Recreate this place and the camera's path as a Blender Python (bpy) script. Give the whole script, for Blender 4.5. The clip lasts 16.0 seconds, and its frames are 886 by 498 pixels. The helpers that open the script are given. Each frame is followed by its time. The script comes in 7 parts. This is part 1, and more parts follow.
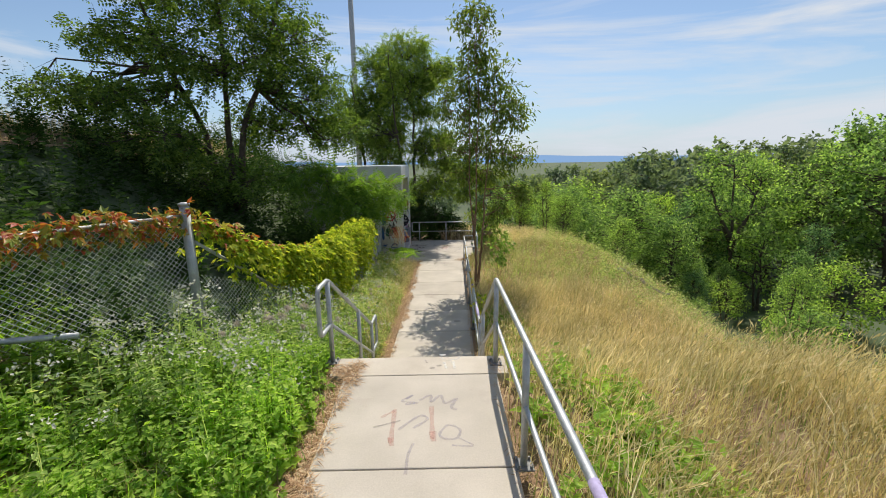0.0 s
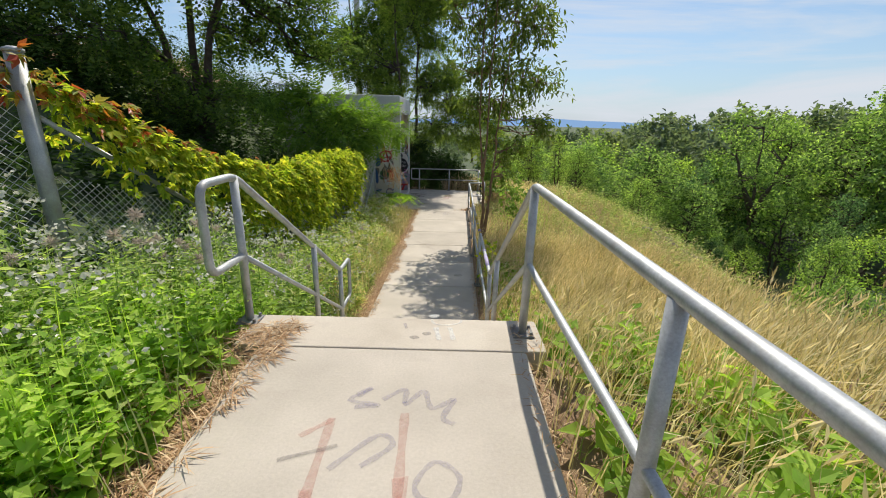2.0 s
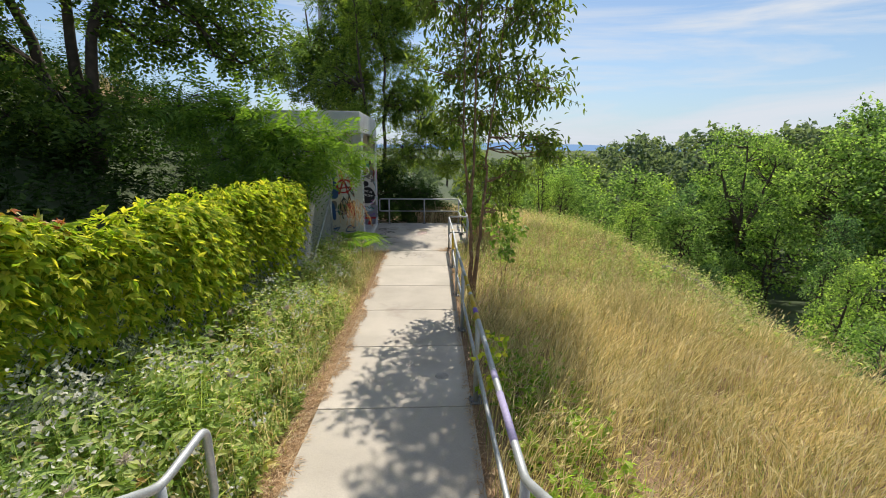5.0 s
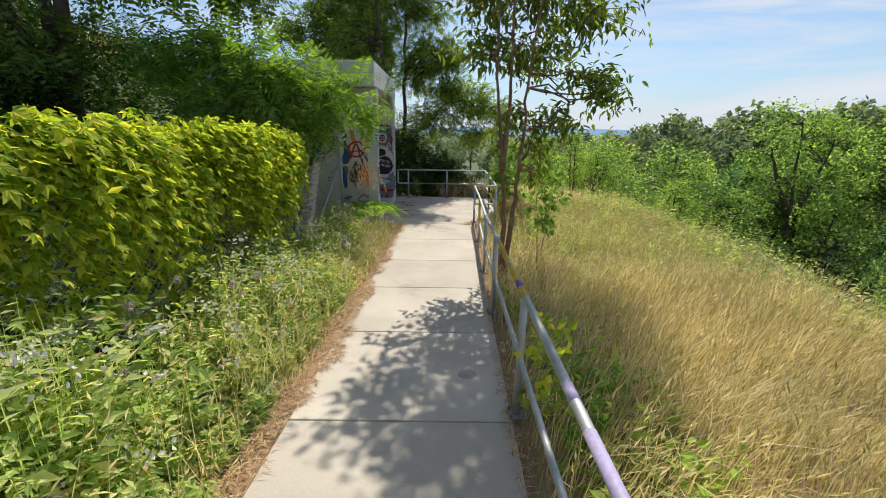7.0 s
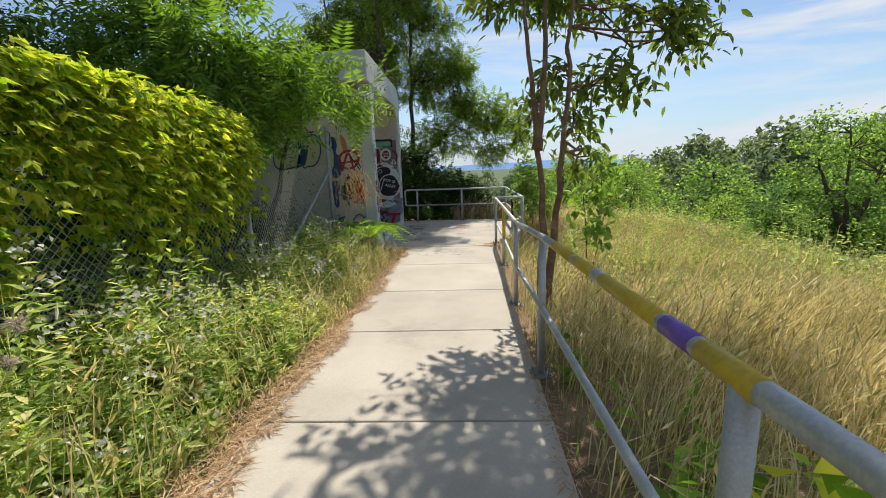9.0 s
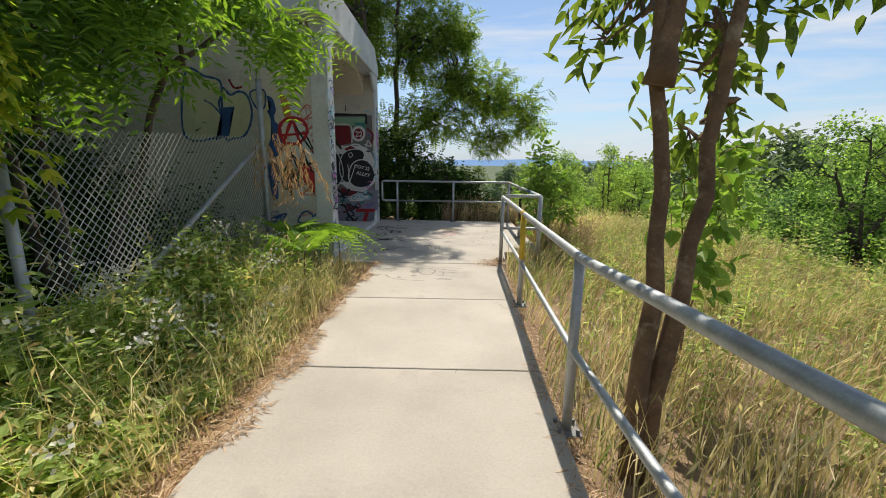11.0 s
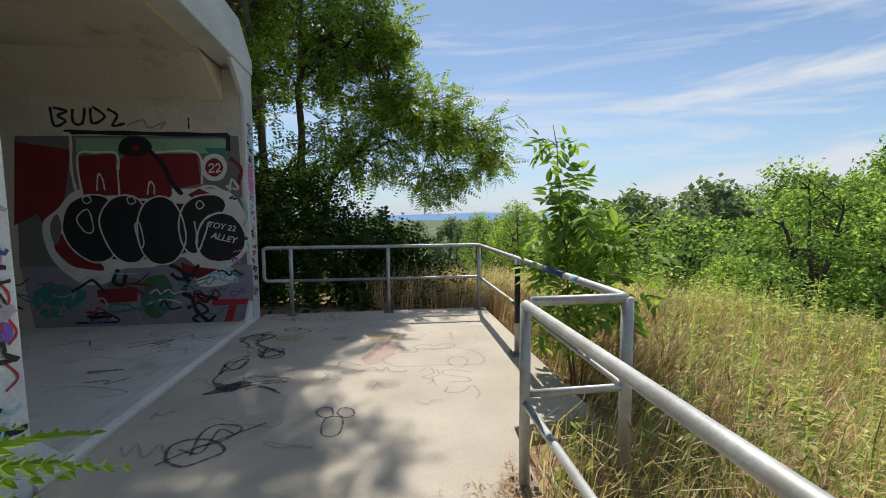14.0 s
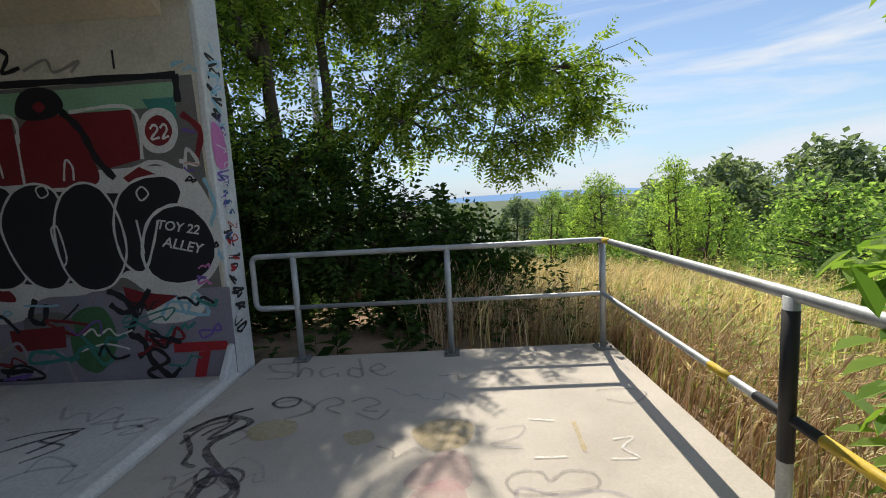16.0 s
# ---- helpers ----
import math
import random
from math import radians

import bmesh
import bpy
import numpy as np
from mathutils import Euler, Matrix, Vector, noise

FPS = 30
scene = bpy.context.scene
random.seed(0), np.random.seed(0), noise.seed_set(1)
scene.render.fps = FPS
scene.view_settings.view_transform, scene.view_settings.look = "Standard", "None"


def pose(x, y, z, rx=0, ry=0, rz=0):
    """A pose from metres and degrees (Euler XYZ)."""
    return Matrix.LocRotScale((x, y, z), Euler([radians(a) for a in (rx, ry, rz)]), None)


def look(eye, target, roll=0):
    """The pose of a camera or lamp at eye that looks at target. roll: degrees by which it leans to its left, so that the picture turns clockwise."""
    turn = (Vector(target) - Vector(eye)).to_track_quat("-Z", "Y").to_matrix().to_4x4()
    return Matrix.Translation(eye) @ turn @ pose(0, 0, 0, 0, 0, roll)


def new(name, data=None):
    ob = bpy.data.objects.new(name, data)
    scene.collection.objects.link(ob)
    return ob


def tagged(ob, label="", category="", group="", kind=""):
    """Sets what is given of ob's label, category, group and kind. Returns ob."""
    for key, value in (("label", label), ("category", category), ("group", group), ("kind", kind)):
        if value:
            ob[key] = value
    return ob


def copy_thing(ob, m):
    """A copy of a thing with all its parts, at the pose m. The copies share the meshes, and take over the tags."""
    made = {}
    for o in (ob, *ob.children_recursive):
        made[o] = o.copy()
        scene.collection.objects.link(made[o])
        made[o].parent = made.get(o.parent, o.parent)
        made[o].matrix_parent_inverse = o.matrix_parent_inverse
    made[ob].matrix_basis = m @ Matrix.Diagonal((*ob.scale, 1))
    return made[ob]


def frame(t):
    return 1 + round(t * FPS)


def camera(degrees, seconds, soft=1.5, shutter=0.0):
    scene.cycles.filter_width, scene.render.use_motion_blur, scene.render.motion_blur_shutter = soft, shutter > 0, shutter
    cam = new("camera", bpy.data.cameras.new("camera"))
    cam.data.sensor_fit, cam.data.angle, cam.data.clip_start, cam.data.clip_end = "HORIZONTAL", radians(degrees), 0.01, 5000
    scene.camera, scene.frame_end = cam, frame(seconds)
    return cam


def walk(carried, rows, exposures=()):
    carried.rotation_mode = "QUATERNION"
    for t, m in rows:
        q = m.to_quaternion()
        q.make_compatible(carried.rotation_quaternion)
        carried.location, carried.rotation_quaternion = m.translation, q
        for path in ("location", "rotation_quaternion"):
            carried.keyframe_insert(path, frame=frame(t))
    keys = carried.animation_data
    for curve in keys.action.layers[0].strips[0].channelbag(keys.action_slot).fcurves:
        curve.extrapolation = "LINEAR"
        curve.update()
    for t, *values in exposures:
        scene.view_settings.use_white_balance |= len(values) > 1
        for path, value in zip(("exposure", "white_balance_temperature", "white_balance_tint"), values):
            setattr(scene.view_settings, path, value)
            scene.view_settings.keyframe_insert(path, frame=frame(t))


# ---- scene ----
cam = camera(93.1, 16.0, 1.0)
PATH = [
    (0, (0.021, -0.098, 2.096), (0.029, 1.86, 1.684), -1.0),
    (0.5, (0.047, 0.252, 1.857), (0.051, 2.211, 1.455), 0.7),
    (1, (0.013, 0.568, 1.628), (-0.012, 2.499, 1.108), -0.4),
    (1.5, (0.067, 1.009, 1.435), (0.061, 2.922, 0.852), 1.4),
    (2, (0.06, 1.629, 1.261), (0.062, 3.541, 0.673), 1.5),
    (2.5, (0.062, 2.216, 1.257), (0.059, 4.133, 0.687), 1.4),
    (3, (0.039, 2.773, 1.266), (0.069, 4.708, 0.76), 0.0),
    (3.5, (0.075, 3.278, 1.274), (0.128, 5.224, 0.815), -0.8),
    (4, (0.038, 3.702, 1.288), (0.121, 5.645, 0.819), -1.0),
    (4.2, (0.046, 3.847, 1.268), (0.14, 5.788, 0.795), -0.6),
    (6.3, (0.161, 5.277, 0.827), (0.261, 7.21, 0.323), 1.5),
    (6.5, (0.115, 5.376, 0.748), (0.212, 7.304, 0.226), 1.4),
    (7, (0.122, 5.679, 0.541), (0.128, 7.603, -0.006), 0.8),
    (7.5, (0.124, 6.02, 0.35), (0.112, 7.945, -0.191), -0.3),
    (8, (0.157, 6.352, 0.162), (0.079, 8.304, -0.27), 0.0),
    (8.5, (0.157, 6.892, -0.072), (0.053, 8.83, -0.553), -0.5),
    (9, (0.213, 7.579, -0.136), (0.126, 9.541, -0.516), -1.9),
    (9.2, (0.207, 7.78, -0.136), (0.09, 9.742, -0.51), -1.7),
    (11.3, (0.163, 10.432, -0.346), (0.146, 12.389, -0.755), 1.1),
    (11.5, (0.145, 10.691, -0.372), (0.13, 12.653, -0.759), 1.2),
    (12, (0.178, 11.335, -0.362), (0.172, 13.306, -0.701), 1.3),
    (12.5, (0.197, 11.952, -0.37), (0.22, 13.929, -0.67), 1.1),
    (13, (0.205, 12.582, -0.374), (0.296, 14.564, -0.623), 1.0),
    (13.5, (0.228, 13.2, -0.345), (0.398, 15.183, -0.543), 0.3),
    (14, (0.282, 13.859, -0.341), (0.535, 15.837, -0.494), -0.4),
    (14.5, (0.343, 14.468, -0.323), (0.67, 16.438, -0.439), -0.9),
    (15, (0.37, 15.048, -0.37), (0.743, 17.009, -0.489), -1.0),
    (15.5, (0.36, 15.612, -0.358), (0.658, 17.582, -0.532), -1.8),
    (16, (0.321, 16.152, -0.353), (0.269, 18.139, -0.582), -3.2),
]
walk(cam, [(t, look(eye, target, roll)) for t, eye, target, roll in PATH], [(0, 0.22), (4, 0.24), (7, 0.34), (9.2, 0.34), (12, 0.26), (13, 0.22), (14.5, 0.30), (16, 0.42)])

# ---- sky, sun ----
SUN_ELEV, SUN_TURN = radians(52.5), radians(8.4)
world = bpy.data.worlds.new("sky")
scene.world = world
world.use_nodes = True
wt = world.node_tree
for n in list(wt.nodes):
    wt.nodes.remove(n)


def wnode(kind, **kw):
    n = wt.nodes.new(kind)
    for k, v in kw.items():
        n.inputs[k].default_value = v
    return n


w_out = wnode("ShaderNodeOutputWorld")
w_bg = wnode("ShaderNodeBackground", Strength=0.094)
w_sky = wt.nodes.new("ShaderNodeTexSky")
w_sky.sky_type = "NISHITA"
w_sky.sun_disc = False
w_sky.sun_elevation, w_sky.sun_rotation = SUN_ELEV, SUN_TURN
w_sky.air_density, w_sky.dust_density, w_sky.ozone_density = 1.0, 0.25, 2.0
w_co = wt.nodes.new("ShaderNodeTexCoord")
w_map = wt.nodes.new("ShaderNodeMapping")
w_map.inputs["Rotation"].default_value = (0.25, -0.2, 0.5)
w_map.inputs["Scale"].default_value = (0.7, 1.8, 8.0)
w_n1 = wnode("ShaderNodeTexNoise", Scale=1.4, Detail=8.0, Roughness=0.6, Distortion=0.6)
w_ramp = wt.nodes.new("ShaderNodeValToRGB")
w_ramp.color_ramp.elements[0].position, w_ramp.color_ramp.elements[1].position = 0.45, 0.64
w_mix = wt.nodes.new("ShaderNodeMixRGB")
w_mix.inputs["Color2"].default_value = (6.4, 6.8, 7.4, 1)
w_mul = wt.nodes.new("ShaderNodeMath")
w_mul.operation = "MULTIPLY"
w_mul.inputs[1].default_value = 0.95
wt.links.new(w_co.outputs["Generated"], w_map.inputs["Vector"])
wt.links.new(w_map.outputs["Vector"], w_n1.inputs["Vector"])
wt.links.new(w_n1.outputs["Fac"], w_ramp.inputs["Fac"])
wt.links.new(w_ramp.outputs["Color"], w_mul.inputs[0])
wt.links.new(w_mul.outputs[0], w_mix.inputs["Fac"])
# pale haze towards the horizon
w_sep = wt.nodes.new("ShaderNodeSeparateXYZ")
w_haze = wt.nodes.new("ShaderNodeValToRGB")
w_haze.color_ramp.elements[0].color, w_haze.color_ramp.elements[1].color = (0.68, 0.68, 0.68, 1), (0, 0, 0, 1)
w_haze.color_ramp.elements[1].position = 0.20
w_hmix = wt.nodes.new("ShaderNodeMixRGB")
w_hmix.inputs["Color2"].default_value = (2.9, 4.3, 6.3, 1)
wt.links.new(w_co.outputs["Generated"], w_sep.inputs[0])
wt.links.new(w_sep.outputs["Z"], w_haze.inputs["Fac"])
wt.links.new(w_haze.outputs["Color"], w_hmix.inputs["Fac"])
wt.links.new(w_sky.outputs["Color"], w_hmix.inputs["Color1"])
wt.links.new(w_hmix.outputs["Color"], w_mix.inputs["Color1"])
wt.links.new(w_mix.outputs["Color"], w_bg.inputs["Color"])
wt.links.new(w_bg.outputs[0], w_out.inputs["Surface"])

sun_data = bpy.data.lights.new("sun", "SUN")
sun_data.energy, sun_data.angle, sun_data.color = 4.6, radians(0.55), (1.0, 0.925, 0.79)
sun = new("sun", sun_data)
sun_from = Vector((math.sin(SUN_TURN) * math.cos(SUN_ELEV), math.cos(SUN_TURN) * math.cos(SUN_ELEV), math.sin(SUN_ELEV)))
sun.matrix_world = look(sun_from * 50, (0, 0, 0))

# ---- materials ----


def material(name):
    m = bpy.data.materials.new(name)
    m.use_nodes = True
    t = m.node_tree
    for n in list(t.nodes):
        t.nodes.remove(n)
    out = t.nodes.new("ShaderNodeOutputMaterial")
    return m, t, out


def tex_noise(t, co, scale, detail=4.0, rough=0.55):
    n = t.nodes.new("ShaderNodeTexNoise")
    n.inputs["Scale"].default_value, n.inputs["Detail"].default_value, n.inputs["Roughness"].default_value = scale, detail, rough
    t.links.new(co, n.inputs["Vector"])
    return n.outputs["Fac"]


def ramp(t, fac, stops):
    r = t.nodes.new("ShaderNodeValToRGB")
    e = r.color_ramp.elements
    while len(e) < len(stops):
        e.new(0.5)
    for k, (p, c) in enumerate(stops):
        e[k].position, e[k].color = p, (*c, 1)
    t.links.new(fac, r.inputs["Fac"])
    return r.outputs["Color"]


def mixcol(t, a, b, fac, mode="MIX"):
    n = t.nodes.new("ShaderNodeMixRGB")
    n.blend_type = mode
    for key, v in (("Color1", a), ("Color2", b), ("Fac", fac)):
        if isinstance(v, (int, float)):
            n.inputs[key].default_value = v
        elif isinstance(v, tuple):
            n.inputs[key].default_value = (*v, 1)
        else:
            t.links.new(v, n.inputs[key])
    return n.outputs["Color"]


def surface(name, dark, light, scale=3.0, fine=40.0, rough=0.85, metal=0.0, bump=0.25, dist=0.004, stain=None, stain_at=(0.55, 0.7), stain_scale=1.0, piece=0.0, speck=0.8):
    """A solid surface: two-scale colour, optional stains, fine relief, a shift of brightness from piece to piece."""
    m, t, out = material(name)
    co = t.nodes.new("ShaderNodeTexCoord").outputs["Object"]
    geo = t.nodes.new("ShaderNodeNewGeometry").outputs["Position"]
    big = tex_noise(t, geo, scale, 5.0)
    small = tex_noise(t, geo, fine, 6.0, 0.7)
    col = ramp(t, big, [(0.3, dark), (0.7, light)])
    col = mixcol(t, col, ramp(t, small, [(0.3, (0.72, 0.72, 0.72)), (0.7, (1.12, 1.12, 1.12))]), speck, "MULTIPLY")
    if stain:
        mask = ramp(t, tex_noise(t, geo, stain_scale, 7.0, 0.65), [(stain_at[0], (0, 0, 0)), (stain_at[1], (1, 1, 1))])
        col = mixcol(t, col, stain, mask)
    if piece:
        info = t.nodes.new("ShaderNodeObjectInfo").outputs["Random"]
        col = mixcol(t, col, ramp(t, info, [(0.0, (1 - piece,) * 3), (1.0, (1 + piece,) * 3)]), 1.0, "MULTIPLY")
    b = t.nodes.new("ShaderNodeBsdfPrincipled")
    b.inputs["Roughness"].default_value, b.inputs["Metallic"].default_value = rough, metal
    t.links.new(col, b.inputs["Base Color"])
    bp = t.nodes.new("ShaderNodeBump")
    bp.inputs["Strength"].default_value, bp.inputs["Distance"].default_value = bump, dist
    t.links.new(small, bp.inputs["Height"])
    t.links.new(bp.outputs["Normal"], b.inputs["Normal"])
    t.links.new(b.outputs[0], out.inputs["Surface"])
    return m


def leafy(name, stops, through_light=0.45, gloss=0.35, patch=0.35, each=0.0, glow=(1.9, 1.8, 0.6)):
    """Thin leaves and blades: colour from leaf to leaf, light that shines through, a little gloss."""
    m, t, out = material(name)
    g = t.nodes.new("ShaderNodeNewGeometry")
    col = ramp(t, g.outputs["Random Per Island"], stops)
    col = mixcol(t, col, ramp(t, tex_noise(t, g.outputs["Position"], 0.9, 3.0), [(0.3, (0.6, 0.66, 0.6)), (0.7, (1.25, 1.2, 1.1))]), patch, "MULTIPLY")
    if each:
        own = t.nodes.new("ShaderNodeObjectInfo").outputs["Random"]
        col = mixcol(t, col, ramp(t, own, [(0.0, (1 - each * 1.3, 1 - each, 1.0)), (1.0, (1 + each * 1.4, 1 + each, 0.9))]), 1.0, "MULTIPLY")
    b = t.nodes.new("ShaderNodeBsdfPrincipled")
    b.inputs["Roughness"].default_value = 1 - gloss * 1.5
    b.inputs["Specular IOR Level"].default_value = gloss
    tr = t.nodes.new("ShaderNodeBsdfTranslucent")
    t.links.new(col, b.inputs["Base Color"])
    t.links.new(mixcol(t, col, glow, 1.0, "MULTIPLY"), tr.inputs["Color"])
    mx = t.nodes.new("ShaderNodeMixShader")
    mx.inputs["Fac"].default_value = through_light
    t.links.new(b.outputs[0], mx.inputs[1])
    t.links.new(tr.outputs[0], mx.inputs[2])
    t.links.new(mx.outputs[0], out.inputs["Surface"])
    return m


M = {}
M["slab"] = surface("slab_concrete", (0.40, 0.36, 0.31), (0.52, 0.47, 0.41), 1.3, 70, 0.9, bump=0.35, stain=(0.34, 0.29, 0.25), stain_at=(0.58, 0.78), stain_scale=1.7, piece=0.06, speck=0.4)
M["step"] = surface("step_concrete", (0.42, 0.37, 0.31), (0.54, 0.49, 0.42), 2.0, 80, 0.9, bump=0.35, stain=(0.36, 0.31, 0.27), piece=0.05, speck=0.45)
M["plug"] = surface("patched_concrete", (0.34, 0.31, 0.27), (0.46, 0.42, 0.37), 9, 70, 0.9, bump=0.4, stain=(0.22, 0.20, 0.18), stain_scale=14)
M["crack"] = surface("crack_shadow", (0.10, 0.085, 0.07), (0.16, 0.14, 0.12), 20, 90, 1.0, bump=0.0)
M["wall"] = surface("cast_concrete", (0.50, 0.47, 0.40), (0.66, 0.62, 0.54), 0.9, 45, 0.88, bump=0.3, stain=(0.36, 0.34, 0.31), stain_at=(0.55, 0.75), stain_scale=2.2)
M["dusty"] = surface("dusty_concrete", (0.52, 0.51, 0.49), (0.66, 0.64, 0.61), 1.5, 60, 0.9, bump=0.3, stain=(0.42, 0.40, 0.38), stain_scale=2.0)
M["pale"] = surface("whitewashed_concrete", (0.52, 0.54, 0.56), (0.68, 0.70, 0.72), 1.5, 50, 0.85, bump=0.25, stain=(0.42, 0.42, 0.44))
M["soffit"] = surface("soffit_concrete", (0.54, 0.46, 0.36), (0.68, 0.60, 0.48), 0.8, 40, 0.9, bump=0.25, stain=(0.26, 0.22, 0.17))
M["pipe"] = surface("galvanised_pipe", (0.36, 0.38, 0.40), (0.52, 0.54, 0.56), 9, 120, 0.56, 0.5, bump=0.12, dist=0.001, stain=(0.34, 0.33, 0.32), stain_scale=6)
M["plate"] = surface("weathered_steel", (0.16, 0.165, 0.17), (0.27, 0.275, 0.28), 12, 90, 0.75, 0.2, bump=0.2, dist=0.001, stain=(0.20, 0.14, 0.10), stain_scale=18)
M["wire"] = surface("galvanised_wire", (0.52, 0.53, 0.53), (0.66, 0.67, 0.67), 9, 90, 0.55, 0.3, bump=0.05)
M["soil"] = surface("straw_soil", (0.22, 0.14, 0.085), (0.42, 0.29, 0.18), 2.0, 30, 1.0, bump=0.9, dist=0.02, stain=(0.11, 0.09, 0.05))
# green floor of the far woods; on the near bank its darkness stands for shade
M["woodland"] = surface("woods_floor_and_shade", (0.06, 0.085, 0.04), (0.10, 0.13, 0.06), 0.05, 2.0, 1.0, bump=0.0, stain=(0.13, 0.15, 0.08), stain_scale=0.02)
M["bark"] = surface("bark", (0.05, 0.038, 0.03), (0.12, 0.09, 0.065), 6, 50, 0.95, bump=0.9, dist=0.01)
M["bark_brown"] = surface("bark_brown", (0.12, 0.07, 0.04), (0.26, 0.16, 0.09), 9, 70, 0.9, bump=1.0, dist=0.010, stain=(0.36, 0.28, 0.19), stain_scale=12)
M["deadwood"] = surface("dead_wood", (0.22, 0.19, 0.16), (0.36, 0.32, 0.27), 5, 60, 0.95, bump=0.5)
GREEN = [(0.0, (0.055, 0.10, 0.027)), (0.5, (0.11, 0.175, 0.045)), (1.0, (0.20, 0.28, 0.07))]
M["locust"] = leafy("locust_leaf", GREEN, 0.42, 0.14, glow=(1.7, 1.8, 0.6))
# lighter copy of the locust leaf, with sunlight put into its colour
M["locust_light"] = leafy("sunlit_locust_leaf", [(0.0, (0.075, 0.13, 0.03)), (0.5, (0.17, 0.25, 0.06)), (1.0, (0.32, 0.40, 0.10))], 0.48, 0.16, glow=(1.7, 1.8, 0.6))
M["willow"] = leafy("willow_leaf", [(0.0, (0.07, 0.12, 0.03)), (1.0, (0.18, 0.25, 0.08))], 0.45, 0.25)
M["sumac"] = leafy("sumac_leaf", [(0.0, (0.09, 0.18, 0.035)), (1.0, (0.23, 0.36, 0.075))], 0.45, 0.25, glow=(1.8, 1.8, 0.6))
M["ash"] = leafy("ash_leaf", [(0.0, (0.11, 0.21, 0.05)), (1.0, (0.32, 0.44, 0.13))], 0.45, 0.3, glow=(1.5, 1.6, 0.6))
M["forest"] = leafy("forest_leaf", [(0.0, (0.08, 0.14, 0.055)), (0.5, (0.25, 0.35, 0.13)), (1.0, (0.44, 0.54, 0.22))], 0.5, 0.15, 0.7, 0.30, (1.4, 1.65, 0.75))
M["shrub"] = leafy("shrub_leaf", [(0.0, (0.10, 0.17, 0.055)), (0.5, (0.29, 0.40, 0.13)), (1.0, (0.47, 0.57, 0.21))], 0.5, 0.15, 0.6, 0.2, (1.4, 1.65, 0.7))
# greyer forest leaf for distant trees, air haze mixed into the colour
M["forest_far"] = leafy("hazed_forest_leaf", [(0.0, (0.12, 0.175, 0.10)), (1.0, (0.22, 0.29, 0.17))], 0.45, 0.2, 0.5, 0.2, (1.5, 1.45, 0.9))
# undergrowth and bush leaf, darkened: tree shade is put into its colour
M["shade"] = leafy("shade_dark_leaf", [(0.0, (0.03, 0.055, 0.018)), (1.0, (0.07, 0.12, 0.032))], 0.35, 0.08, glow=(1.1, 1.4, 0.6))
M["vine"] = leafy("vine_leaf", [(0.0, (0.14, 0.26, 0.03)), (0.5, (0.37, 0.45, 0.06)), (1.0, (0.64, 0.60, 0.11))], 0.6, 0.2, glow=(1.5, 1.5, 0.6))
M["vine_red"] = leafy("red_vine_leaf", [(0.0, (0.16, 0.25, 0.04)), (0.4, (0.36, 0.36, 0.05)), (0.7, (0.50, 0.20, 0.05)), (1.0, (0.40, 0.07, 0.05))], 0.4, 0.35, glow=(1.5, 1.2, 0.7))
M["weed"] = leafy("weed_leaf", [(0.0, (0.13, 0.21, 0.06)), (0.45, (0.37, 0.47, 0.16)), (0.8, (0.58, 0.63, 0.30)), (0.93, (0.72, 0.66, 0.40)), (1.0, (0.45, 0.28, 0.14))], 0.5, 0.2, 0.5, glow=(1.5, 1.55, 0.75))
M["weed_green"] = leafy("green_weed_leaf", [(0.0, (0.10, 0.18, 0.05)), (0.5, (0.31, 0.42, 0.13)), (0.9, (0.50, 0.59, 0.24)), (1.0, (0.66, 0.62, 0.38))], 0.5, 0.2, 0.6, glow=(1.4, 1.55, 0.7))
M["clover"] = leafy("clover_leaf", [(0.0, (0.13, 0.25, 0.035)), (1.0, (0.44, 0.58, 0.12))], 0.5, 0.2, 0.7, glow=(1.5, 1.7, 0.6))
M["grass"] = leafy("dry_grass", [(0.0, (0.27, 0.25, 0.10)), (0.25, (0.48, 0.42, 0.21)), (0.7, (0.70, 0.61, 0.36)), (1.0, (0.88, 0.81, 0.60))], 0.42, 0.14, 0.7, glow=(1.3, 1.2, 0.9))
M["grass_green"] = leafy("green_grass", [(0.0, (0.12, 0.20, 0.05)), (0.6, (0.24, 0.31, 0.10)), (1.0, (0.44, 0.41, 0.22))], 0.45, 0.35, glow=(1.4, 1.5, 0.75))
M["straw"] = leafy("straw", [(0.0, (0.26, 0.15, 0.08)), (0.5, (0.50, 0.33, 0.20)), (1.0, (0.70, 0.54, 0.37))], 0.15, 0.1, glow=(1.0, 1.0, 1.0))
M["deadleaf"] = leafy("dead_leaf", [(0.0, (0.24, 0.14, 0.07)), (0.6, (0.50, 0.34, 0.19)), (1.0, (0.62, 0.48, 0.31))], 0.4, 0.1, glow=(1.1, 1.0, 0.85))
M["flower"] = leafy("white_flower", [(0.0, (0.55, 0.54, 0.46)), (1.0, (0.78, 0.77, 0.70))], 0.3, 0.1, 0.1, glow=(1.0, 1.0, 1.0))
M["fluff"] = leafy("seed_fluff", [(0.0, (0.45, 0.38, 0.32)), (1.0, (0.70, 0.62, 0.54))], 0.35, 0.1, 0.1, glow=(1.0, 1.0, 1.0))


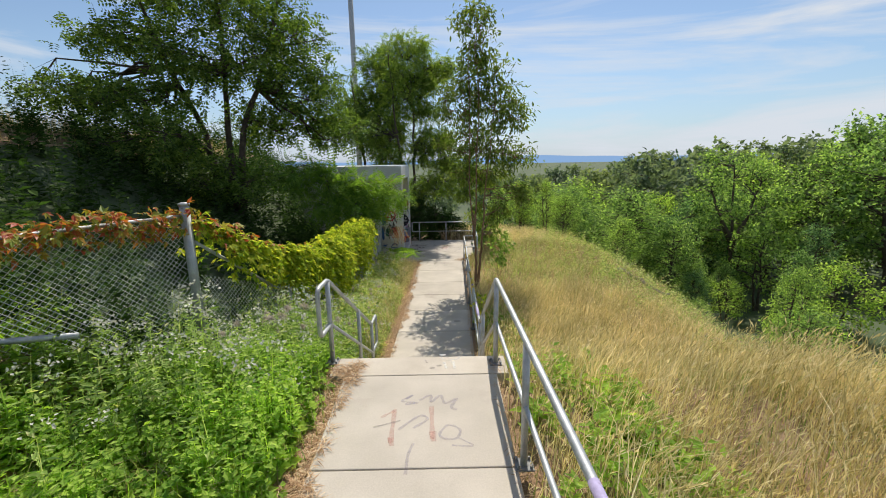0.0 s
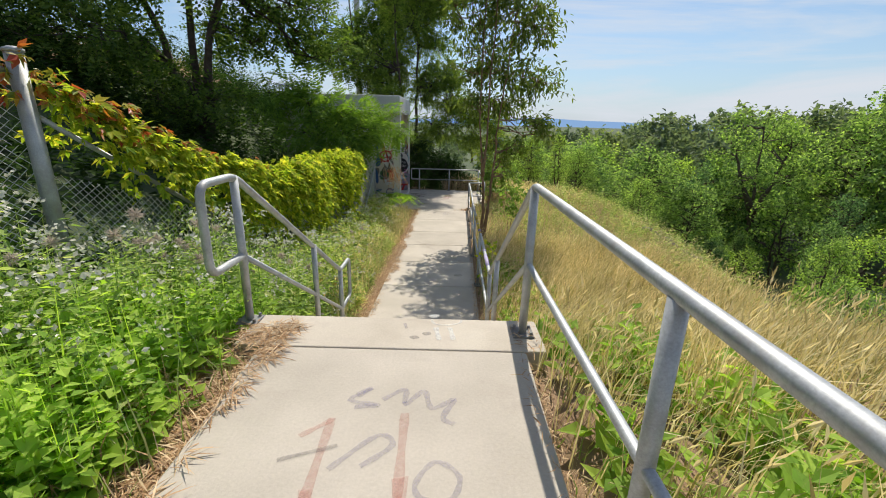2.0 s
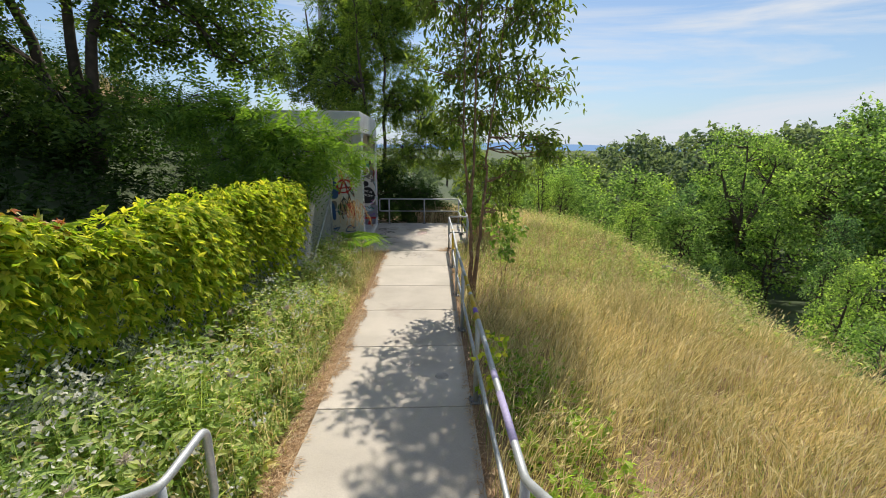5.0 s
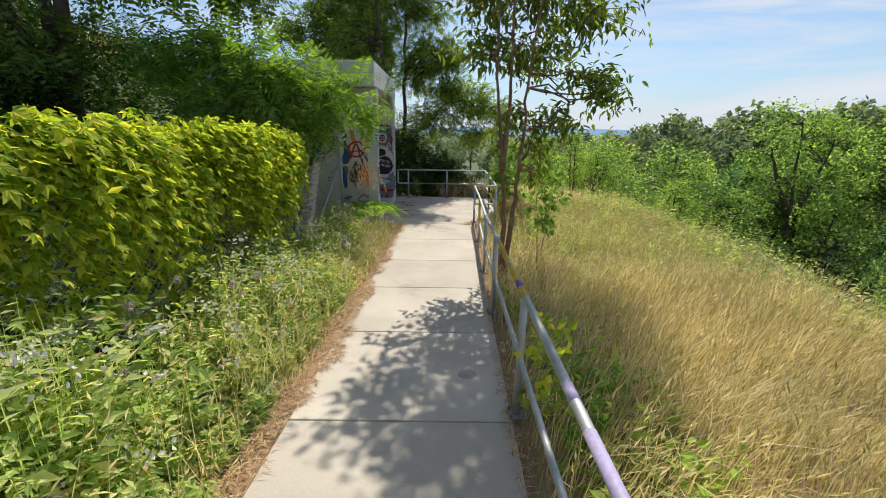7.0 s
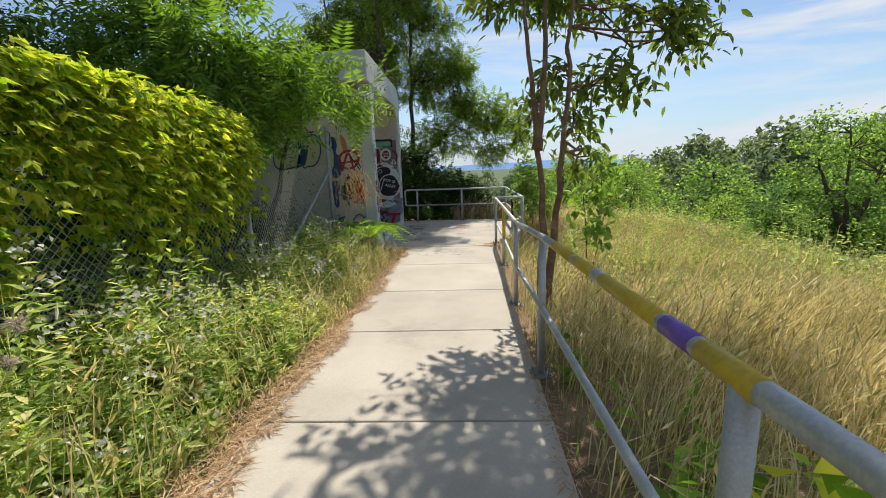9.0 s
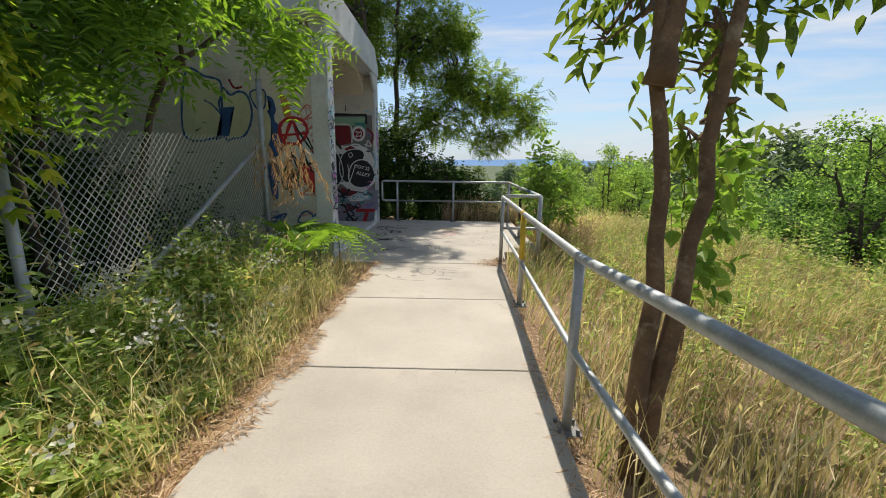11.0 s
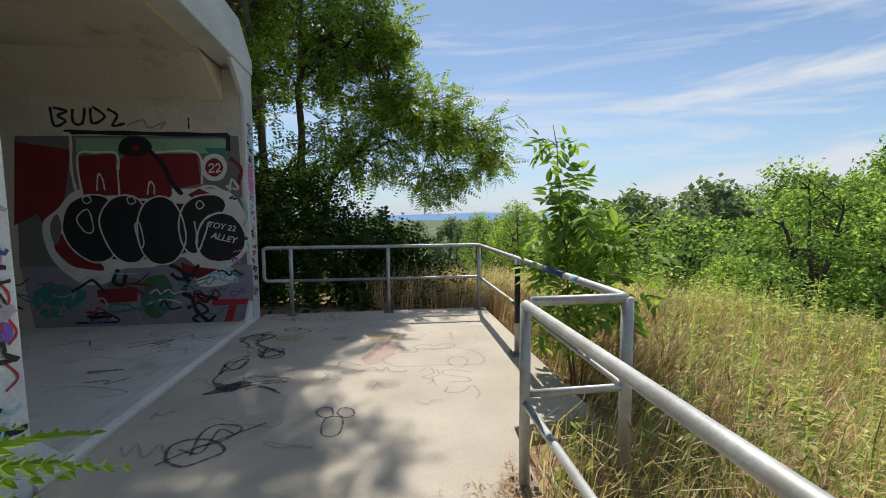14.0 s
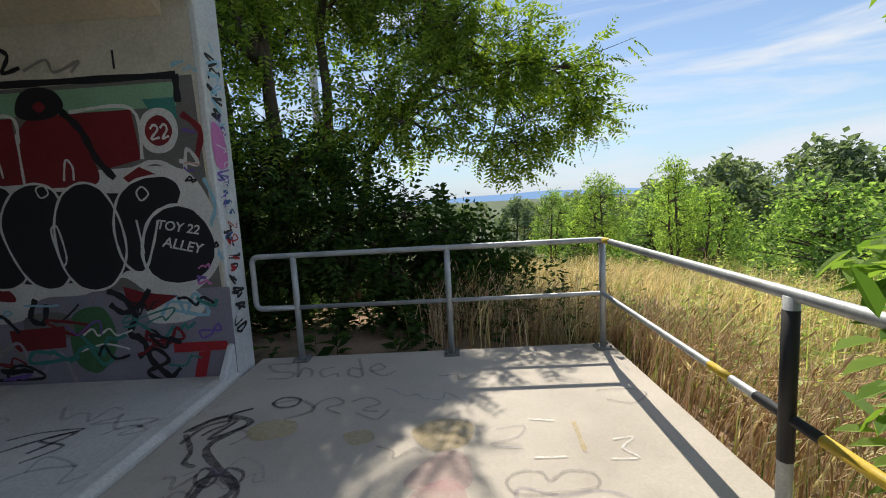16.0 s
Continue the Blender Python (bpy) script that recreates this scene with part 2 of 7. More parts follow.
def worn(name, c, keep):
    """Old spray paint on a floor: patchy, with the concrete showing through."""
    m, t, out = material("worn_" + name)
    geo = t.nodes.new("ShaderNodeNewGeometry").outputs["Position"]
    mask = ramp(t, tex_noise(t, geo, 38, 6.0, 0.75), [(0.32, (keep * 0.35,) * 3), (0.68, (min(1, keep * 1.25),) * 3)])
    b = t.nodes.new("ShaderNodeBsdfPrincipled")
    b.inputs["Base Color"].default_value, b.inputs["Roughness"].default_value = (*c, 1), 0.85
    mx = t.nodes.new("ShaderNodeMixShader")
    t.links.new(mask, mx.inputs["Fac"])
    t.links.new(t.nodes.new("ShaderNodeBsdfTransparent").outputs[0], mx.inputs[1])
    t.links.new(b.outputs[0], mx.inputs[2])
    t.links.new(mx.outputs[0], out.inputs["Surface"])
    return m


def paint(name, c, rough=0.6):
    return surface("paint_" + name, tuple(v * 0.82 for v in c), c, 4, 60, rough, bump=0.12, dist=0.002)


for nm, c in (("black", (0.012, 0.012, 0.017)), ("white", (0.72, 0.72, 0.72)), ("red", (0.42, 0.02, 0.03)), ("crimson", (0.20, 0.012, 0.02)), ("blue", (0.03, 0.09, 0.25)),
              ("cream", (0.62, 0.61, 0.40)), ("lavender", (0.42, 0.37, 0.60)), ("rose", (0.55, 0.15, 0.16)), ("teal", (0.05, 0.24, 0.22)), ("pink", (0.62, 0.20, 0.50)), ("mint", (0.25, 0.45, 0.30)), ("sky", (0.30, 0.55, 0.70)), ("violet", (0.19, 0.10, 0.45)),
              ("yellow", (0.60, 0.42, 0.03)), ("orange", (0.55, 0.24, 0.08)), ("grey", (0.17, 0.165, 0.16)), ("faded_violet", (0.36, 0.33, 0.40)), ("faded_red", (0.52, 0.27, 0.22)), ("purple", (0.27, 0.26, 0.33)),
              ("faded_pink", (0.55, 0.37, 0.36)), ("faded_yellow", (0.53, 0.42, 0.22)), ("faded_grey", (0.30, 0.28, 0.26)), ("green", (0.06, 0.16, 0.07))):
    M[nm] = paint(nm, c)

for nm, c, keep in (("faded_violet", (0.25, 0.23, 0.33), 0.28), ("faded_red", (0.50, 0.20, 0.16), 0.26), ("faded_pink", (0.58, 0.33, 0.34), 0.30), ("faded_yellow", (0.55, 0.40, 0.13), 0.35), ("faded_grey", (0.16, 0.15, 0.15), 0.35),
                    ("grey", (0.045, 0.045, 0.055), 0.72), ("chalk", (0.72, 0.71, 0.68), 0.55), ("sky", (0.36, 0.52, 0.58), 0.38), ("violet", (0.27, 0.24, 0.48), 0.45), ("teal", (0.30, 0.48, 0.42), 0.35)):
    M["w_" + nm] = worn(nm, c, keep)

# ---- mesh helpers ----
rng = np.random.default_rng(11)


def grid_mesh(name, verts, faces, mat, smooth=False):
    """One mesh from arrays: verts (n,3), faces (m,4) or (m,3)."""
    verts, faces = np.asarray(verts, np.float32), np.asarray(faces, np.int32)
    me = bpy.data.meshes.new(name)
    m, k = faces.shape
    me.vertices.add(len(verts))
    me.vertices.foreach_set("co", verts.ravel())
    me.loops.add(m * k)
    me.loops.foreach_set("vertex_index", faces.ravel())
    me.polygons.add(m)
    me.polygons.foreach_set("loop_start", np.arange(0, m * k, k, dtype=np.int32))
    me.polygons.foreach_set("use_smooth", np.full(m, smooth, bool))
    me.update(calc_edges=True)
    me.materials.append(mat)
    return me


def quads(name, verts, mat, parent=None, label=""):
    """Loose four-cornered leaves: verts (4n,3)."""
    verts, faces = verts if isinstance(verts, tuple) else (verts, np.arange(len(verts)).reshape(-1, 4))
    ob = new(name, grid_mesh(name, verts, faces, mat))
    ob.parent = parent
    return tagged(ob, label)


def part(name, bm, mat, parent=None, label="", smooth=False):
    me = bpy.data.meshes.new(name)
    bm.normal_update()
    bm.to_mesh(me)
    bm.free()
    me.materials.append(mat)
    if smooth:
        me.polygons.foreach_set("use_smooth", np.ones(len(me.polygons), bool))
    ob = new(name, me)
    ob.parent = parent
    return tagged(ob, label)


def unit(v):
    return v / np.maximum(np.linalg.norm(v, axis=-1, keepdims=True), 1e-6)


def rand_dirs(n, up=0.0):
    v = rng.normal(size=(n, 3))
    v[:, 2] += up
    return unit(v)


def leaf_quads(p, d, nrm, length, width):
    """Leaf shapes from base p along d, bulging at the middle, tip drooping."""
    n = len(p)
    length, width = np.broadcast_to(length, n)[:, None], np.broadcast_to(width, n)[:, None]
    s = unit(np.cross(d, nrm))
    up = np.cross(s, d)
    a = p
    b = p + d * length * 0.42 + s * width * 0.5 + up * width * 0.12
    c = p + d * length - up * length * 0.10
    e = p + d * length * 0.42 - s * width * 0.5 + up * width * 0.12
    return np.stack([a, b, c, e], 1).reshape(-1, 3)


def leaf_pairs(p, d, nrm, length, width):
    """Larger leaves of two halves folded along the midrib, pointed at both ends; returns corners and faces."""
    n = len(p)
    length, width = np.broadcast_to(length, n)[:, None], np.broadcast_to(width, n)[:, None]
    s = unit(np.cross(d, nrm))
    up = np.cross(s, d)

    def at(f, side, lift):
        return p + d * length * f + s * width * 0.5 * side + up * (width * lift - length * 0.16 * f * f)
    V = np.stack([p, at(0.26, 0.86, 0.16), at(0.62, 0.80, 0.15), at(1.0, 0, 0), at(0.62, -0.80, 0.15), at(0.26, -0.86, 0.16)], 1).reshape(-1, 3)
    F = (np.array([[0, 1, 2, 3], [0, 3, 4, 5]])[None] + (np.arange(n) * 6)[:, None, None]).reshape(-1, 4)
    return V, F


def frond_quads(p, d, nrm, length, pairs, leaf_l, leaf_w, droop=0.25):
    """Feathered leaves: leaflets in pairs along a drooping rib."""
    out = []
    s = unit(np.cross(d, nrm))
    up = np.cross(s, d)
    length = np.broadcast_to(length, len(p))[:, None]
    for k in range(pairs):
        f = (k + 1.2) / (pairs + 0.5)
        q = p + d * length * f - up * length * droop * f * f
        size = 1.0 - 0.45 * f * f
        for side in (-1, 1):
            dd = unit(s * side + d * 0.45 - up * 0.2 + rng.normal(size=p.shape) * 0.1)
            out.append(leaf_quads(q, dd, up + rng.normal(size=p.shape) * 0.15, leaf_l * size, leaf_w * size))
    return np.concatenate(out)


def blade_quads(p, height, width, lean, bend):
    """Grass blades of two pieces: upright at the root, bending over along lean."""
    n = len(p)
    turn = rng.uniform(0, math.tau, n)
    s = np.stack([np.cos(turn), np.sin(turn), np.zeros(n)], 1) * np.broadcast_to(width, n)[:, None] * 0.5
    h = np.broadcast_to(height, n)[:, None]
    z = np.array([0, 0, 1.0])
    b = np.broadcast_to(bend, n)[:, None]
    m = p + z * h * 0.55 + lean * h * 0.18 * (0.4 + b)
    t = p + z * h * (1.0 - 0.35 * b) + lean * h * (0.25 + 0.6 * b)
    low = np.stack([p - s, p + s, m + s * 0.8, m - s * 0.8], 1)
    top = np.stack([m - s * 0.8, m + s * 0.8, t + s * 0.15, t - s * 0.15], 1)
    verts = np.concatenate([low[:, :2], np.stack([m + s * 0.8, m - s * 0.8, t + s * 0.15, t - s * 0.15], 1)], 1)
    base = np.arange(n)[:, None] * 6
    faces = np.concatenate([base + np.array([0, 1, 2, 3]), base + np.array([3, 2, 4, 5])])
    return verts.reshape(-1, 3), faces


def tube_path(bm, pts, r, sides=10, closed_ends=True):
    """A round bar through pts; r a radius or a radius per point."""
    pts = [Vector(p) for p in pts]
    rs = r if isinstance(r, (list, tuple)) else [r] * len(pts)
    rings = []
    ref = None
    for k, p in enumerate(pts):
        if k == 0:
            d = pts[1] - p
        elif k == len(pts) - 1:
            d = p - pts[-2]
        else:
            d = (p - pts[k - 1]).normalized() + (pts[k + 1] - p).normalized()
        d.normalize()
        if ref is None:
            ref = d.orthogonal().normalized()
        ref = (ref - d * ref.dot(d)).normalized()
        side = d.cross(ref)
        grow = 1.0
        if 0 < k < len(pts) - 1:
            grow = 1.0 / max(0.5, (p - pts[k - 1]).normalized().dot(d))
        rings.append([bm.verts.new(p + (ref * math.cos(a) + side * math.sin(a)) * rs[k] * grow) for a in (math.tau * j / sides for j in range(sides))])
    for a, b in zip(rings, rings[1:]):
        for j in range(sides):
            bm.faces.new((a[j], a[(j + 1) % sides], b[(j + 1) % sides], b[j]))
    if closed_ends:
        bm.faces.new(list(reversed(rings[0])))
        bm.faces.new(rings[-1])
    return bm


def bend_pts(pts, r=0.08, n=5):
    """Round the corners of a path of points."""
    pts = [Vector(p) for p in pts]
    out = [pts[0]]
    for a, b, c in zip(pts, pts[1:], pts[2:]):
        u, v = (a - b), (c - b)
        k = min(r, u.length * 0.45, v.length * 0.45)
        p, q = b + u.normalized() * k, b + v.normalized() * k
        for j in range(n + 1):
            f = j / n
            out.append(p * (1 - f) ** 2 + b * 2 * f * (1 - f) + q * f * f)
    out.append(pts[-1])
    return out


def block(x0, x1, y0, y1, z0, z1, bevel=0.01):
    bm = bmesh.new()
    bmesh.ops.create_cube(bm, size=1)
    for v in bm.verts:
        v.co = Vector((x0 + (v.co.x + 0.5) * (x1 - x0), y0 + (v.co.y + 0.5) * (y1 - y0), z0 + (v.co.z + 0.5) * (z1 - z0)))
    if bevel:
        bmesh.ops.bevel(bm, geom=bm.edges[:], offset=bevel, segments=2, affect="EDGES", profile=0.5)
    return bm


def prism(points, axis, lo, hi, bevel=0.0):
    """A flat outline pushed along an axis: 'x' takes (y, z), 'z' takes (x, y), 'y' takes (x, z)."""
    bm = bmesh.new()

    def at(p, h):
        return {"x": (h, p[0], p[1]), "y": (p[0], h, p[1]), "z": (p[0], p[1], h)}[axis]
    a = [bm.verts.new(at(p, lo)) for p in points]
    b = [bm.verts.new(at(p, hi)) for p in points]
    bm.faces.new(a)
    bm.faces.new(list(reversed(b)))
    for k in range(len(points)):
        j = (k + 1) % len(points)
        bm.faces.new((a[j], a[k], b[k], b[j]))
    bmesh.ops.recalc_face_normals(bm, faces=bm.faces[:])
    if bevel:
        bmesh.ops.bevel(bm, geom=bm.edges[:], offset=bevel, segments=2, affect="EDGES", profile=0.5)
    return bm


# ---- the lie of the land ----
STEP0, RISE, TREAD, STEPS = 4.16, 0.18, 0.30, 7


def floor_z(y):
    y = np.asarray(y, float)
    low = -RISE * STEPS - 0.0586 * (np.clip(y, 5.96, 12.1) - 5.96)
    return np.where(y < STEP0, 0.0, np.where(y < 5.96, -RISE * STEPS * (y - STEP0) / 1.8, low))


def soft(a, lo, hi):
    f = np.clip((a - lo) / (hi - lo), 0, 1)
    return f * f * (3 - 2 * f)


def ground_z(x, y):
    x, y = np.asarray(x, float), np.asarray(y, float)
    g = -1.30 * soft(y, 3.4, 6.6) - 0.0586 * np.clip(y - 6, 0, 6.0)
    wave = 0.05 * np.sin(x * 1.3 + y * 0.7) + 0.04 * np.sin(x * 0.6 - y * 1.1)
    right = np.clip(x - 0.75, 0, None)
    crest = 4.6 + 1.5 * soft(y, 9.5, 16)
    fall = 0.07 * np.minimum(right, crest) + 0.62 * np.clip(right - crest, 0, 11)
    fall = fall + 0.02 * np.clip(right - 16, 0, 300)
    ahead = 0.10 * np.clip(y - 20, 0, 12) + 0.30 * np.clip(y - 32, 0, 20) + 0.01 * np.clip(y - 60, 0, 1500)
    left = np.clip(-x - 3.0, 0, None)
    hill = 0.66 * np.minimum(left, 7.0) * (1 - 0.75 * soft(y, 24, 33)) + 0.05 * np.clip(left - 7, 0, 20)
    z = g - 0.05 - np.minimum(fall + ahead, 12 + 0.004 * np.hypot(x, y)) + hill + wave * np.clip(np.abs(x) - 1.0, 0, 1)
    under = (x > -1.1) & (x < 0.7) & (y < 15.7)
    z = np.where(under, np.minimum(z, floor_z(y) - 0.12), z)
    room = (x > -5.2) & (x < 0.9) & (y > 15.7) & (y < 19.5) | (x > 0) & (x < 1.5) & (y > 16.3) & (y < 19.5)
    return np.where(room, np.minimum(z, -1.75), z)


def spaced(lo, hi, step, far):
    near = np.arange(lo, hi + 1e-6, step)
    out = np.geomspace(step, far, 34)
    return np.concatenate([lo - out[::-1], near, hi + out])


gx, gy = spaced(-11, 12, 0.2, 4000), spaced(-3, 24, 0.2, 4000)
GX, GY = np.meshgrid(gx, gy, indexing="ij")
gv = np.stack([GX, GY, ground_z(GX, GY)], -1).reshape(-1, 3)
ii = (np.arange(len(gx) - 1)[:, None] * len(gy) + np.arange(len(gy) - 1)[None, :]).ravel()
gf = np.stack([ii, ii + len(gy), ii + len(gy) + 1, ii + 1], 1)
ground = tagged(new("ground", grid_mesh("ground", gv, gf, M["soil"], True)), "brown soil and straw sloping to a gully", "ground", kind="structure")
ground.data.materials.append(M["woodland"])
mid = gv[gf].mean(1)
far_or_shaded = (mid[:, 0] > 9) | (mid[:, 1] > 34) | (mid[:, 0] < -30) | (mid[:, 1] < -25)
# the bank behind the fences takes the dark floor too: tree shade as colour
far_or_shaded |= (mid[:, 0] < np.interp(mid[:, 1], [0.5, 4.8, 5.2], [-5.5, -3.2, -2.7])) & (mid[:, 0] > -9.2) & (mid[:, 1] > 0.5) & (mid[:, 1] < 27)
ground.data.polygons.foreach_set("material_index", far_or_shaded.astype(np.int32))

# ---- path, stairs, platform ----


def thing(name, at, label, category, group="", kind=""):
    ob = new(name)
    ob.location = at
    ob.empty_display_size = 0.1
    return tagged(ob, label, category, group, kind)


def sub(name, bm, mat, parent, label="", smooth=False):
    """A part drawn in world coordinates under a thing that stands at its base."""
    ob = part(name, bm, mat, parent, label, smooth)
    ob.matrix_parent_inverse = Matrix.Translation(-Vector(world_of(parent)))
    return ob


def world_of(ob):
    return ob.location if ob.parent is None else (0, 0, 0)


def slab_bm(x0a, x1a, x0b, x1b, y0, y1, za, zb, thick=0.16):
    """A cast slab whose sides and top follow the path."""
    bm = bmesh.new()
    g = 0.006
    tops = [(x0a, y0 + g, za), (x1a, y0 + g, za), (x1b, y1 - g, zb), (x0b, y1 - g, zb)]
    t = [bm.verts.new(p) for p in tops]
    b = [bm.verts.new((x, y, z - thick)) for x, y, z in tops]
    bm.faces.new(t)
    bm.faces.new(list(reversed(b)))
    for k in range(4):
        j = (k + 1) % 4
        bm.faces.new((t[j], t[k], b[k], b[j]))
    bmesh.ops.recalc_face_normals(bm, faces=bm.faces[:])
    bmesh.ops.bevel(bm, geom=bm.edges[:], offset=0.008, segments=2, affect="EDGES", profile=0.5)
    return bm


def left_edge(y):
    return float(np.interp(y, [-4, 3.7, 3.75, 6.0, 6.4, 12.0, 15.5], [-0.93, -0.93, -1.13, -1.13, -0.92, -0.90, -0.80]))


def right_edge(y):
    return float(np.interp(y, [-4, 3.7, 3.75, 6.0, 6.4, 15.5], [0.50, 0.53, 0.66, 0.66, 0.56, 0.90]))


walkway = thing("pavement", (0, 0, 0), "pale concrete walkway of cast slabs with dark joints", "walkway", kind="structure")
for y0, y1 in ((-3.6, -1.9), (-1.9, -0.4), (-0.4, 1.05), (1.05, 2.45), (2.45, 3.76)):
    sub("slab", slab_bm(left_edge(y0), right_edge(y0), left_edge(y1 - 0.05), right_edge(y1 - 0.05), y0, y1, 0, 0), M["slab"], walkway)
sub("slab", slab_bm(-1.13, 0.68, -1.13, 0.68, 3.76, STEP0, 0, 0, 0.18), M["step"], walkway)
for y0, y1 in ((5.98, 6.38), (6.38, 8.13), (8.13, 9.62), (9.62, 11.12), (11.12, 12.56), (12.56, 14.0), (14.0, 15.48)):
    sub("slab", slab_bm(left_edge(y0), right_edge(y0), left_edge(y1), right_edge(y1), y0, y1, float(floor_z(y0)), float(floor_z(y1))), M["slab"], walkway)
PZ = -1.62
platform = thing("platform", (0, 17.5, PZ), "pale concrete platform at the end of the walkway", "platform", kind="structure")
sub("slab", prism([(-1.38, 15.50), (0.95, 15.50), (1.02, 16.25), (1.60, 16.35), (1.60, 19.62), (-1.38, 19.62)], "z", PZ - 0.3, PZ, 0.012), M["slab"], platform)

stairs = thing("stairs", (0, STEP0, 0), "concrete stairs with worn edges and faded paint", "stairs", kind="structure")
for k in range(1, STEPS):
    y0 = STEP0 + TREAD * (k - 1)
    sub("step", block(-1.13, 0.68, y0 + 0.004, y0 + TREAD + (0.05 if k == STEPS - 1 else 0), -RISE * k - 0.36, -RISE * k, 0.014), M["step"], stairs)
sub("riser", block(-1.13, 0.68, STEP0 - 0.10, STEP0 - 0.01, -0.4, -0.16, 0.01), M["step"], stairs)

bm = bmesh.new()
tube_path(bm, [(0.35, 8.76, low_at) for low_at in (float(floor_z(8.76)) - 0.05, float(floor_z(8.76)) + 0.004)], 0.078, 20)
sub("plug", bm, M["plug"], walkway, "round grey patch set in the slab")



def crack(points):
    """A hairline crack wandering across a slab, as a dark recessed-looking sliver a few millimetres wide."""
    line = [Vector((x, y, float(floor_z(y)) + 0.0016)) for x, y in points]
    bm = bmesh.new()
    rows = []
    for k, p in enumerate(line):
        d = (line[min(k + 1, len(line) - 1)] - line[max(k - 1, 0)]).normalized()
        side = Vector((-d.y, d.x, 0)) * (0.0022 if 0 < k < len(line) - 1 else 0.0006)
        rows.append((bm.verts.new(p + side), bm.verts.new(p - side)))
    for a, b in zip(rows, rows[1:]):
        bm.faces.new((a[0], a[1], b[1], b[0]))
    sub("crack", bm, M["crack"], walkway, "dark hairline crack")


crack([[-0.52, 12.118], [-0.263, 12.154], [-0.065, 12.196], [0.059, 12.253], [0.166, 12.389], [0.234, 12.517], [0.255, 12.573]])
crack([[0.57, 13.826], [0.659, 13.921], [0.69, 13.784], [0.763, 13.723]])

# ---- railings ----
TOP_R, MID_R = 0.0225, 0.0185


def base_plate(parent, x, y, z):
    p = sub("base_plate", block(x - 0.065, x + 0.065, y - 0.065, y + 0.065, z, z + 0.012, 0.003), M["plate"], parent)
    for dx in (-0.045, 0.045):
        for dy in (-0.045, 0.045):
            bm = bmesh.new()
            tube_path(bm, [(x + dx, y + dy, z + 0.012), (x + dx, y + dy, z + 0.034)], 0.010, 6)
            part("bolt", bm, M["plate"], p)


def bar(parent, name, pts, r, sides=12, round_r=0.07):
    bm = bmesh.new()
    tube_path(bm, bend_pts(pts, round_r) if round_r and len(pts) > 2 else pts, r, sides)
    return sub(name, bm, M["pipe"], parent, smooth=True)


def post(parent, x, y, z, top, r=0.025, plate=True):
    bm = bmesh.new()
    tube_path(bm, [(x, y, z), (x, y, top)], r, 12)
    ob = sub("post", bm, M["pipe"], parent, smooth=True)
    if plate:
        base_plate(parent, x, y, z)
    return ob


def rail_x(y):
    return float(np.interp(y, [6.08, 8.2, 10.18, 11.93, 13.85, 15.69], [0.60, 0.665, 0.72, 0.785, 0.858, 0.895]))


def low_z(y):
    return float(floor_z(y))


# guard rail beside the upper slab, down the stairs and along the lower path, in one run
rail_r = thing("railing", (0.57, 3.98, 0), "grey galvanised pipe railing beside the stairs and path, flecked with paint", "railing")
run_top = [(0.57, -3.4, 0.92), (0.57, 3.98, 0.92), (0.60, 6.08, -0.385), (rail_x(10.1), 10.1, -0.575), (rail_x(11.9), 11.9, PZ + 0.905), (rail_x(13.85), 13.85, PZ + 0.875), (rail_x(15.69), 15.69, PZ + 0.875)]
bar(rail_r, "top_rail", run_top, TOP_R)
bar(rail_r, "mid_rail", [(x, y, z - 0.46) for x, y, z in run_top], MID_R)
def on_low(y, dz=0.89):
    i = 2 if y < 10.1 else 3 if y < 11.9 else 4 if y < 13.85 else 5
    a, b = Vector(run_top[i]), Vector(run_top[i + 1])
    f = (y - a.y) / (b.y - a.y)
    p = a.lerp(b, f)
    return (p.x, p.y, p.z - (0.89 - dz))


for y in (-2.1, -0.58, 0.94, 2.46, 3.98):
    post(rail_r, 0.57, y, 0.0, 0.91)
post(rail_r, 0.59, 5.47, -RISE * 5, -0.02)
for y in (6.08, 8.22, 10.18, 11.93, 13.85):
    post(rail_r, rail_x(y), y, low_z(y), on_low(y)[2])
post(rail_r, rail_x(15.69), 15.69, PZ, PZ + 0.88)


def sleeve(parent, a, b, r, mat, label):
    bm = bmesh.new()
    tube_path(bm, [a, b], r, 12, True)
    return sub("paint_band", bm, M[mat], parent, label, smooth=True)


for y0, y1, mat in ((8.17, 8.34, "yellow"), (8.36, 8.49, "violet"), (8.51, 8.95, "yellow"), (9.05, 9.32, "yellow"), (9.36, 9.78, "yellow"), (6.35, 6.85, "lavender"), (7.02, 7.14, "lavender"), (13.80, 13.92, "yellow")):
    sleeve(rail_r, on_low(y0), on_low(y1), TOP_R + 0.0012, mat, "spray-painted " + mat + " band")
sleeve(rail_r, (0.57, 0.98, 0.92), (0.57, 1.24, 0.92), TOP_R + 0.0012, "lavender", "spray-painted pale violet band")
bm = bmesh.new()
tube_path(bm, [(rail_x(13.85), 13.85, low_z(13.85) + 0.45), (rail_x(13.85), 13.85, low_z(13.85) + 0.86)], 0.0262, 12)
sub("paint_band", bm, M["yellow"], rail_r, "spray-painted yellow band on the post", smooth=True)

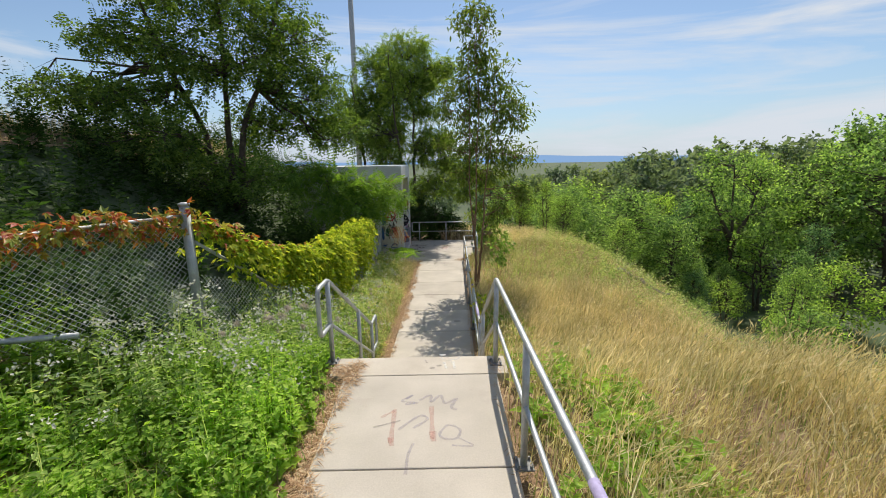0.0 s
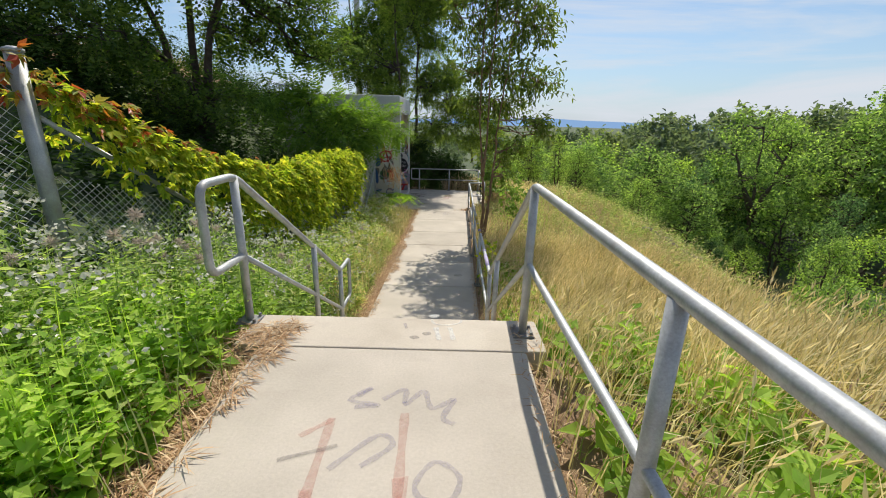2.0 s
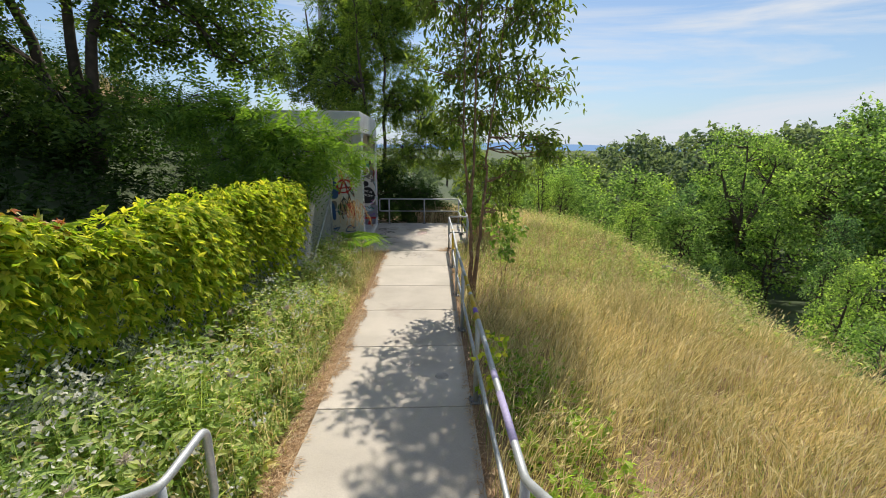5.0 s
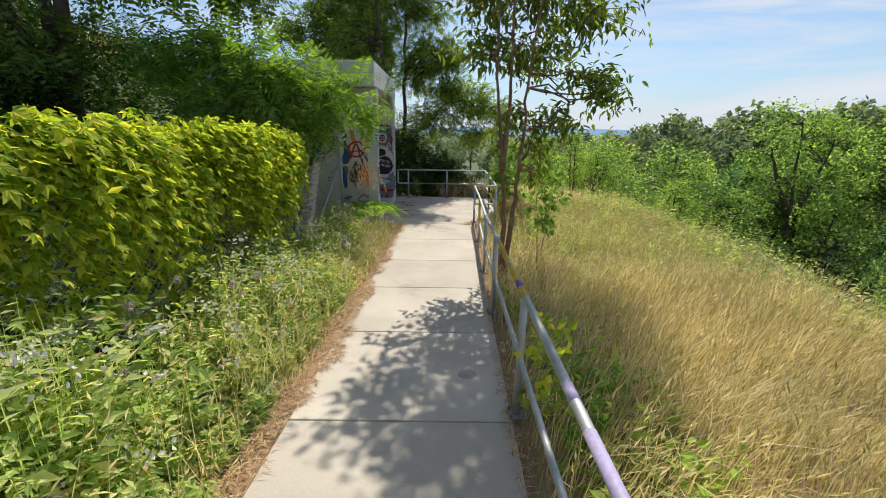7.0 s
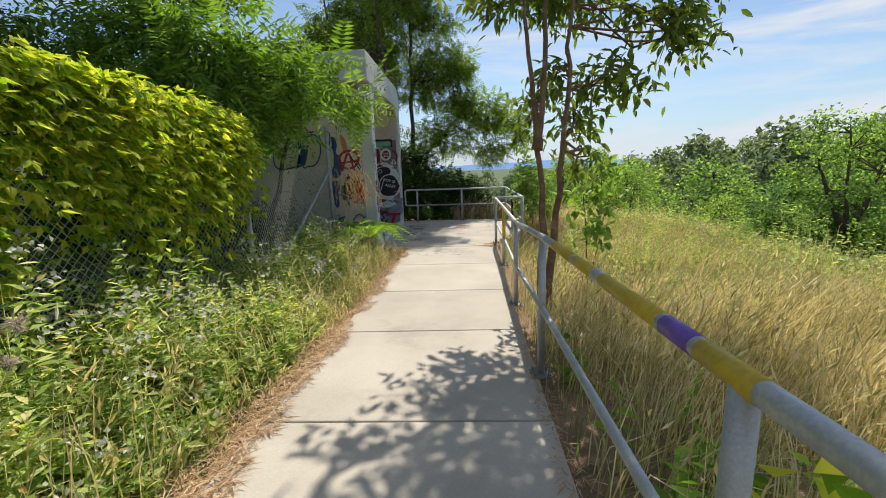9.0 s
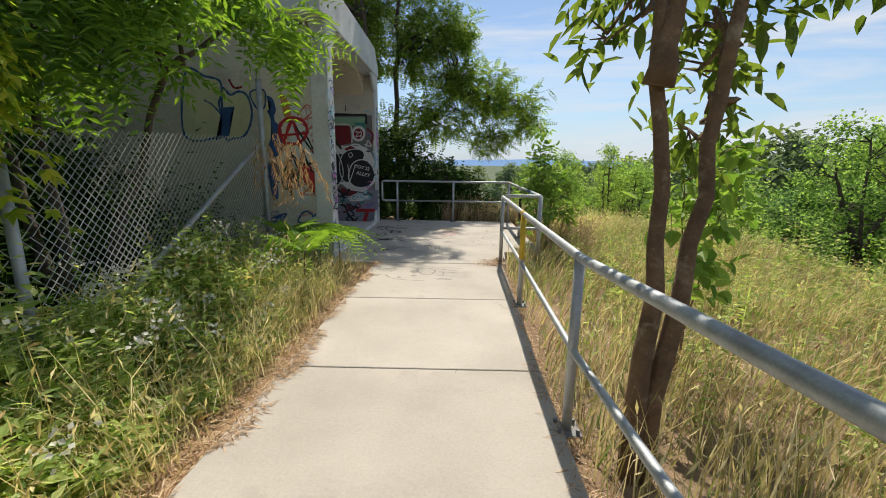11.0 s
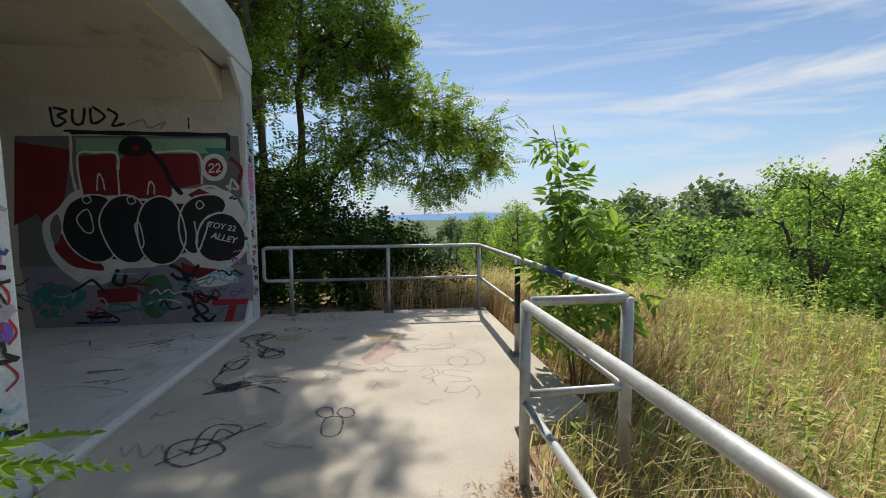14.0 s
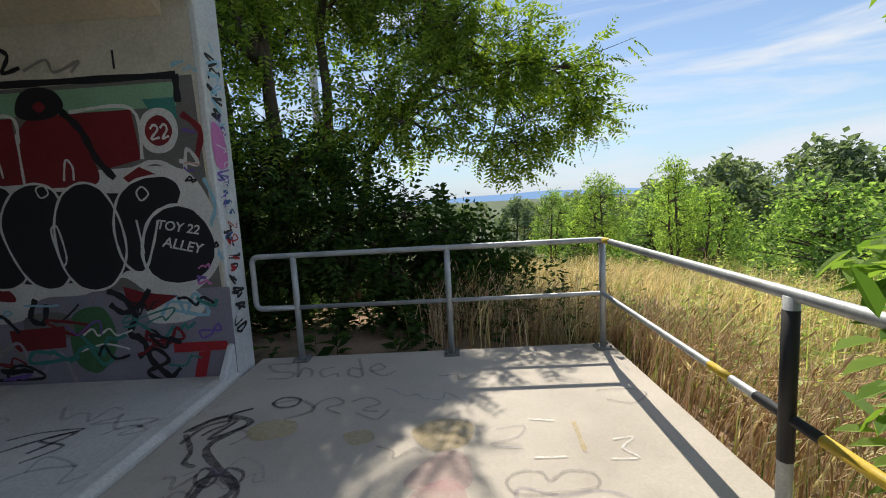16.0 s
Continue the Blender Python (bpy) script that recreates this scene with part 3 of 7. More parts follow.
# guard rail round the platform
GAP, FAR = (1.40, 15.70), (1.50, 19.50)
rail_p = thing("railing", (1.5, 19.5, PZ), "grey galvanised pipe railing round the platform's open edge", "railing")
zt, zm = PZ + 0.89, PZ + 0.455
bar(rail_p, "top_rail", [(rail_x(15.69) + 0.03, 15.69, zt), (*GAP, zt), (*FAR, zt), (-1.34, 19.53, zt), (-1.34, 19.53, zm), (-1.0, 19.53, zm)], TOP_R, round_r=0.06)
bar(rail_p, "mid_rail", [(rail_x(15.69) + 0.02, 15.69, zm), (*GAP, zm), (*FAR, zm), (-1.04, 19.53, zm)], MID_R, round_r=0.05)
post(rail_p, GAP[0], GAP[1], PZ - 0.1, zt, 0.03, False)
for x, y in ((1.44, 17.55), FAR, (0.26, 19.515), (-1.0, 19.53)):
    post(rail_p, x, y, PZ, zt - 0.005)
for f0, f1, mat in ((0.015, 0.05, "yellow"), (0.70, 0.80, "blue"), (0.83, 0.86, "sky")):
    a, b = Vector((*FAR, zt)), Vector((*GAP, zt))
    sleeve(rail_p, a.lerp(b, f0), a.lerp(b, f1), TOP_R + 0.0012, mat, "spray-painted " + mat + " band")
a, b = Vector((*FAR, zm)), Vector((*GAP, zm))
for f0, f1, mat in ((0.39, 0.43, "yellow"), (0.47, 0.55, "black"), (0.55, 0.66, "yellow")):
    sleeve(rail_p, a.lerp(b, f0), a.lerp(b, f1), MID_R + 0.0012, mat, "spray-painted " + mat + " band")
sleeve(rail_p, (1.44, 17.55, PZ + 0.30), (1.44, 17.55, PZ + 0.84), 0.0262, "black", "black paint down the post")

# short handrail on the other side of the stairs, with looped ends
rail_l = thing("handrail", (-1.15, 4.06, 0), "grey pipe handrail with looped ends, sunk in weeds beside stairs", "handrail")
A, B = Vector((-1.16, 4.06, 0.92)), Vector((-1.10, 6.12, -0.40))
down = Vector((0, 0, -0.48))
bar(rail_l, "top_rail", [A + down + Vector((0, 0.02, 0)), A + down + Vector((0, -0.36, 0)), A + Vector((0, -0.36, 0)), A, B, B + Vector((0, 0.43, 0)), B + Vector((0, 0.43, 0)) + down, B + down], TOP_R, round_r=0.08)
bar(rail_l, "mid_rail", [A + down, B + down], MID_R)
post(rail_l, A.x, A.y, 0.0, A.z)
post(rail_l, (A.x + B.x) / 2 + 0.01, 5.30, -RISE * 4, 0.14, plate=False)
post(rail_l, B.x, B.y, -1.27, B.z)

# ---- concrete shelter ----
YN0, YN1, YF0, YF1 = 15.72, 15.98, 19.25, 19.53
XB, XF, ROOF = -4.9, -1.42, 1.95
shelter = thing("concrete_shelter", (-3.0, 17.6, PZ), "open-fronted cast concrete shelter covered in graffiti", "shelter")
FZ = PZ + 0.012
sub("near_wall", block(XB, XF - 0.008, YN0, YN1, PZ - 0.3, 1.42, 0.012), M["wall"], shelter)
sub("far_wall", block(XB, XF - 0.008, YF0, YF1, PZ - 0.3, 1.42, 0.012), M["wall"], shelter)
sub("back_wall", block(XB - 0.25, XB, YN0, YF1, PZ - 0.3, 1.42, 0.01), M["wall"], shelter)
sub("floor_slab", prism([(XB, PZ - 0.3), (XF + 0.036, PZ - 0.3), (XF + 0.036, PZ + 0.02), (XF + 0.0, PZ + 0.045), (XF - 0.09, PZ + 0.045), (XF - 0.13, FZ), (XB, FZ)], "y", YN1 + 0.002, YF0 - 0.002, 0.006), M["dusty"], shelter, "concrete floor behind a low sloped kerb")
sub("near_pier", prism([(YN0 - 0.01, PZ - 0.3), (YN1 + 0.25, PZ - 0.3), (YN1 + 0.25, PZ + 0.02), (YN1 + 0.02, PZ + 0.26), (YN1 - 0.02, 1.12), (YN1 + 0.2, 1.40), (YN1 + 0.2, 1.44), (YN0 - 0.01, 1.44)], "x", XF - 0.22, XF + 0.012, 0.012), M["pale"], shelter, "pale painted pier end with flared foot")
sub("far_pier", prism([(YF1 + 0.01, PZ - 0.3), (YF0 - 0.20, PZ - 0.3), (YF0 - 0.20, PZ + 0.02), (YF0 + 0.01, PZ + 0.28), (YF0 - 0.01, 1.10), (YF0 - 0.38, 1.40), (YF0 - 0.38, 1.44), (YF1 + 0.01, 1.44)], "x", XF - 0.045, XF + 0.012, 0.012), M["pale"], shelter, "pale painted pier end with flared foot")
sub("roof", prism([(YN0 - 0.3, 1.44), (YN0 - 0.3, ROOF), (YF0 - 0.12, ROOF), (YF1 + 0.02, 1.60), (YF1 + 0.02, 1.44)], "x", XB - 0.3, XF + 0.03, 0.015), M["pale"], shelter, "thick concrete roof slab with chamfered end")
sub("haunch", prism([(YF0 - 0.001, 1.05), (YF0 - 0.001, 1.438), (YF0 - 0.62, 1.438)], "x", XB + 0.9, XF - 0.23, 0.01), M["soffit"], shelter, "sloped haunch under the roof")
sub("soffit", block(XB, XF - 0.23, YN1, YF0 - 0.01, 1.400, 1.438, 0.004), M["soffit"], shelter, "brownish concrete underside of the roof")

# ---- fence ----


def chain_link(parent, a, b, h, pitch=0.062, sag=0.0):
    """Woven wire between two uprights: two families of slanting wires."""
    a, b = Vector(a), Vector(b)
    run = Vector((b.x - a.x, b.y - a.y, 0))
    L = run.length
    n = int((L + h) / pitch)
    verts, faces = [], []
    side = run.normalized().cross(Vector((0, 0, 1))) * 0.002

    def spot(u, v):
        f = u / L
        p = a.lerp(b, f)
        return Vector((p.x, p.y, p.z + v + sag * math.sin(f * math.pi) * v / h))
    for fam in (-1, 1):
        for k in range(n):
            u0 = k * pitch - h if fam > 0 else k * pitch
            u1 = u0 + h * fam
            v0, v1 = 0.0, h
            ua, ub = u0, u1
            pts = []
            steps = 8
            for j in range(steps + 1):
                f = j / steps
                u, v = ua + (ub - ua) * f, v0 + (v1 - v0) * f
                if 0 <= u <= L:
                    pts.append(spot(u, v) + side * fam)
            for p, q in zip(pts, pts[1:]):
                d = (q - p).normalized()
                w = d.cross(side.normalized()) * 0.0031
                o = side.normalized() * 0.0031
                i = len(verts)
                for e in (p, q):
                    verts += [e + w, e - w * 0.5 + o, e - w * 0.5 - o]
                faces += [(i, i + 1, i + 4, i + 3), (i + 1, i + 2, i + 5, i + 4), (i + 2, i, i + 3, i + 5)]
    ob = new("wire_mesh", grid_mesh("wire_mesh", np.array([tuple(v) for v in verts]), np.array(faces), M["wire"]))
    ob.parent = parent
    ob.matrix_parent_inverse = Matrix.Translation(-parent.location)
    return ob


def fence_post(parent, x, y, z0, z1, r=0.03):
    bm = bmesh.new()
    tube_path(bm, [(x, y, z0 - 0.2), (x, y, z1)], r, 12)
    p = sub("post", bm, M["pipe"], parent, smooth=True)
    bm = bmesh.new()
    tube_path(bm, [(x, y, z1), (x, y, z1 + 0.02), (x, y, z1 + 0.035)], [r * 1.15, r * 1.15, r * 0.5], 12)
    part("cap", bm, M["pipe"], p, smooth=True)


fence_a = thing("chain_link_fence", (-2.96, 4.8, 0), "galvanised chain-link fence with a leaning post, overgrown with red vine", "fence")
E0, E1 = (-2.96, 4.80), (-5.3, 0.55)
fence_post(fence_a, *E0, 0.1, 1.64, 0.055)
for f in (0.5, 1.0):
    fence_post(fence_a, E0[0] + (E1[0] - E0[0]) * f, E0[1] + (E1[1] - E0[1]) * f, 0.1, 1.55)
bm = bmesh.new()
tube_path(bm, [(*E0, 1.52), (*E1, 1.52)], 0.02, 8)
sub("top_rail", bm, M["pipe"], fence_a, smooth=True)
chain_link(fence_a, (*E1, 0.15), (*E0, 0.15), 1.38)
bm = bmesh.new()
tube_path(bm, [(-2.94, 4.86, 1.2), (-2.75, 6.6, 0.1)], 0.022, 8)
sub("brace", bm, M["pipe"], fence_a, smooth=True)

fence_b = thing("chain_link_fence", (-2.25, 9.3, -1.4), "sagging chain-link fence under a thick green vine", "fence")
line_b = [(-2.96, 4.8), (-2.5, 6.6), (-2.25, 9.3), (-2.2, 12.25), (-2.25, 15.58)]
for (x0, y0), (x1, y1) in zip(line_b, line_b[1:]):
    z0, z1 = float(ground_z(x0, y0)), float(ground_z(x1, y1))
    chain_link(fence_b, (x0, y0, z0), (x1, y1, z1), 1.62 if y0 > 12 else 1.45, 0.065)
for x, y in line_b[1:]:
    fence_post(fence_b, x, y, float(ground_z(x, y)), float(ground_z(x, y)) + 1.46 + (0.85 if y > 15 else 0), 0.03 if y < 15 else 0.036)
bm = bmesh.new()
tube_path(bm, [(-2.17, 15.3, -0.12), (-2.12, 13.2, -1.1), (-2.1, 12.9, -1.25)], 0.024, 8)
sub("brace", bm, M["pipe"], fence_b, smooth=True)
bm = bmesh.new()
tube_path(bm, [(-4.6, 2.9, 0.72), (-3.2, 3.4, 0.64)], 0.028, 10)
fallen = tagged(part("fallen_pipe", bm, M["pipe"], None, "grey fallen fence pipe propped in the weeds", True), "", "pipe")
bm = bmesh.new()
tube_path(bm, [(-2.6, 7.1, -0.95), (-1.75, 7.6, -0.93)], 0.024, 10)
fallen = tagged(part("fallen_pipe", bm, M["pipe"], None, "grey fallen fence pipe among the weeds by the path", True), "", "pipe")

# ---- trees ----


def limbs_mesh(name, segs, mat):
    """Tapered limbs from (start, end, radius, end radius) rows; thin twigs with fewer sides."""
    thick, thin = [s for s in segs if s[2] > 0.02], [s for s in segs if s[2] <= 0.02]
    V, F = limb_arrays(thick or segs[:1], 5)
    if thin:
        V2, F2 = limb_arrays(thin, 3)
        V, F = np.concatenate([V, V2]), np.concatenate([F, F2 + len(V)])
    return grid_mesh(name, V, F, mat, True)


def limb_arrays(segs, sides):
    p0, p1 = np.array([s[0] for s in segs]), np.array([s[1] for s in segs])
    r0, r1 = np.array([s[2] for s in segs]), np.array([s[3] for s in segs])
    d = unit(p1 - p0)
    ref = np.where(np.abs(d[:, 2:3]) > 0.9, np.array([[1.0, 0, 0]]), np.array([[0, 0, 1.0]]))
    u = unit(np.cross(d, ref))
    v = np.cross(d, u)
    a = np.arange(sides) * math.tau / sides
    ring = np.cos(a)[None, :, None] * u[:, None] + np.sin(a)[None, :, None] * v[:, None]
    V = np.concatenate([p0[:, None] + ring * r0[:, None, None], (p1 + d * r1[:, None] * 0.3)[:, None] + ring * r1[:, None, None]], 1)
    base = (np.arange(len(segs)) * 2 * sides)[:, None, None]
    j = np.arange(sides)
    F = np.stack([j, (j + 1) % sides, (j + 1) % sides + sides, j + sides], 1)[None] + base
    return V.reshape(-1, 3), F.reshape(-1, 4)


def limb(segs, a, b, r0, r1, n=5, wob=0.06, sag=0.0):
    """A crooked limb from a to b; returns its points."""
    a, b = np.array(a, float), np.array(b, float)
    L = np.linalg.norm(b - a)
    pts = [a]
    for k in range(1, n + 1):
        f = k / n
        p = a + (b - a) * f + (rng.normal(size=3) * wob * L / n * (1 if k < n else 0)) + np.array([0, 0, sag * L * math.sin(f * math.pi)])
        segs.append((pts[-1], p, r0 + (r1 - r0) * (k - 1) / n, r0 + (r1 - r0) * f))
        pts.append(p)
    return pts


def spray_leaves(P, D, kind, size):
    n = len(P)
    out = unit(D * 0.6 + rand_dirs(n) + np.array([0, 0, -0.2]))
    up = unit(np.array([0, 0, 1.0]) + rng.normal(size=(n, 3)) * 0.4)
    size = size * rng.uniform(0.7, 1.2, n)
    if kind == "frond":
        return frond_quads(P, out, up, size, 4, size * 0.36, size * 0.19, 0.3)
    if kind == "feather":
        return frond_quads(P, out, up, size, 6, size * 0.30, size * 0.13, 0.3)
    if kind == "bigfrond":
        return frond_quads(P, out, up, size, 8, size * 0.32, size * 0.09, 0.42)
    if kind == "ash":
        # leaflets in three pairs and one at the tip
        s = unit(np.cross(out, up))
        at, dr, ln = [P + out * size[:, None] * 0.8], [out], [size * 0.5]
        for f in (0.25, 0.5, 0.75):
            for side in (-1, 1):
                at.append(P + out * size[:, None] * f + np.array([0, 0, -0.25]) * size[:, None] * f * f)
                dr.append(unit(s * side + out * 0.5 + np.array([0, 0, -0.15]) + rng.normal(size=P.shape) * 0.12))
                ln.append(size * 0.46)
        return leaf_pairs(np.concatenate(at), np.concatenate(dr), np.tile(up, (7, 1)), np.concatenate(ln), np.concatenate(ln) * 0.42)
    if kind == "ovate":
        return leaf_pairs(P, unit(out + np.array([0, 0, -0.2])), up, size, size * 0.66)
    if kind == "narrow":
        return leaf_pairs(P, unit(out + np.array([0, 0, -0.3])), up, size, size * 0.40)
    return leaf_quads(P, out, up, size, size * rng.uniform(0.6, 0.8, n))


def tree(name, at, label, stems, blobs, twigs, per, kind, size, bark, leaf, r=0.12, scatter=0.12, category="tree", group="", shell=0.5, near=True, inner=0.55):
    """A tree at its base: stems as rows of points, a crown of twigs filling uneven lobes (centre and half-sizes), all relative to the base."""
    segs, ends = [], []
    spots, trunks = [], []
    for row in stems:
        line = []
        k = len(row) - 1
        for i in range(k):
            pts = limb([], row[i], row[i + 1], 0, 0, 5, 0.05)
            spots += [(p, r * (1 - 0.8 * (i + 0.5) / k)) for p in pts]
            line += pts[(1 if i else 0):]
        trunks.append((line, [r * (1.25 - 0.45 * min(1, 4 * j / len(line))) * (1 - 0.8 * j / len(line)) for j in range(len(line))]))
    place = np.array([s[0] for s in spots])
    P, D = [], []
    for cx, cy, cz, rx, ry, rz in blobs:
        c, half = np.array([cx, cy, cz]), np.array([rx, ry, rz])
        root_i = int(np.argmin(np.linalg.norm((place - c + np.array([0, 0, 0.5 * rz])) * np.array([1, 1, 0.8]), axis=1)))
        m = max(4, int(twigs * (rx * ry * rz) ** (2 / 3)))
        mains = max(3, m // 14)
        hubs = []
        for _ in range(mains):
            v = rand_dirs(1)[0] * rng.uniform(0.35, 0.75)
            hub = c + v * half
            start = spots[root_i]
            pts = limb(segs, start[0], hub, min(start[1] * 0.6, 0.05), min(0.010, r * 0.3), 4 if near else 2, 0.25, 0.05)
            hubs += pts[2 if near else 1:]
        hubs = np.array(hubs)
        v = rand_dirs(m) * (rng.uniform(0, 1, (m, 1)) ** (1 / (2 + shell * 3)))
        for q in c + v * half * (1 + 0.18 * rng.normal(size=(m, 1))):
            h = hubs[int(np.argmin(np.linalg.norm(hubs - q, axis=1)))]
            if near:
                segs.append((h, q, min(0.008, r * 0.2), min(0.003, r * 0.1)))
            d = unit(q - h)
            f = rng.uniform(inner, 1.05, (per, 1))
            P.append(h + (q - h) * f + rng.normal(size=(per, 3)) * scatter)
            D.append(np.repeat(d[None], per, 0))
    ob = thing(name, at, label, category, group)
    limbs = limbs_mesh("trunk", segs, M[bark])
    bm = bmesh.new()
    bm.from_mesh(limbs)
    for line, radii in trunks:
        tube_path(bm, line, radii, 10)
    part("trunk", bm, M[bark], ob, smooth=True)
    bpy.data.meshes.remove(limbs)
    quads("crown", spray_leaves(np.concatenate(P), np.concatenate(D), kind, size), M[leaf], ob)
    return ob


def on_ground(x, y):
    return Vector((x, y, float(ground_z(x, y))))


def rel(at, rows):
    return [tuple(np.array(p[:3]) - np.array(at)) + tuple(p[3:]) for p in rows]


at = on_ground(-6.7, 13.5)
tree("locust_tree", at, "tall dark locust tree with several slanting trunks on the bank",
     [rel(at, [(-6.9, 13.5, 0.6), (-7.3, 13.6, 3.0), (-8.2, 13.4, 5.5), (-8.8, 13.2, 7.5)]), rel(at, [(-6.6, 13.5, 0.6), (-6.6, 13.6, 3.0), (-6.5, 13.7, 6.0), (-6.7, 13.7, 8.6)]),
      rel(at, [(-6.4, 13.4, 0.6), (-6.0, 13.3, 3.0), (-5.2, 13.6, 5.2), (-4.7, 13.9, 7.2)])],
     rel(at, [(-7.2, 13.6, 7.6, 2.6, 2.4, 1.6), (-9.2, 13.2, 5.7, 1.5, 1.5, 0.6), (-4.7, 14.0, 6.0, 1.3, 1.6, 1.2), (-6.6, 13.0, 5.0, 2.2, 1.6, 0.8), (-10.6, 13.0, 4.3, 1.6, 1.4, 0.45),
              (-4.4, 14.4, 4.4, 1.5, 1.5, 0.9), (-8.6, 12.6, 3.9, 1.6, 1.4, 0.6), (-5.6, 14.2, 3.4, 1.4, 1.2, 0.7), (-3.6, 14.8, 3.2, 1.2, 1.0, 0.7), (-8.0, 11.8, 2.8, 1.8, 1.4, 0.7), (-6.6, 12.6, 1.7, 1.6, 1.2, 0.7)]),
     92, 4, "frond", 0.42, "bark", "locust", 0.15, 0.05)
at = on_ground(-1.6, 22.4)
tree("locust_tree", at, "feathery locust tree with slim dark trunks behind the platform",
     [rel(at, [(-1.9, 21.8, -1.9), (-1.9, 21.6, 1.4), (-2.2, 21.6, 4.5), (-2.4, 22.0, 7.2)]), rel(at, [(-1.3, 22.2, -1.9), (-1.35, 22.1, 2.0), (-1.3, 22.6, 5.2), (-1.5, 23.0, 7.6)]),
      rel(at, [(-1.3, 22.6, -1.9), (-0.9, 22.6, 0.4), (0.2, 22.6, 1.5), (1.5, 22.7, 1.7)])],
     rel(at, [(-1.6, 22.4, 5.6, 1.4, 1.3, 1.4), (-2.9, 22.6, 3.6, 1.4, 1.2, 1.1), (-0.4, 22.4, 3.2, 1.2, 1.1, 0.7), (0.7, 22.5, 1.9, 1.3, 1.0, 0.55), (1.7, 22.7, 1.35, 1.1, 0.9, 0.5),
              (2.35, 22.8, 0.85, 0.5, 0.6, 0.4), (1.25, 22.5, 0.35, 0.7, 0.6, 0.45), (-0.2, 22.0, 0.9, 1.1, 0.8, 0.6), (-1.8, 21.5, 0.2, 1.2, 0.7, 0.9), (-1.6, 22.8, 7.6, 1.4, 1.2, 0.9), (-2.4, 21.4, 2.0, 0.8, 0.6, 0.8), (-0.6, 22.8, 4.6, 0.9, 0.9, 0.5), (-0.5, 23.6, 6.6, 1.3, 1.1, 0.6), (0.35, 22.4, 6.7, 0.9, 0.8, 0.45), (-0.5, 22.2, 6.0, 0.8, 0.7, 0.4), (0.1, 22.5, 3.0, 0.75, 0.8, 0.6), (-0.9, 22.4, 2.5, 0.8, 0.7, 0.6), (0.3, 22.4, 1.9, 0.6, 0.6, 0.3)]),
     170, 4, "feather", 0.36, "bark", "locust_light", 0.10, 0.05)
at = on_ground(-3.6, 25.5)
tree("locust_tree", at, "tall locust tree behind the shelter", [rel(at, [(-3.6, 25.5, -1.5), (-3.5, 25.4, 3), (-3.2, 25.3, 7.6)]), rel(at, [(-4.1, 25.5, -1.5), (-4.6, 25.6, 3), (-5.0, 25.5, 7)])],
     rel(at, [(-3.0, 25.4, 7.3, 1.7, 1.6, 1.1), (-4.4, 25.6, 5.6, 1.5, 1.5, 1.1), (-2.4, 25.2, 6.4, 1.4, 1.4, 1.0), (-3.4, 25.2, 4.8, 2.0, 1.6, 0.9), (-5.4, 25.0, 4.2, 1.6, 1.4, 1.0), (-3.2, 24.8, 3.0, 1.8, 1.2, 0.9)]),
     95, 4, "frond", 0.44, "bark", "locust", 0.13, 0.08)
at = on_ground(-1.7, 21.3)
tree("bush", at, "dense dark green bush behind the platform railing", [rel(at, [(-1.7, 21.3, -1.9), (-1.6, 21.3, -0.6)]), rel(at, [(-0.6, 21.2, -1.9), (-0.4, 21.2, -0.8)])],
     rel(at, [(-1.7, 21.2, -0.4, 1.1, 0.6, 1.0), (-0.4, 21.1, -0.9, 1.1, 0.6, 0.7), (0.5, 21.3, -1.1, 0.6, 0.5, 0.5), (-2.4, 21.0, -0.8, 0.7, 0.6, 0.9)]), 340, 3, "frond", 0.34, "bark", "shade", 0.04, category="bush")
at = on_ground(1.03, 11.72)
tree("willow_tree", at, "slender multi-stemmed tree growing close against the railing",
     [rel(at, [(1.03, 11.72, -1.8), (1.005, 11.70, -0.6), (0.92, 11.74, 0.5), (0.85, 11.83, 1.4), (0.88, 12.1, 5.2)]), rel(at, [(1.07, 11.73, -1.8), (1.14, 11.70, -0.6), (1.23, 11.72, 0.35), (1.29, 11.83, 1.3), (1.64, 12.2, 3.9)]),
      rel(at, [(0.955, 11.72, 0.0), (1.00, 11.71, 0.35), (1.04, 11.83, 1.4), (1.12, 12.3, 5.9)])],
     rel(at, [(1.05, 12.3, 5.6, 0.6, 0.6, 0.8), (1.2, 12.4, 4.4, 1.0, 0.8, 0.8), (0.6, 12.4, 3.7, 0.8, 0.7, 0.8), (1.75, 12.2, 3.4, 0.9, 0.8, 0.7), (0.95, 12.5, 2.6, 0.95, 0.7, 0.65), (1.95, 12.3, 2.2, 0.8, 0.7, 0.55),
              (0.65, 12.6, 1.7, 0.5, 0.5, 0.35), (1.45, 12.6, 1.6, 0.6, 0.6, 0.35), (2.15, 12.0, 1.25, 0.5, 0.5, 0.22), (2.45, 12.1, 0.95, 0.3, 0.35, 0.2), (1.8, 12.1, 0.7, 0.3, 0.4, 0.28), (1.5, 12.3, 0.25, 0.28, 0.28, 0.24),
              (0.98, 12.35, 0.42, 0.24, 0.24, 0.16), (1.3, 12.4, 0.75, 0.3, 0.3, 0.25), (1.6, 12.5, -0.1, 0.22, 0.22, 0.2)]),
     150, 13, "narrow", 0.135, "bark_brown", "willow", 0.047, 0.09)
at = on_ground(-2.7, 13.0)
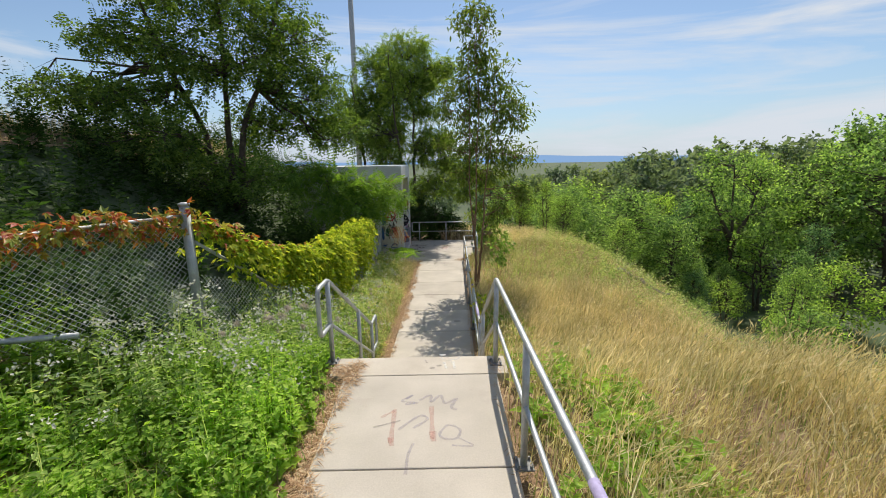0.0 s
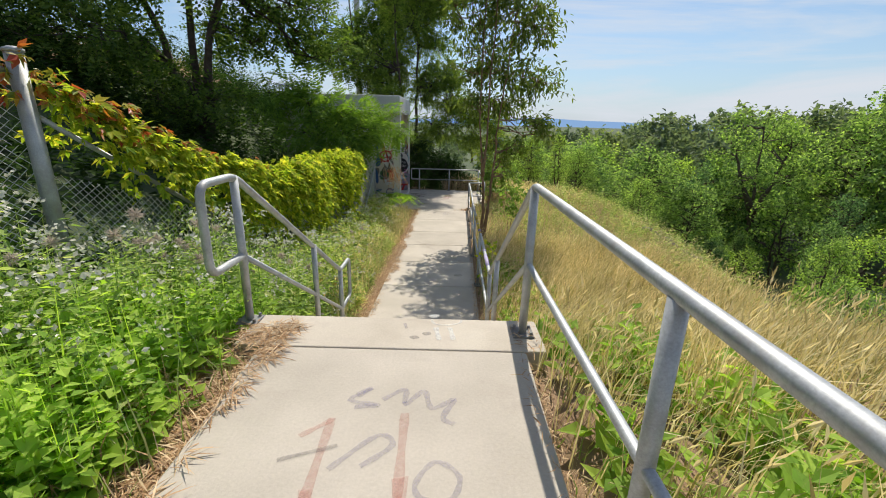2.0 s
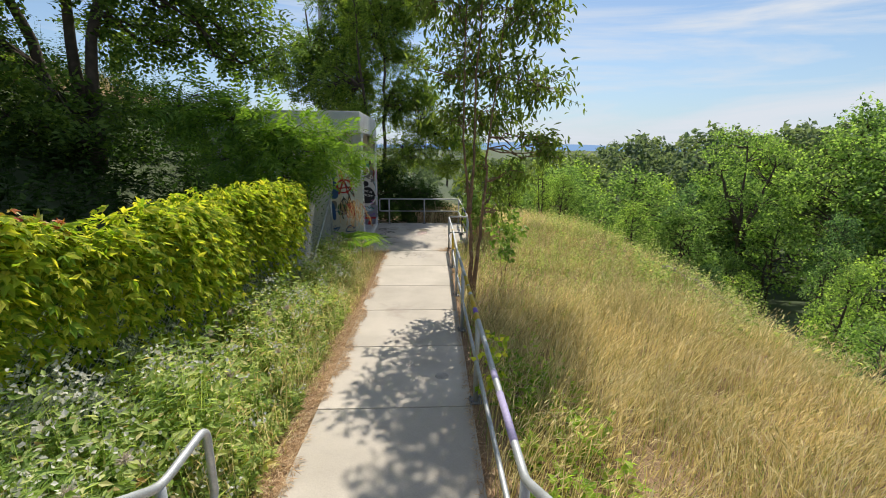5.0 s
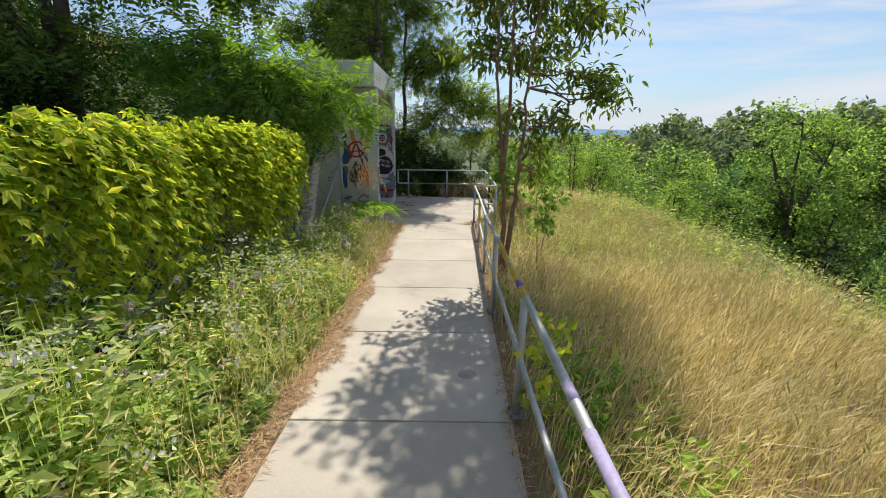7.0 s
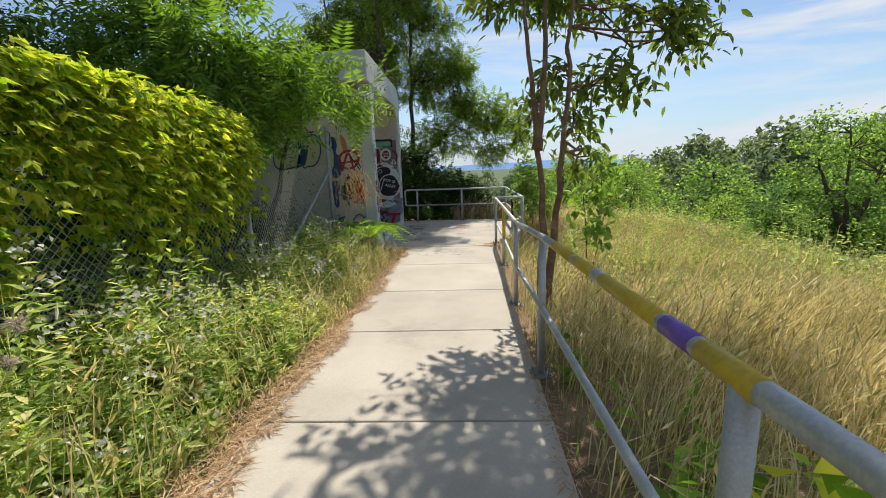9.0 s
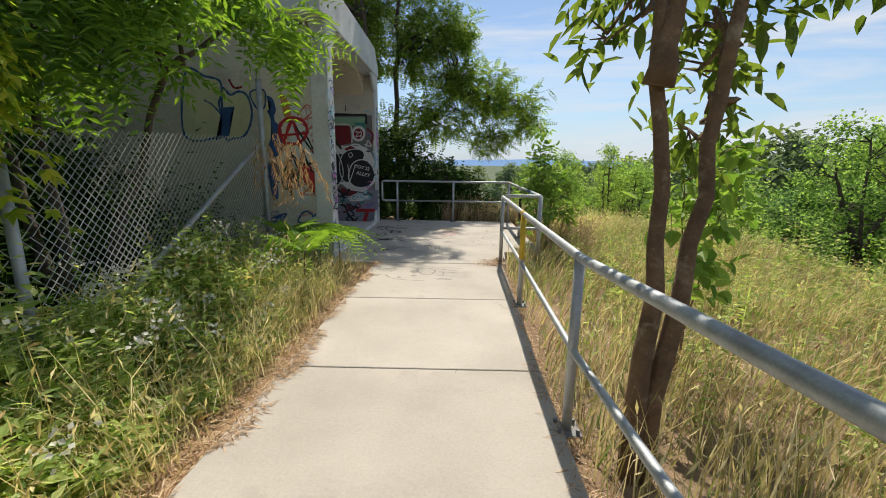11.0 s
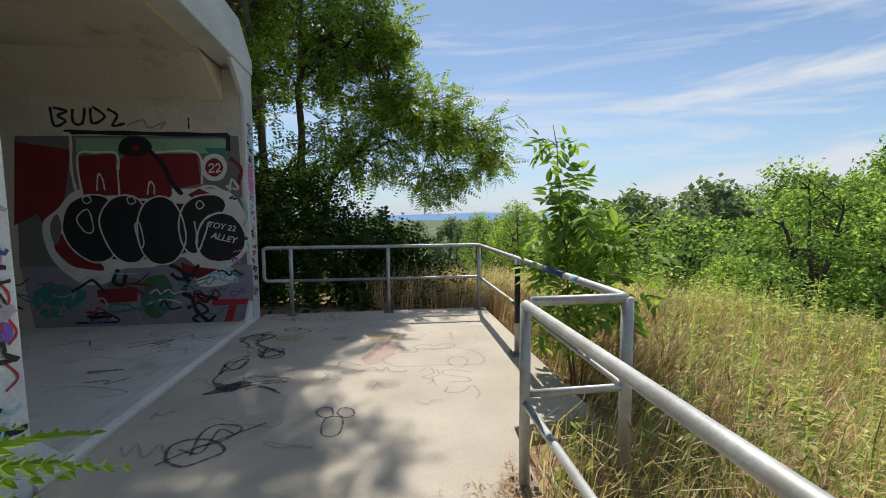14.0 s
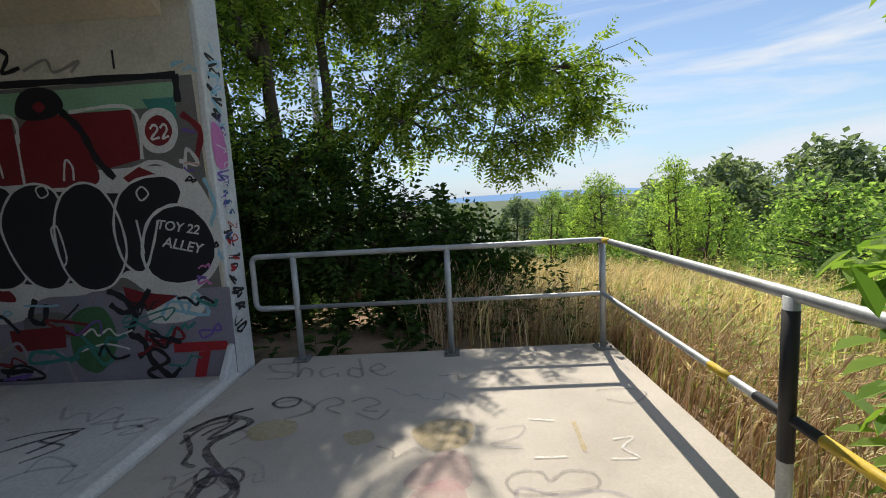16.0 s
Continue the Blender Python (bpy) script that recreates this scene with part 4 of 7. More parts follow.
tree("sumac", at, "bright green sumac with long feathered leaves over the fence", [rel(at, [(-2.7, 13.0, -1.5), (-2.65, 13.0, 0.3), (-2.4, 12.95, 1.2)]), rel(at, [(-2.8, 13.1, -1.5), (-3.2, 13.1, 0.4), (-3.5, 13.1, 1.6)]), rel(at, [(-2.6, 13.2, -1.5), (-2.2, 13.7, 0.4), (-1.8, 14.2, 0.95), (-1.45, 14.4, 1.0)])],
     rel(at, [(-2.45, 12.9, 1.35, 0.6, 0.42, 0.36), (-3.2, 13.0, 1.55, 0.7, 0.5, 0.4), (-2.0, 13.0, 1.05, 0.36, 0.34, 0.30), (-2.6, 12.75, 0.75, 0.45, 0.3, 0.3), (-4.2, 13.3, 1.7, 0.8, 0.6, 0.45), (-3.5, 12.9, 0.9, 0.6, 0.4, 0.4), (-1.32, 14.4, 0.95, 0.34, 0.26, 0.28), (-2.9, 12.9, 0.4, 0.4, 0.3, 0.25), (-1.95, 13.2, 0.85, 0.34, 0.30, 0.40), (-2.3, 13.1, 0.5, 0.3, 0.3, 0.3), (-1.75, 13.9, 1.25, 0.3, 0.3, 0.22)]),
     118, 4, "bigfrond", 0.54, "bark", "sumac", 0.045, 0.08, category="shrub")
at = on_ground(1.72, 17.0)
tree("ash_sapling", at, "young ash sapling with broad bright leaves swallowing the railing", [rel(at, [(1.72, 17.0, -1.9), (1.70, 17.1, -0.6), (1.66, 17.3, 0.42)]), rel(at, [(1.75, 16.9, -1.9), (1.55, 16.8, -0.9)]), rel(at, [(1.76, 17.0, -1.9), (1.92, 16.95, -0.5)])],
     rel(at, [(1.60, 16.9, -0.98, 0.20, 0.30, 0.36), (1.74, 17.1, -0.50, 0.32, 0.36, 0.28), (1.98, 17.0, -0.78, 0.36, 0.36, 0.36), (1.70, 17.2, -0.20, 0.18, 0.20, 0.12), (1.66, 17.3, 0.28, 0.07, 0.07, 0.08)]),
     330, 2, "ash", 0.25, "bark_brown", "ash", 0.014, 0.04, category="sapling")


at = on_ground(1.85, 12.95)
tree("ash_shrub", at, "broad-leaved shrub growing near the foot of the slender tree", [rel(at, [(1.85, 12.95, -1.8), (1.80, 12.9, -1.0), (1.72, 12.85, -0.4)]), rel(at, [(1.87, 12.95, -1.8), (2.05, 13.0, -0.8)])],
     rel(at, [(1.68, 12.75, -0.55, 0.24, 0.2, 0.26), (2.05, 13.0, -0.60, 0.28, 0.22, 0.28), (1.85, 12.85, -1.0, 0.24, 0.2, 0.24), (1.95, 12.8, -0.2, 0.2, 0.2, 0.18)]), 300, 4, "ovate", 0.12, "bark_brown", "ash", 0.012, 0.05, category="shrub")


def fern_clump(at, label, n, length, mat, tilt=0.95, droop=0.42):
    """A rosette of long feathered leaves on a short stem, each leaf a part."""
    ob = thing("sumac_shoot", at, label, "shoot")
    for k in range(n):
        a = k * math.tau / n + rng.uniform(-0.3, 0.3)
        d = unit(np.array([[math.cos(a), math.sin(a), tilt + rng.uniform(-0.15, 0.35)]]))
        side = unit(np.cross(d, np.array([[0, 0, 1.0]])))
        up = np.cross(side, d)
        L = length * rng.uniform(0.8, 1.15)
        p, dr, ln = [], [], []
        for i in range(13):
            f = (i + 1.2) / 13.5
            for s in (-1, 1):
                p.append(np.array([[0, 0, 0.5]]) + d * L * f - up * L * droop * f * f + side * s * 0.003)
                dr.append(unit(side * s + d * 0.35 - up * 0.25 + rng.normal(size=(1, 3)) * 0.08))
                ln.append(L * 0.25 * (1.0 - 0.55 * f * f) * (0.6 + 0.4 * min(1, f * 4)))
        ln = np.array(ln)
        V, F = leaf_pairs(np.concatenate(p), np.concatenate(dr), np.repeat(up, len(ln), 0), ln, ln * 0.44)
        j = np.arange(len(ln) // 2 - 1) * 12
        quads("frond", (V, np.concatenate([F, np.stack([j, j + 12, j + 18, j + 6], 1)])), M[mat], ob)
    segs = []
    limb(segs, (0, 0, -0.1), (0, 0, 0.52), 0.012, 0.006, 3)
    st = new("stem", limbs_mesh("stem", segs, M["bark_brown"]))
    st.parent = ob


for x, y, n, l in ((-1.24, 14.05, 6, 0.42), (-1.45, 13.75, 4, 0.28), (-1.22, 15.22, 12, 0.42), (-1.38, 15.0, 12, 0.46), (-1.55, 15.3, 10, 0.46), (-1.7, 14.8, 6, 0.4)):
    fern_clump(on_ground(x, y), "fresh green sumac shoot beside the path", n, l, "sumac", *((0.55, 1.0) if y > 14.9 else ()))

# brown withered leaves hanging from the fence end
strands = []
for _ in range(22):
    # limp stalks fanning down from the knot where the spray broke
    d = unit(np.array([rng.normal(0.10, 0.16), rng.normal(-0.05, 0.2), -1.0]))
    root = np.array([-1.56, 14.32, -0.10]) + rng.normal(size=3) * np.array([0.15, 0.10, 0.05])
    for f in np.arange(0.03, rng.uniform(0.25, 0.66), 0.04):
        strands.append(np.concatenate([root + d * f + np.array([0.16, -0.05, 0]) * math.sqrt(f) * rng.normal(1, 0.15), d]))
strands = np.repeat(np.array(strands), 3, 0)
D = unit(strands[:, 3:] + rng.normal(size=(len(strands), 3)) * 0.26)
q = leaf_quads(strands[:, :3], D, rand_dirs(len(strands)), rng.uniform(0.05, 0.11, len(strands)), rng.uniform(0.005, 0.014, len(strands)))
tagged(quads("withered_spray", q, M["deadleaf"], None, "brown withered leaf spray hanging on the fence end"), "", "dead branch", kind="stuff")

# ---- gully trees ----


def wood_tree(name, label, top, wide, leaf_size, n_lobes, twigs, per, mat, group):
    """A broad-leaved tree with a domed crown of lobes; base at the origin."""
    lobes = []
    for k in range(n_lobes):
        f = (k + 0.5) / n_lobes
        a = k * 2.4 + rng.uniform(-0.4, 0.4)
        z = top * (0.25 + 0.68 * f)
        rad = wide * (0.75 * math.sin(math.pi * (0.15 + 0.8 * f)))
        lobes.append((math.cos(a) * rad, math.sin(a) * rad, z, wide * rng.uniform(0.24, 0.38), wide * rng.uniform(0.24, 0.38), top * rng.uniform(0.05, 0.09)))
    stems = [[(0, 0, -0.6), (0.1 * wide, 0, top * 0.35), (0.0, 0.1, top * 0.65), (0, 0, top * 0.9)], [(0.1, 0, -0.6), (-0.2 * wide, 0.1 * wide, top * 0.4), (-0.35 * wide, 0.1, top * 0.7)]]
    return tree(name, (0, 0, 0), label, stems, lobes, twigs, per, "broad", leaf_size, "bark", mat, top * 0.02, 0.20, group=group, shell=0.8, near=False)


protos = [wood_tree("tree", "leafy green tree crowding the gully", 11, 3.4, 0.24, 30, 26, 8, "forest", "trees in the gully") for _ in range(3)]
protos += [wood_tree("tree", "leafy green tree crowding the gully", 11, 2.6, 0.23, 26, 32, 8, "forest", "trees in the gully")]
shrubs = [wood_tree("shrub", "bright green shrub at the edge of the gully", 4.2, 2.0, 0.15, 17, 46, 14, "shrub", "shrubs at the gully edge") for _ in range(2)]
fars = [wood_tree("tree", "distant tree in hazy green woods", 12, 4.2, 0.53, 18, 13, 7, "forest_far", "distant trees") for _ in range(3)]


def stand(proto, used, x, y, z, scale, turn, tall=1.0):
    m = Matrix.LocRotScale((x, y, z), Euler((0, 0, turn)), None)
    ob = proto if not used else copy_thing(proto, m)
    ob.matrix_basis = m @ Matrix.Diagonal((scale, scale, scale * tall, 1))
    return ob


TALL = (25.3, 35.8)
at = on_ground(*TALL)
H = 2.6 - at.z
rows = [(math.cos(k * 2.4) * 3.1 * (0.35 + 0.65 * math.sin(math.pi * (0.1 + 0.8 * k / 17))), math.sin(k * 2.4) * 2.6, H * (0.46 + 0.5 * k / 17), 1.25, 1.25, 0.75) for k in range(18)]
tree("tree", at, "tall tree with a dark bare trunk above the gully shrubs", [[(0, 0, -0.6), (0.2, 0, H * 0.3), (0.0, 0, H * 0.55), (-0.3, 0.2, H * 0.9)], [(0.15, 0, H * 0.38), (1.4, 0.2, H * 0.6), (2.2, 0.2, H * 0.8)], [(0.1, 0, H * 0.44), (-1.5, -0.2, H * 0.62), (-2.2, 0, H * 0.78)]],
     rows, 30, 10, "broad", 0.24, "bark", "forest", 0.26, 0.2, shell=0.8, near=False)


def before_tall(x, y):
    """True where a tree would stand in front of the tall one."""
    return any(abs(math.atan2(x - 0.1, y - ey) - math.atan2(TALL[0] - 0.1, TALL[1] - ey)) < radians(4.0) for ey in (0.0, 5.7)) and math.hypot(x, y) < 42


count = {}
wood_rng = random.Random(5)


def put(kinds, x, y, top, sink=0.0, wide=1.0):
    k = wood_rng.randrange(len(kinds))
    p = kinds[k]
    base_h = {"tree": 11.5, "shrub": 4.3}[p.name.split(".")[0]]
    z = float(ground_z(x, y)) - sink
    if before_tall(x, y):
        top = min(top, -6.6)
    s = max(0.4, (top - z) / base_h)
    stand(p, count.get(p.name, 0), x, y, z, min(s, 1.6) * wide, wood_rng.uniform(0, 6.28), s / (min(s, 1.6) * wide))
    count[p.name] = count.get(p.name, 0) + 1


# nearer slope of the gully: bright shrubs, then tall trees, then the hazy woods beyond
for k in range(30):
    y = 4 + k * 1.3 + wood_rng.uniform(-0.6, 0.6)
    x = 13.8 + 5.5 * (k % 3) + wood_rng.uniform(-1.2, 1.2) + 1.2 * float(soft(y, 9, 16))
    if k % 2:
        put(shrubs, x, y, -5.0 - 0.35 * (k % 3) + wood_rng.uniform(-0.8, 0.8) + 0.045 * y, 0.2, 1.0)
    else:
        put(protos, x + 2.5, y, -3.9 - 0.35 * (k % 3) + wood_rng.uniform(-0.8, 1.0) + 0.05 * y, 0.2, 0.85)
for k in range(30):
    a = radians(8 + k * 2.35 + wood_rng.uniform(-1, 1))
    dist = 30 + 9 * (k % 3) + wood_rng.uniform(-2.5, 2.5)
    deg = 8 + k * 2.35
    dist *= float(np.interp(deg, [30, 40], [1.0, 1.65]))
    x, y = math.sin(a) * dist + 2, math.cos(a) * dist + 3
    put(protos, x, y, float(np.interp(deg, [5, 20, 30, 36, 41, 46, 60, 80], [-3.0, -2.2, -0.4, 1.0, 2.8, 7.8, 9.0, 9.5])) + wood_rng.uniform(-0.9, 0.9) - (1.0 if k % 3 == 0 else 0))
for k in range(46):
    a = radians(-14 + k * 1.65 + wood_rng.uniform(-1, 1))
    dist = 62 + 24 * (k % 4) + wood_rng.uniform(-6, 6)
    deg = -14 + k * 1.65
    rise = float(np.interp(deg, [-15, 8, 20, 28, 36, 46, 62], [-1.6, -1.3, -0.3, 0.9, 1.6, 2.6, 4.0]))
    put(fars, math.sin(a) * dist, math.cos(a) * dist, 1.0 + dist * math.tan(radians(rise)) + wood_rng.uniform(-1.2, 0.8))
for x, y, top, w in ((7.6, 30, 0.3, 0.8), (9.5, 33, -0.5, 0.9), (5.0, 36, -1.5, 1.0), (12.0, 27, -2.2, 1.0), (32.0, 43.0, 3.6, 1.0), (11.0, 37, 0.2, 1.3), (15.0, 33, 0.4, 1.3), (19.5, 31, 0.9, 1.2), (14.0, 43, 0.8, 1.3), (8.5, 43, -0.3, 1.3)):
    put(protos, x, y, top, 0.0, w)

# ridge beyond the lake plain, distance haze put into its glowing pale blue colour
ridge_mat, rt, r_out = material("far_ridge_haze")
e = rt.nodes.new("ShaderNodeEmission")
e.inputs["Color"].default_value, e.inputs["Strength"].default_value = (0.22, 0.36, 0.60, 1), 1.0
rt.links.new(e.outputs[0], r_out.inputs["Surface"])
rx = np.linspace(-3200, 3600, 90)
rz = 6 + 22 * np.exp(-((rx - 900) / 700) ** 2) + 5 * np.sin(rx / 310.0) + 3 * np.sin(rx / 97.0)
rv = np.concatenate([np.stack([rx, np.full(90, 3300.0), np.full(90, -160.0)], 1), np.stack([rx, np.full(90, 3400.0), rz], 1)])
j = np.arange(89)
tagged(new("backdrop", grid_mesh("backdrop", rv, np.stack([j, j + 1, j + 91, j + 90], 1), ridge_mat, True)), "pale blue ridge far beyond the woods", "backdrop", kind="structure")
bm = bmesh.new()
tube_path(bm, [(0, 0, -1), (0, 0, 15), (0, 0, 32)], [0.30, 0.26, 0.22], 12)
pole = part("utility_pole", bm, M["pipe"], None, "tall grey steel pole standing behind the trees", True)
pole.location = (-8.4, 45, float(ground_z(-8.4, 45)))
tagged(pole, "", "pole")


def log(name, a, b, r, label, mat="deadwood", wob=0.15, n=7):
    """A fallen trunk or dead branch lying between two places."""
    pts = limb([], a, b, 0, 0, n, wob)
    bm = bmesh.new()
    tube_path(bm, pts, [r * (1 - 0.55 * k / n) for k in range(len(pts))], 8)
    return tagged(part(name, bm, M[mat], None, label, True), "", "dead wood")


def brink(x, y, up):
    return (x, y, float(ground_z(x, y)) + up)


log("fallen_log", brink(6.4, 14.6, 0.25), brink(7.6, 13.2, 0.5), 0.07, "pale fallen log lying at the brink of the gully")
for x, y, dx, dy, h in ((5.6, 8.6, 0.7, -0.5, 0.55), (5.9, 9.2, 0.9, 0.1, 0.45), (5.5, 7.8, 0.5, -0.8, 0.5), (6.1, 10.2, 0.8, -0.4, 0.4), (5.4, 6.6, 0.7, -0.5, 0.6)):
    log("dead_branch", brink(x, y, 0.05), brink(x + dx, y + dy, h), 0.022, "bare grey dead branch at the brink of the gully", wob=0.5)

# ---- vine on the fences ----
VINE_Y = [4.8, 5.6, 6.4, 7.4, 8.8, 10.5, 12.2, 12.9]
VINE_X = [-2.95, -2.75, -2.6, -2.45, -2.32, -2.28, -2.28, -2.25]
VINE_TOP = [1.50, 1.02, 0.72, 0.42, 0.43, 0.44, 0.36, 0.10]


def vnoise(x, y, size, seed):
    """Smooth random heights between 0 and 1 over the plan."""
    g = np.random.default_rng(seed).uniform(0, 1, (64, 64))
    u, v = np.asarray(x) / size + 1000, np.asarray(y) / size + 1000
    i, j = np.floor(u).astype(int), np.floor(v).astype(int)
    fu, fv = u - i, v - j
    fu, fv = fu * fu * (3 - 2 * fu), fv * fv * (3 - 2 * fv)

    def at(a, b):
        return g[a % 64, b % 64]
    return (at(i, j) * (1 - fu) + at(i + 1, j) * fu) * (1 - fv) + (at(i, j + 1) * (1 - fu) + at(i + 1, j + 1) * fu) * fv


def five_fingers(p, d, nrm, size):
    """Creeper leaves: five leaflets spread like fingers from one stalk."""
    out = []
    s = unit(np.cross(d, nrm))
    for a, k in ((-1.25, 0.6), (-0.62, 0.88), (0.0, 1.0), (0.62, 0.88), (1.25, 0.6)):
        dd = unit(d * math.cos(a) + s * math.sin(a) + rng.normal(size=p.shape) * 0.10)
        out.append(leaf_quads(p, dd, unit(nrm + rng.normal(size=p.shape) * 0.22), size * k, size * k * 0.44))
    return np.concatenate(out)


def vine(name, n, y0, y1, mat, label, hang=1.2, reach=0.30, size=0.10, lift=0.0, nodes=16):
    """Strands that climb over the fence top and hang down its sides to uneven lengths."""
    y = rng.uniform(y0, y1, n)
    side = np.where(rng.uniform(size=n) < 0.78, 1.0, -0.8)
    lump = vnoise(y, side * 9, 0.55, 21) - 0.5
    length = hang * np.clip(0.30 + 0.75 * vnoise(y, side * 5, 0.38, 22) + 0.22 * rng.normal(size=n), 0.12, 1.3)
    top = np.interp(y, VINE_Y, VINE_TOP) + lift + 0.16 * lump + 0.05 * rng.normal(size=n)
    far = reach * (0.55 + 0.9 * vnoise(y, side * 3, 0.45, 23) + 0.25 * rng.normal(size=n))
    P, D, N = [], [], []
    for k in range(nodes):
        f = (k + rng.uniform(0, 1, n)) / nodes
        way = f * (length + far)
        out = far * (1 - np.exp(-way / 0.16))
        drop = np.clip(way - far * 0.75, 0, None) - 0.05 * np.sin(np.clip(way / 0.25, 0, 1) * math.pi)
        x = np.interp(y, VINE_Y, VINE_X) + side * out + rng.normal(size=n) * 0.035
        yy = y + rng.normal(size=n) * 0.05 + 0.10 * f * np.sin(y * 40)
        z = top - drop + rng.normal(size=n) * 0.02
        keep = (rng.uniform(size=n) < 1.0 - 0.6 * f) & (z > ground_z(x, yy) + 0.12)
        P.append(np.stack([x, yy, z], 1)[keep])
        d = np.stack([side * 0.7, np.full(n, -0.12), -0.25 - 0.55 * f], 1) + rng.normal(size=(n, 3)) * 0.38
        D.append(unit(d)[keep])
        N.append(unit(np.stack([side * (0.35 + 0.35 * f), np.full(n, 0.18), np.full(n, 0.9)], 1) + rng.normal(size=(n, 3)) * 0.30)[keep])
    P, D, N = np.concatenate(P), np.concatenate(D), np.concatenate(N)
    q = five_fingers(P, D, N, size * rng.uniform(0.65, 1.25, len(P)))
    return tagged(quads(name, q, M[mat], None, label), "", "vine", kind="stuff")


vine("vine", 800, 6.5, 12.35, "vine", "thick yellow-green creeper draped over the fence", 1.2, 0.27, 0.095)
vine("vine", 120, 4.9, 6.8, "vine", "yellow-green creeper thinning along the sagging fence", 0.5, 0.2, 0.10, nodes=10)
vine("vine", 60, 4.9, 7.4, "vine_red", "creeper turning orange along the fence top", 0.16, 0.16, 0.10, 0.06, 6)
n = 900
f = rng.uniform(0, 1, n)
p = np.stack([E0[0] + (E1[0] - E0[0]) * f, E0[1] + (E1[1] - E0[1]) * f, 1.52 + 0.10 * (vnoise(f * 5, f * 0, 0.3, 31) - 0.5) - 0.26 * rng.uniform(0, 1, n) ** 2.2 + 0.12 * rng.uniform(0, 1, n)], 1) + rng.normal(size=(n, 3)) * np.array([0.08, 0.08, 0.04])
q = five_fingers(p, unit(np.array([0.3, -0.3, -0.5]) + rng.normal(size=(n, 3)) * 0.5), unit(np.array([0.2, 0.1, 0.9]) + rng.normal(size=(n, 3)) * 0.4), 0.10 * rng.uniform(0.6, 1.2, n))
tagged(quads("vine", q, M["vine_red"], None, "red and orange creeper along the fence top"), "", "vine", kind="stuff")

# ---- grasses ----


def clear_of_path(x, y, gap=0.0):
    l = np.interp(y, [-4, 3.7, 3.75, 6.0, 6.4, 12.0, 15.5, 15.6, 19.6], [-0.93, -0.93, -1.13, -1.13, -0.92, -0.90, -0.80, -1.4, -1.4])
    r = np.interp(y, [-4, 3.7, 3.75, 6.0, 6.4, 15.5, 16.3, 16.35, 19.6], [0.50, 0.53, 0.68, 0.68, 0.56, 0.90, 1.05, 1.62, 1.62])
    on = (x > l - gap) & (x < r + gap) & (y < 19.65 + gap)
    room = (x < -1.3) & (x > -5.3) & (y > 15.5) & (y < 19.7)
    return ~(on | room)


def off_hollow(x, y):
    """False in the bare, shaded hollow at the foot of the fence."""
    return ~((x < -1.85 + 0.12 * np.sin(y * 5)) & (x > -3.2) & (y > 7.0) & (y < 9.0))


def meadow(name, n, x0, x1, y0, y1, h0, h1, width, bend, wind, mat, label, heads=0.0, gap=0.03, tuft=0.0):
    x, y = rng.uniform(x0, x1, n), rng.uniform(y0, y1, n)
    if tuft:
        k = n // 9
        cx, cy = rng.uniform(x0, x1, k), rng.uniform(y0, y1, k)
        i = rng.integers(0, k, n)
        x, y = cx[i] + rng.normal(size=n) * tuft, cy[i] + rng.normal(size=n) * tuft
    x, y = x + rng.normal(size=n) * 0.3 * (x1 - x0 > 2.5), y + rng.normal(size=n) * 0.35
    ok = clear_of_path(x, y, gap) & off_hollow(x, y)
    if x1 - x0 > 2.5:
        ok &= rng.uniform(size=n) < 0.12 + 1.6 * vnoise(x, y, 0.42, 41)
    x, y = x[ok], y[ok]
    n = len(x)
    p = np.stack([x, y, ground_z(x, y) - 0.03], 1)
    swirl = 4.4 * (vnoise(x, y, 0.9, 42) - 0.5) + 2.0 * (vnoise(x, y, 0.3, 43) - 0.5)
    lean = np.stack([wind[0] + np.cos(swirl) * 0.4, wind[1] + np.sin(swirl) * 0.7, np.zeros(n)], 1) + rng.normal(size=(n, 3)) * np.array([0.7, 0.7, 0.05])
    patch = 0.46 + 0.66 * vnoise(x, y, 0.5, 44) + 0.34 * vnoise(x, y, 1.6, 45)
    h = rng.uniform(h0, h1, n) * patch
    b = np.clip(rng.normal(bend, 0.34, n), 0, 1.2)
    lean *= np.minimum(1, 1.0 / np.maximum(np.linalg.norm(lean, axis=1, keepdims=True), 1e-6))
    tip = p + lean * (h * (0.3 + 0.6 * b) + 0.1)[:, None]
    over = ~clear_of_path(tip[:, 0], tip[:, 1])
    lean[over] *= -0.6
    v, f = blade_quads(p, h, width * rng.uniform(0.6, 1.3, n), lean, b)
    if heads:
        k = int(n * heads)
        tip = v.reshape(-1, 6, 3)[:k, 4]
        d = unit(lean[:k] * 0.5 + np.array([0, 0, 0.6]))
        hv = leaf_quads(tip, d, rand_dirs(k), 0.085, 0.013)
        f = np.concatenate([f, np.arange(len(hv)).reshape(-1, 4) + len(v)])
        v = np.concatenate([v, hv])
    return tagged(new(name, grid_mesh(name, v, f, M[mat])), label, "grass", kind="stuff")


meadow("dry_grass", 54000, 0.7, 7.0, -0.5, 12, 0.24, 0.72, 0.0072, 0.48, (0.3, -0.15), "grass", "tall dry golden grass on the slope", 0.5)
meadow("dry_grass", 20000, 0.8, 9.5, 12, 21, 0.18, 0.46, 0.008, 0.8, (0.4, -0.3), "grass", "tall dry golden grass beside the platform", 0.4)
meadow("dry_grass", 11000, 0.2, 7.0, 19.65, 30, 0.3, 0.7, 0.011, 0.5, (0.3, -0.2), "grass", "dry grass beyond the platform", 0.4)
meadow("dry_grass", 2600, 1.64, 2.7, 16.4, 21, 0.25, 0.6, 0.007, 0.5, (0.3, -0.2), "straw", "rust-brown dry grass along the platform edge", 0.4)
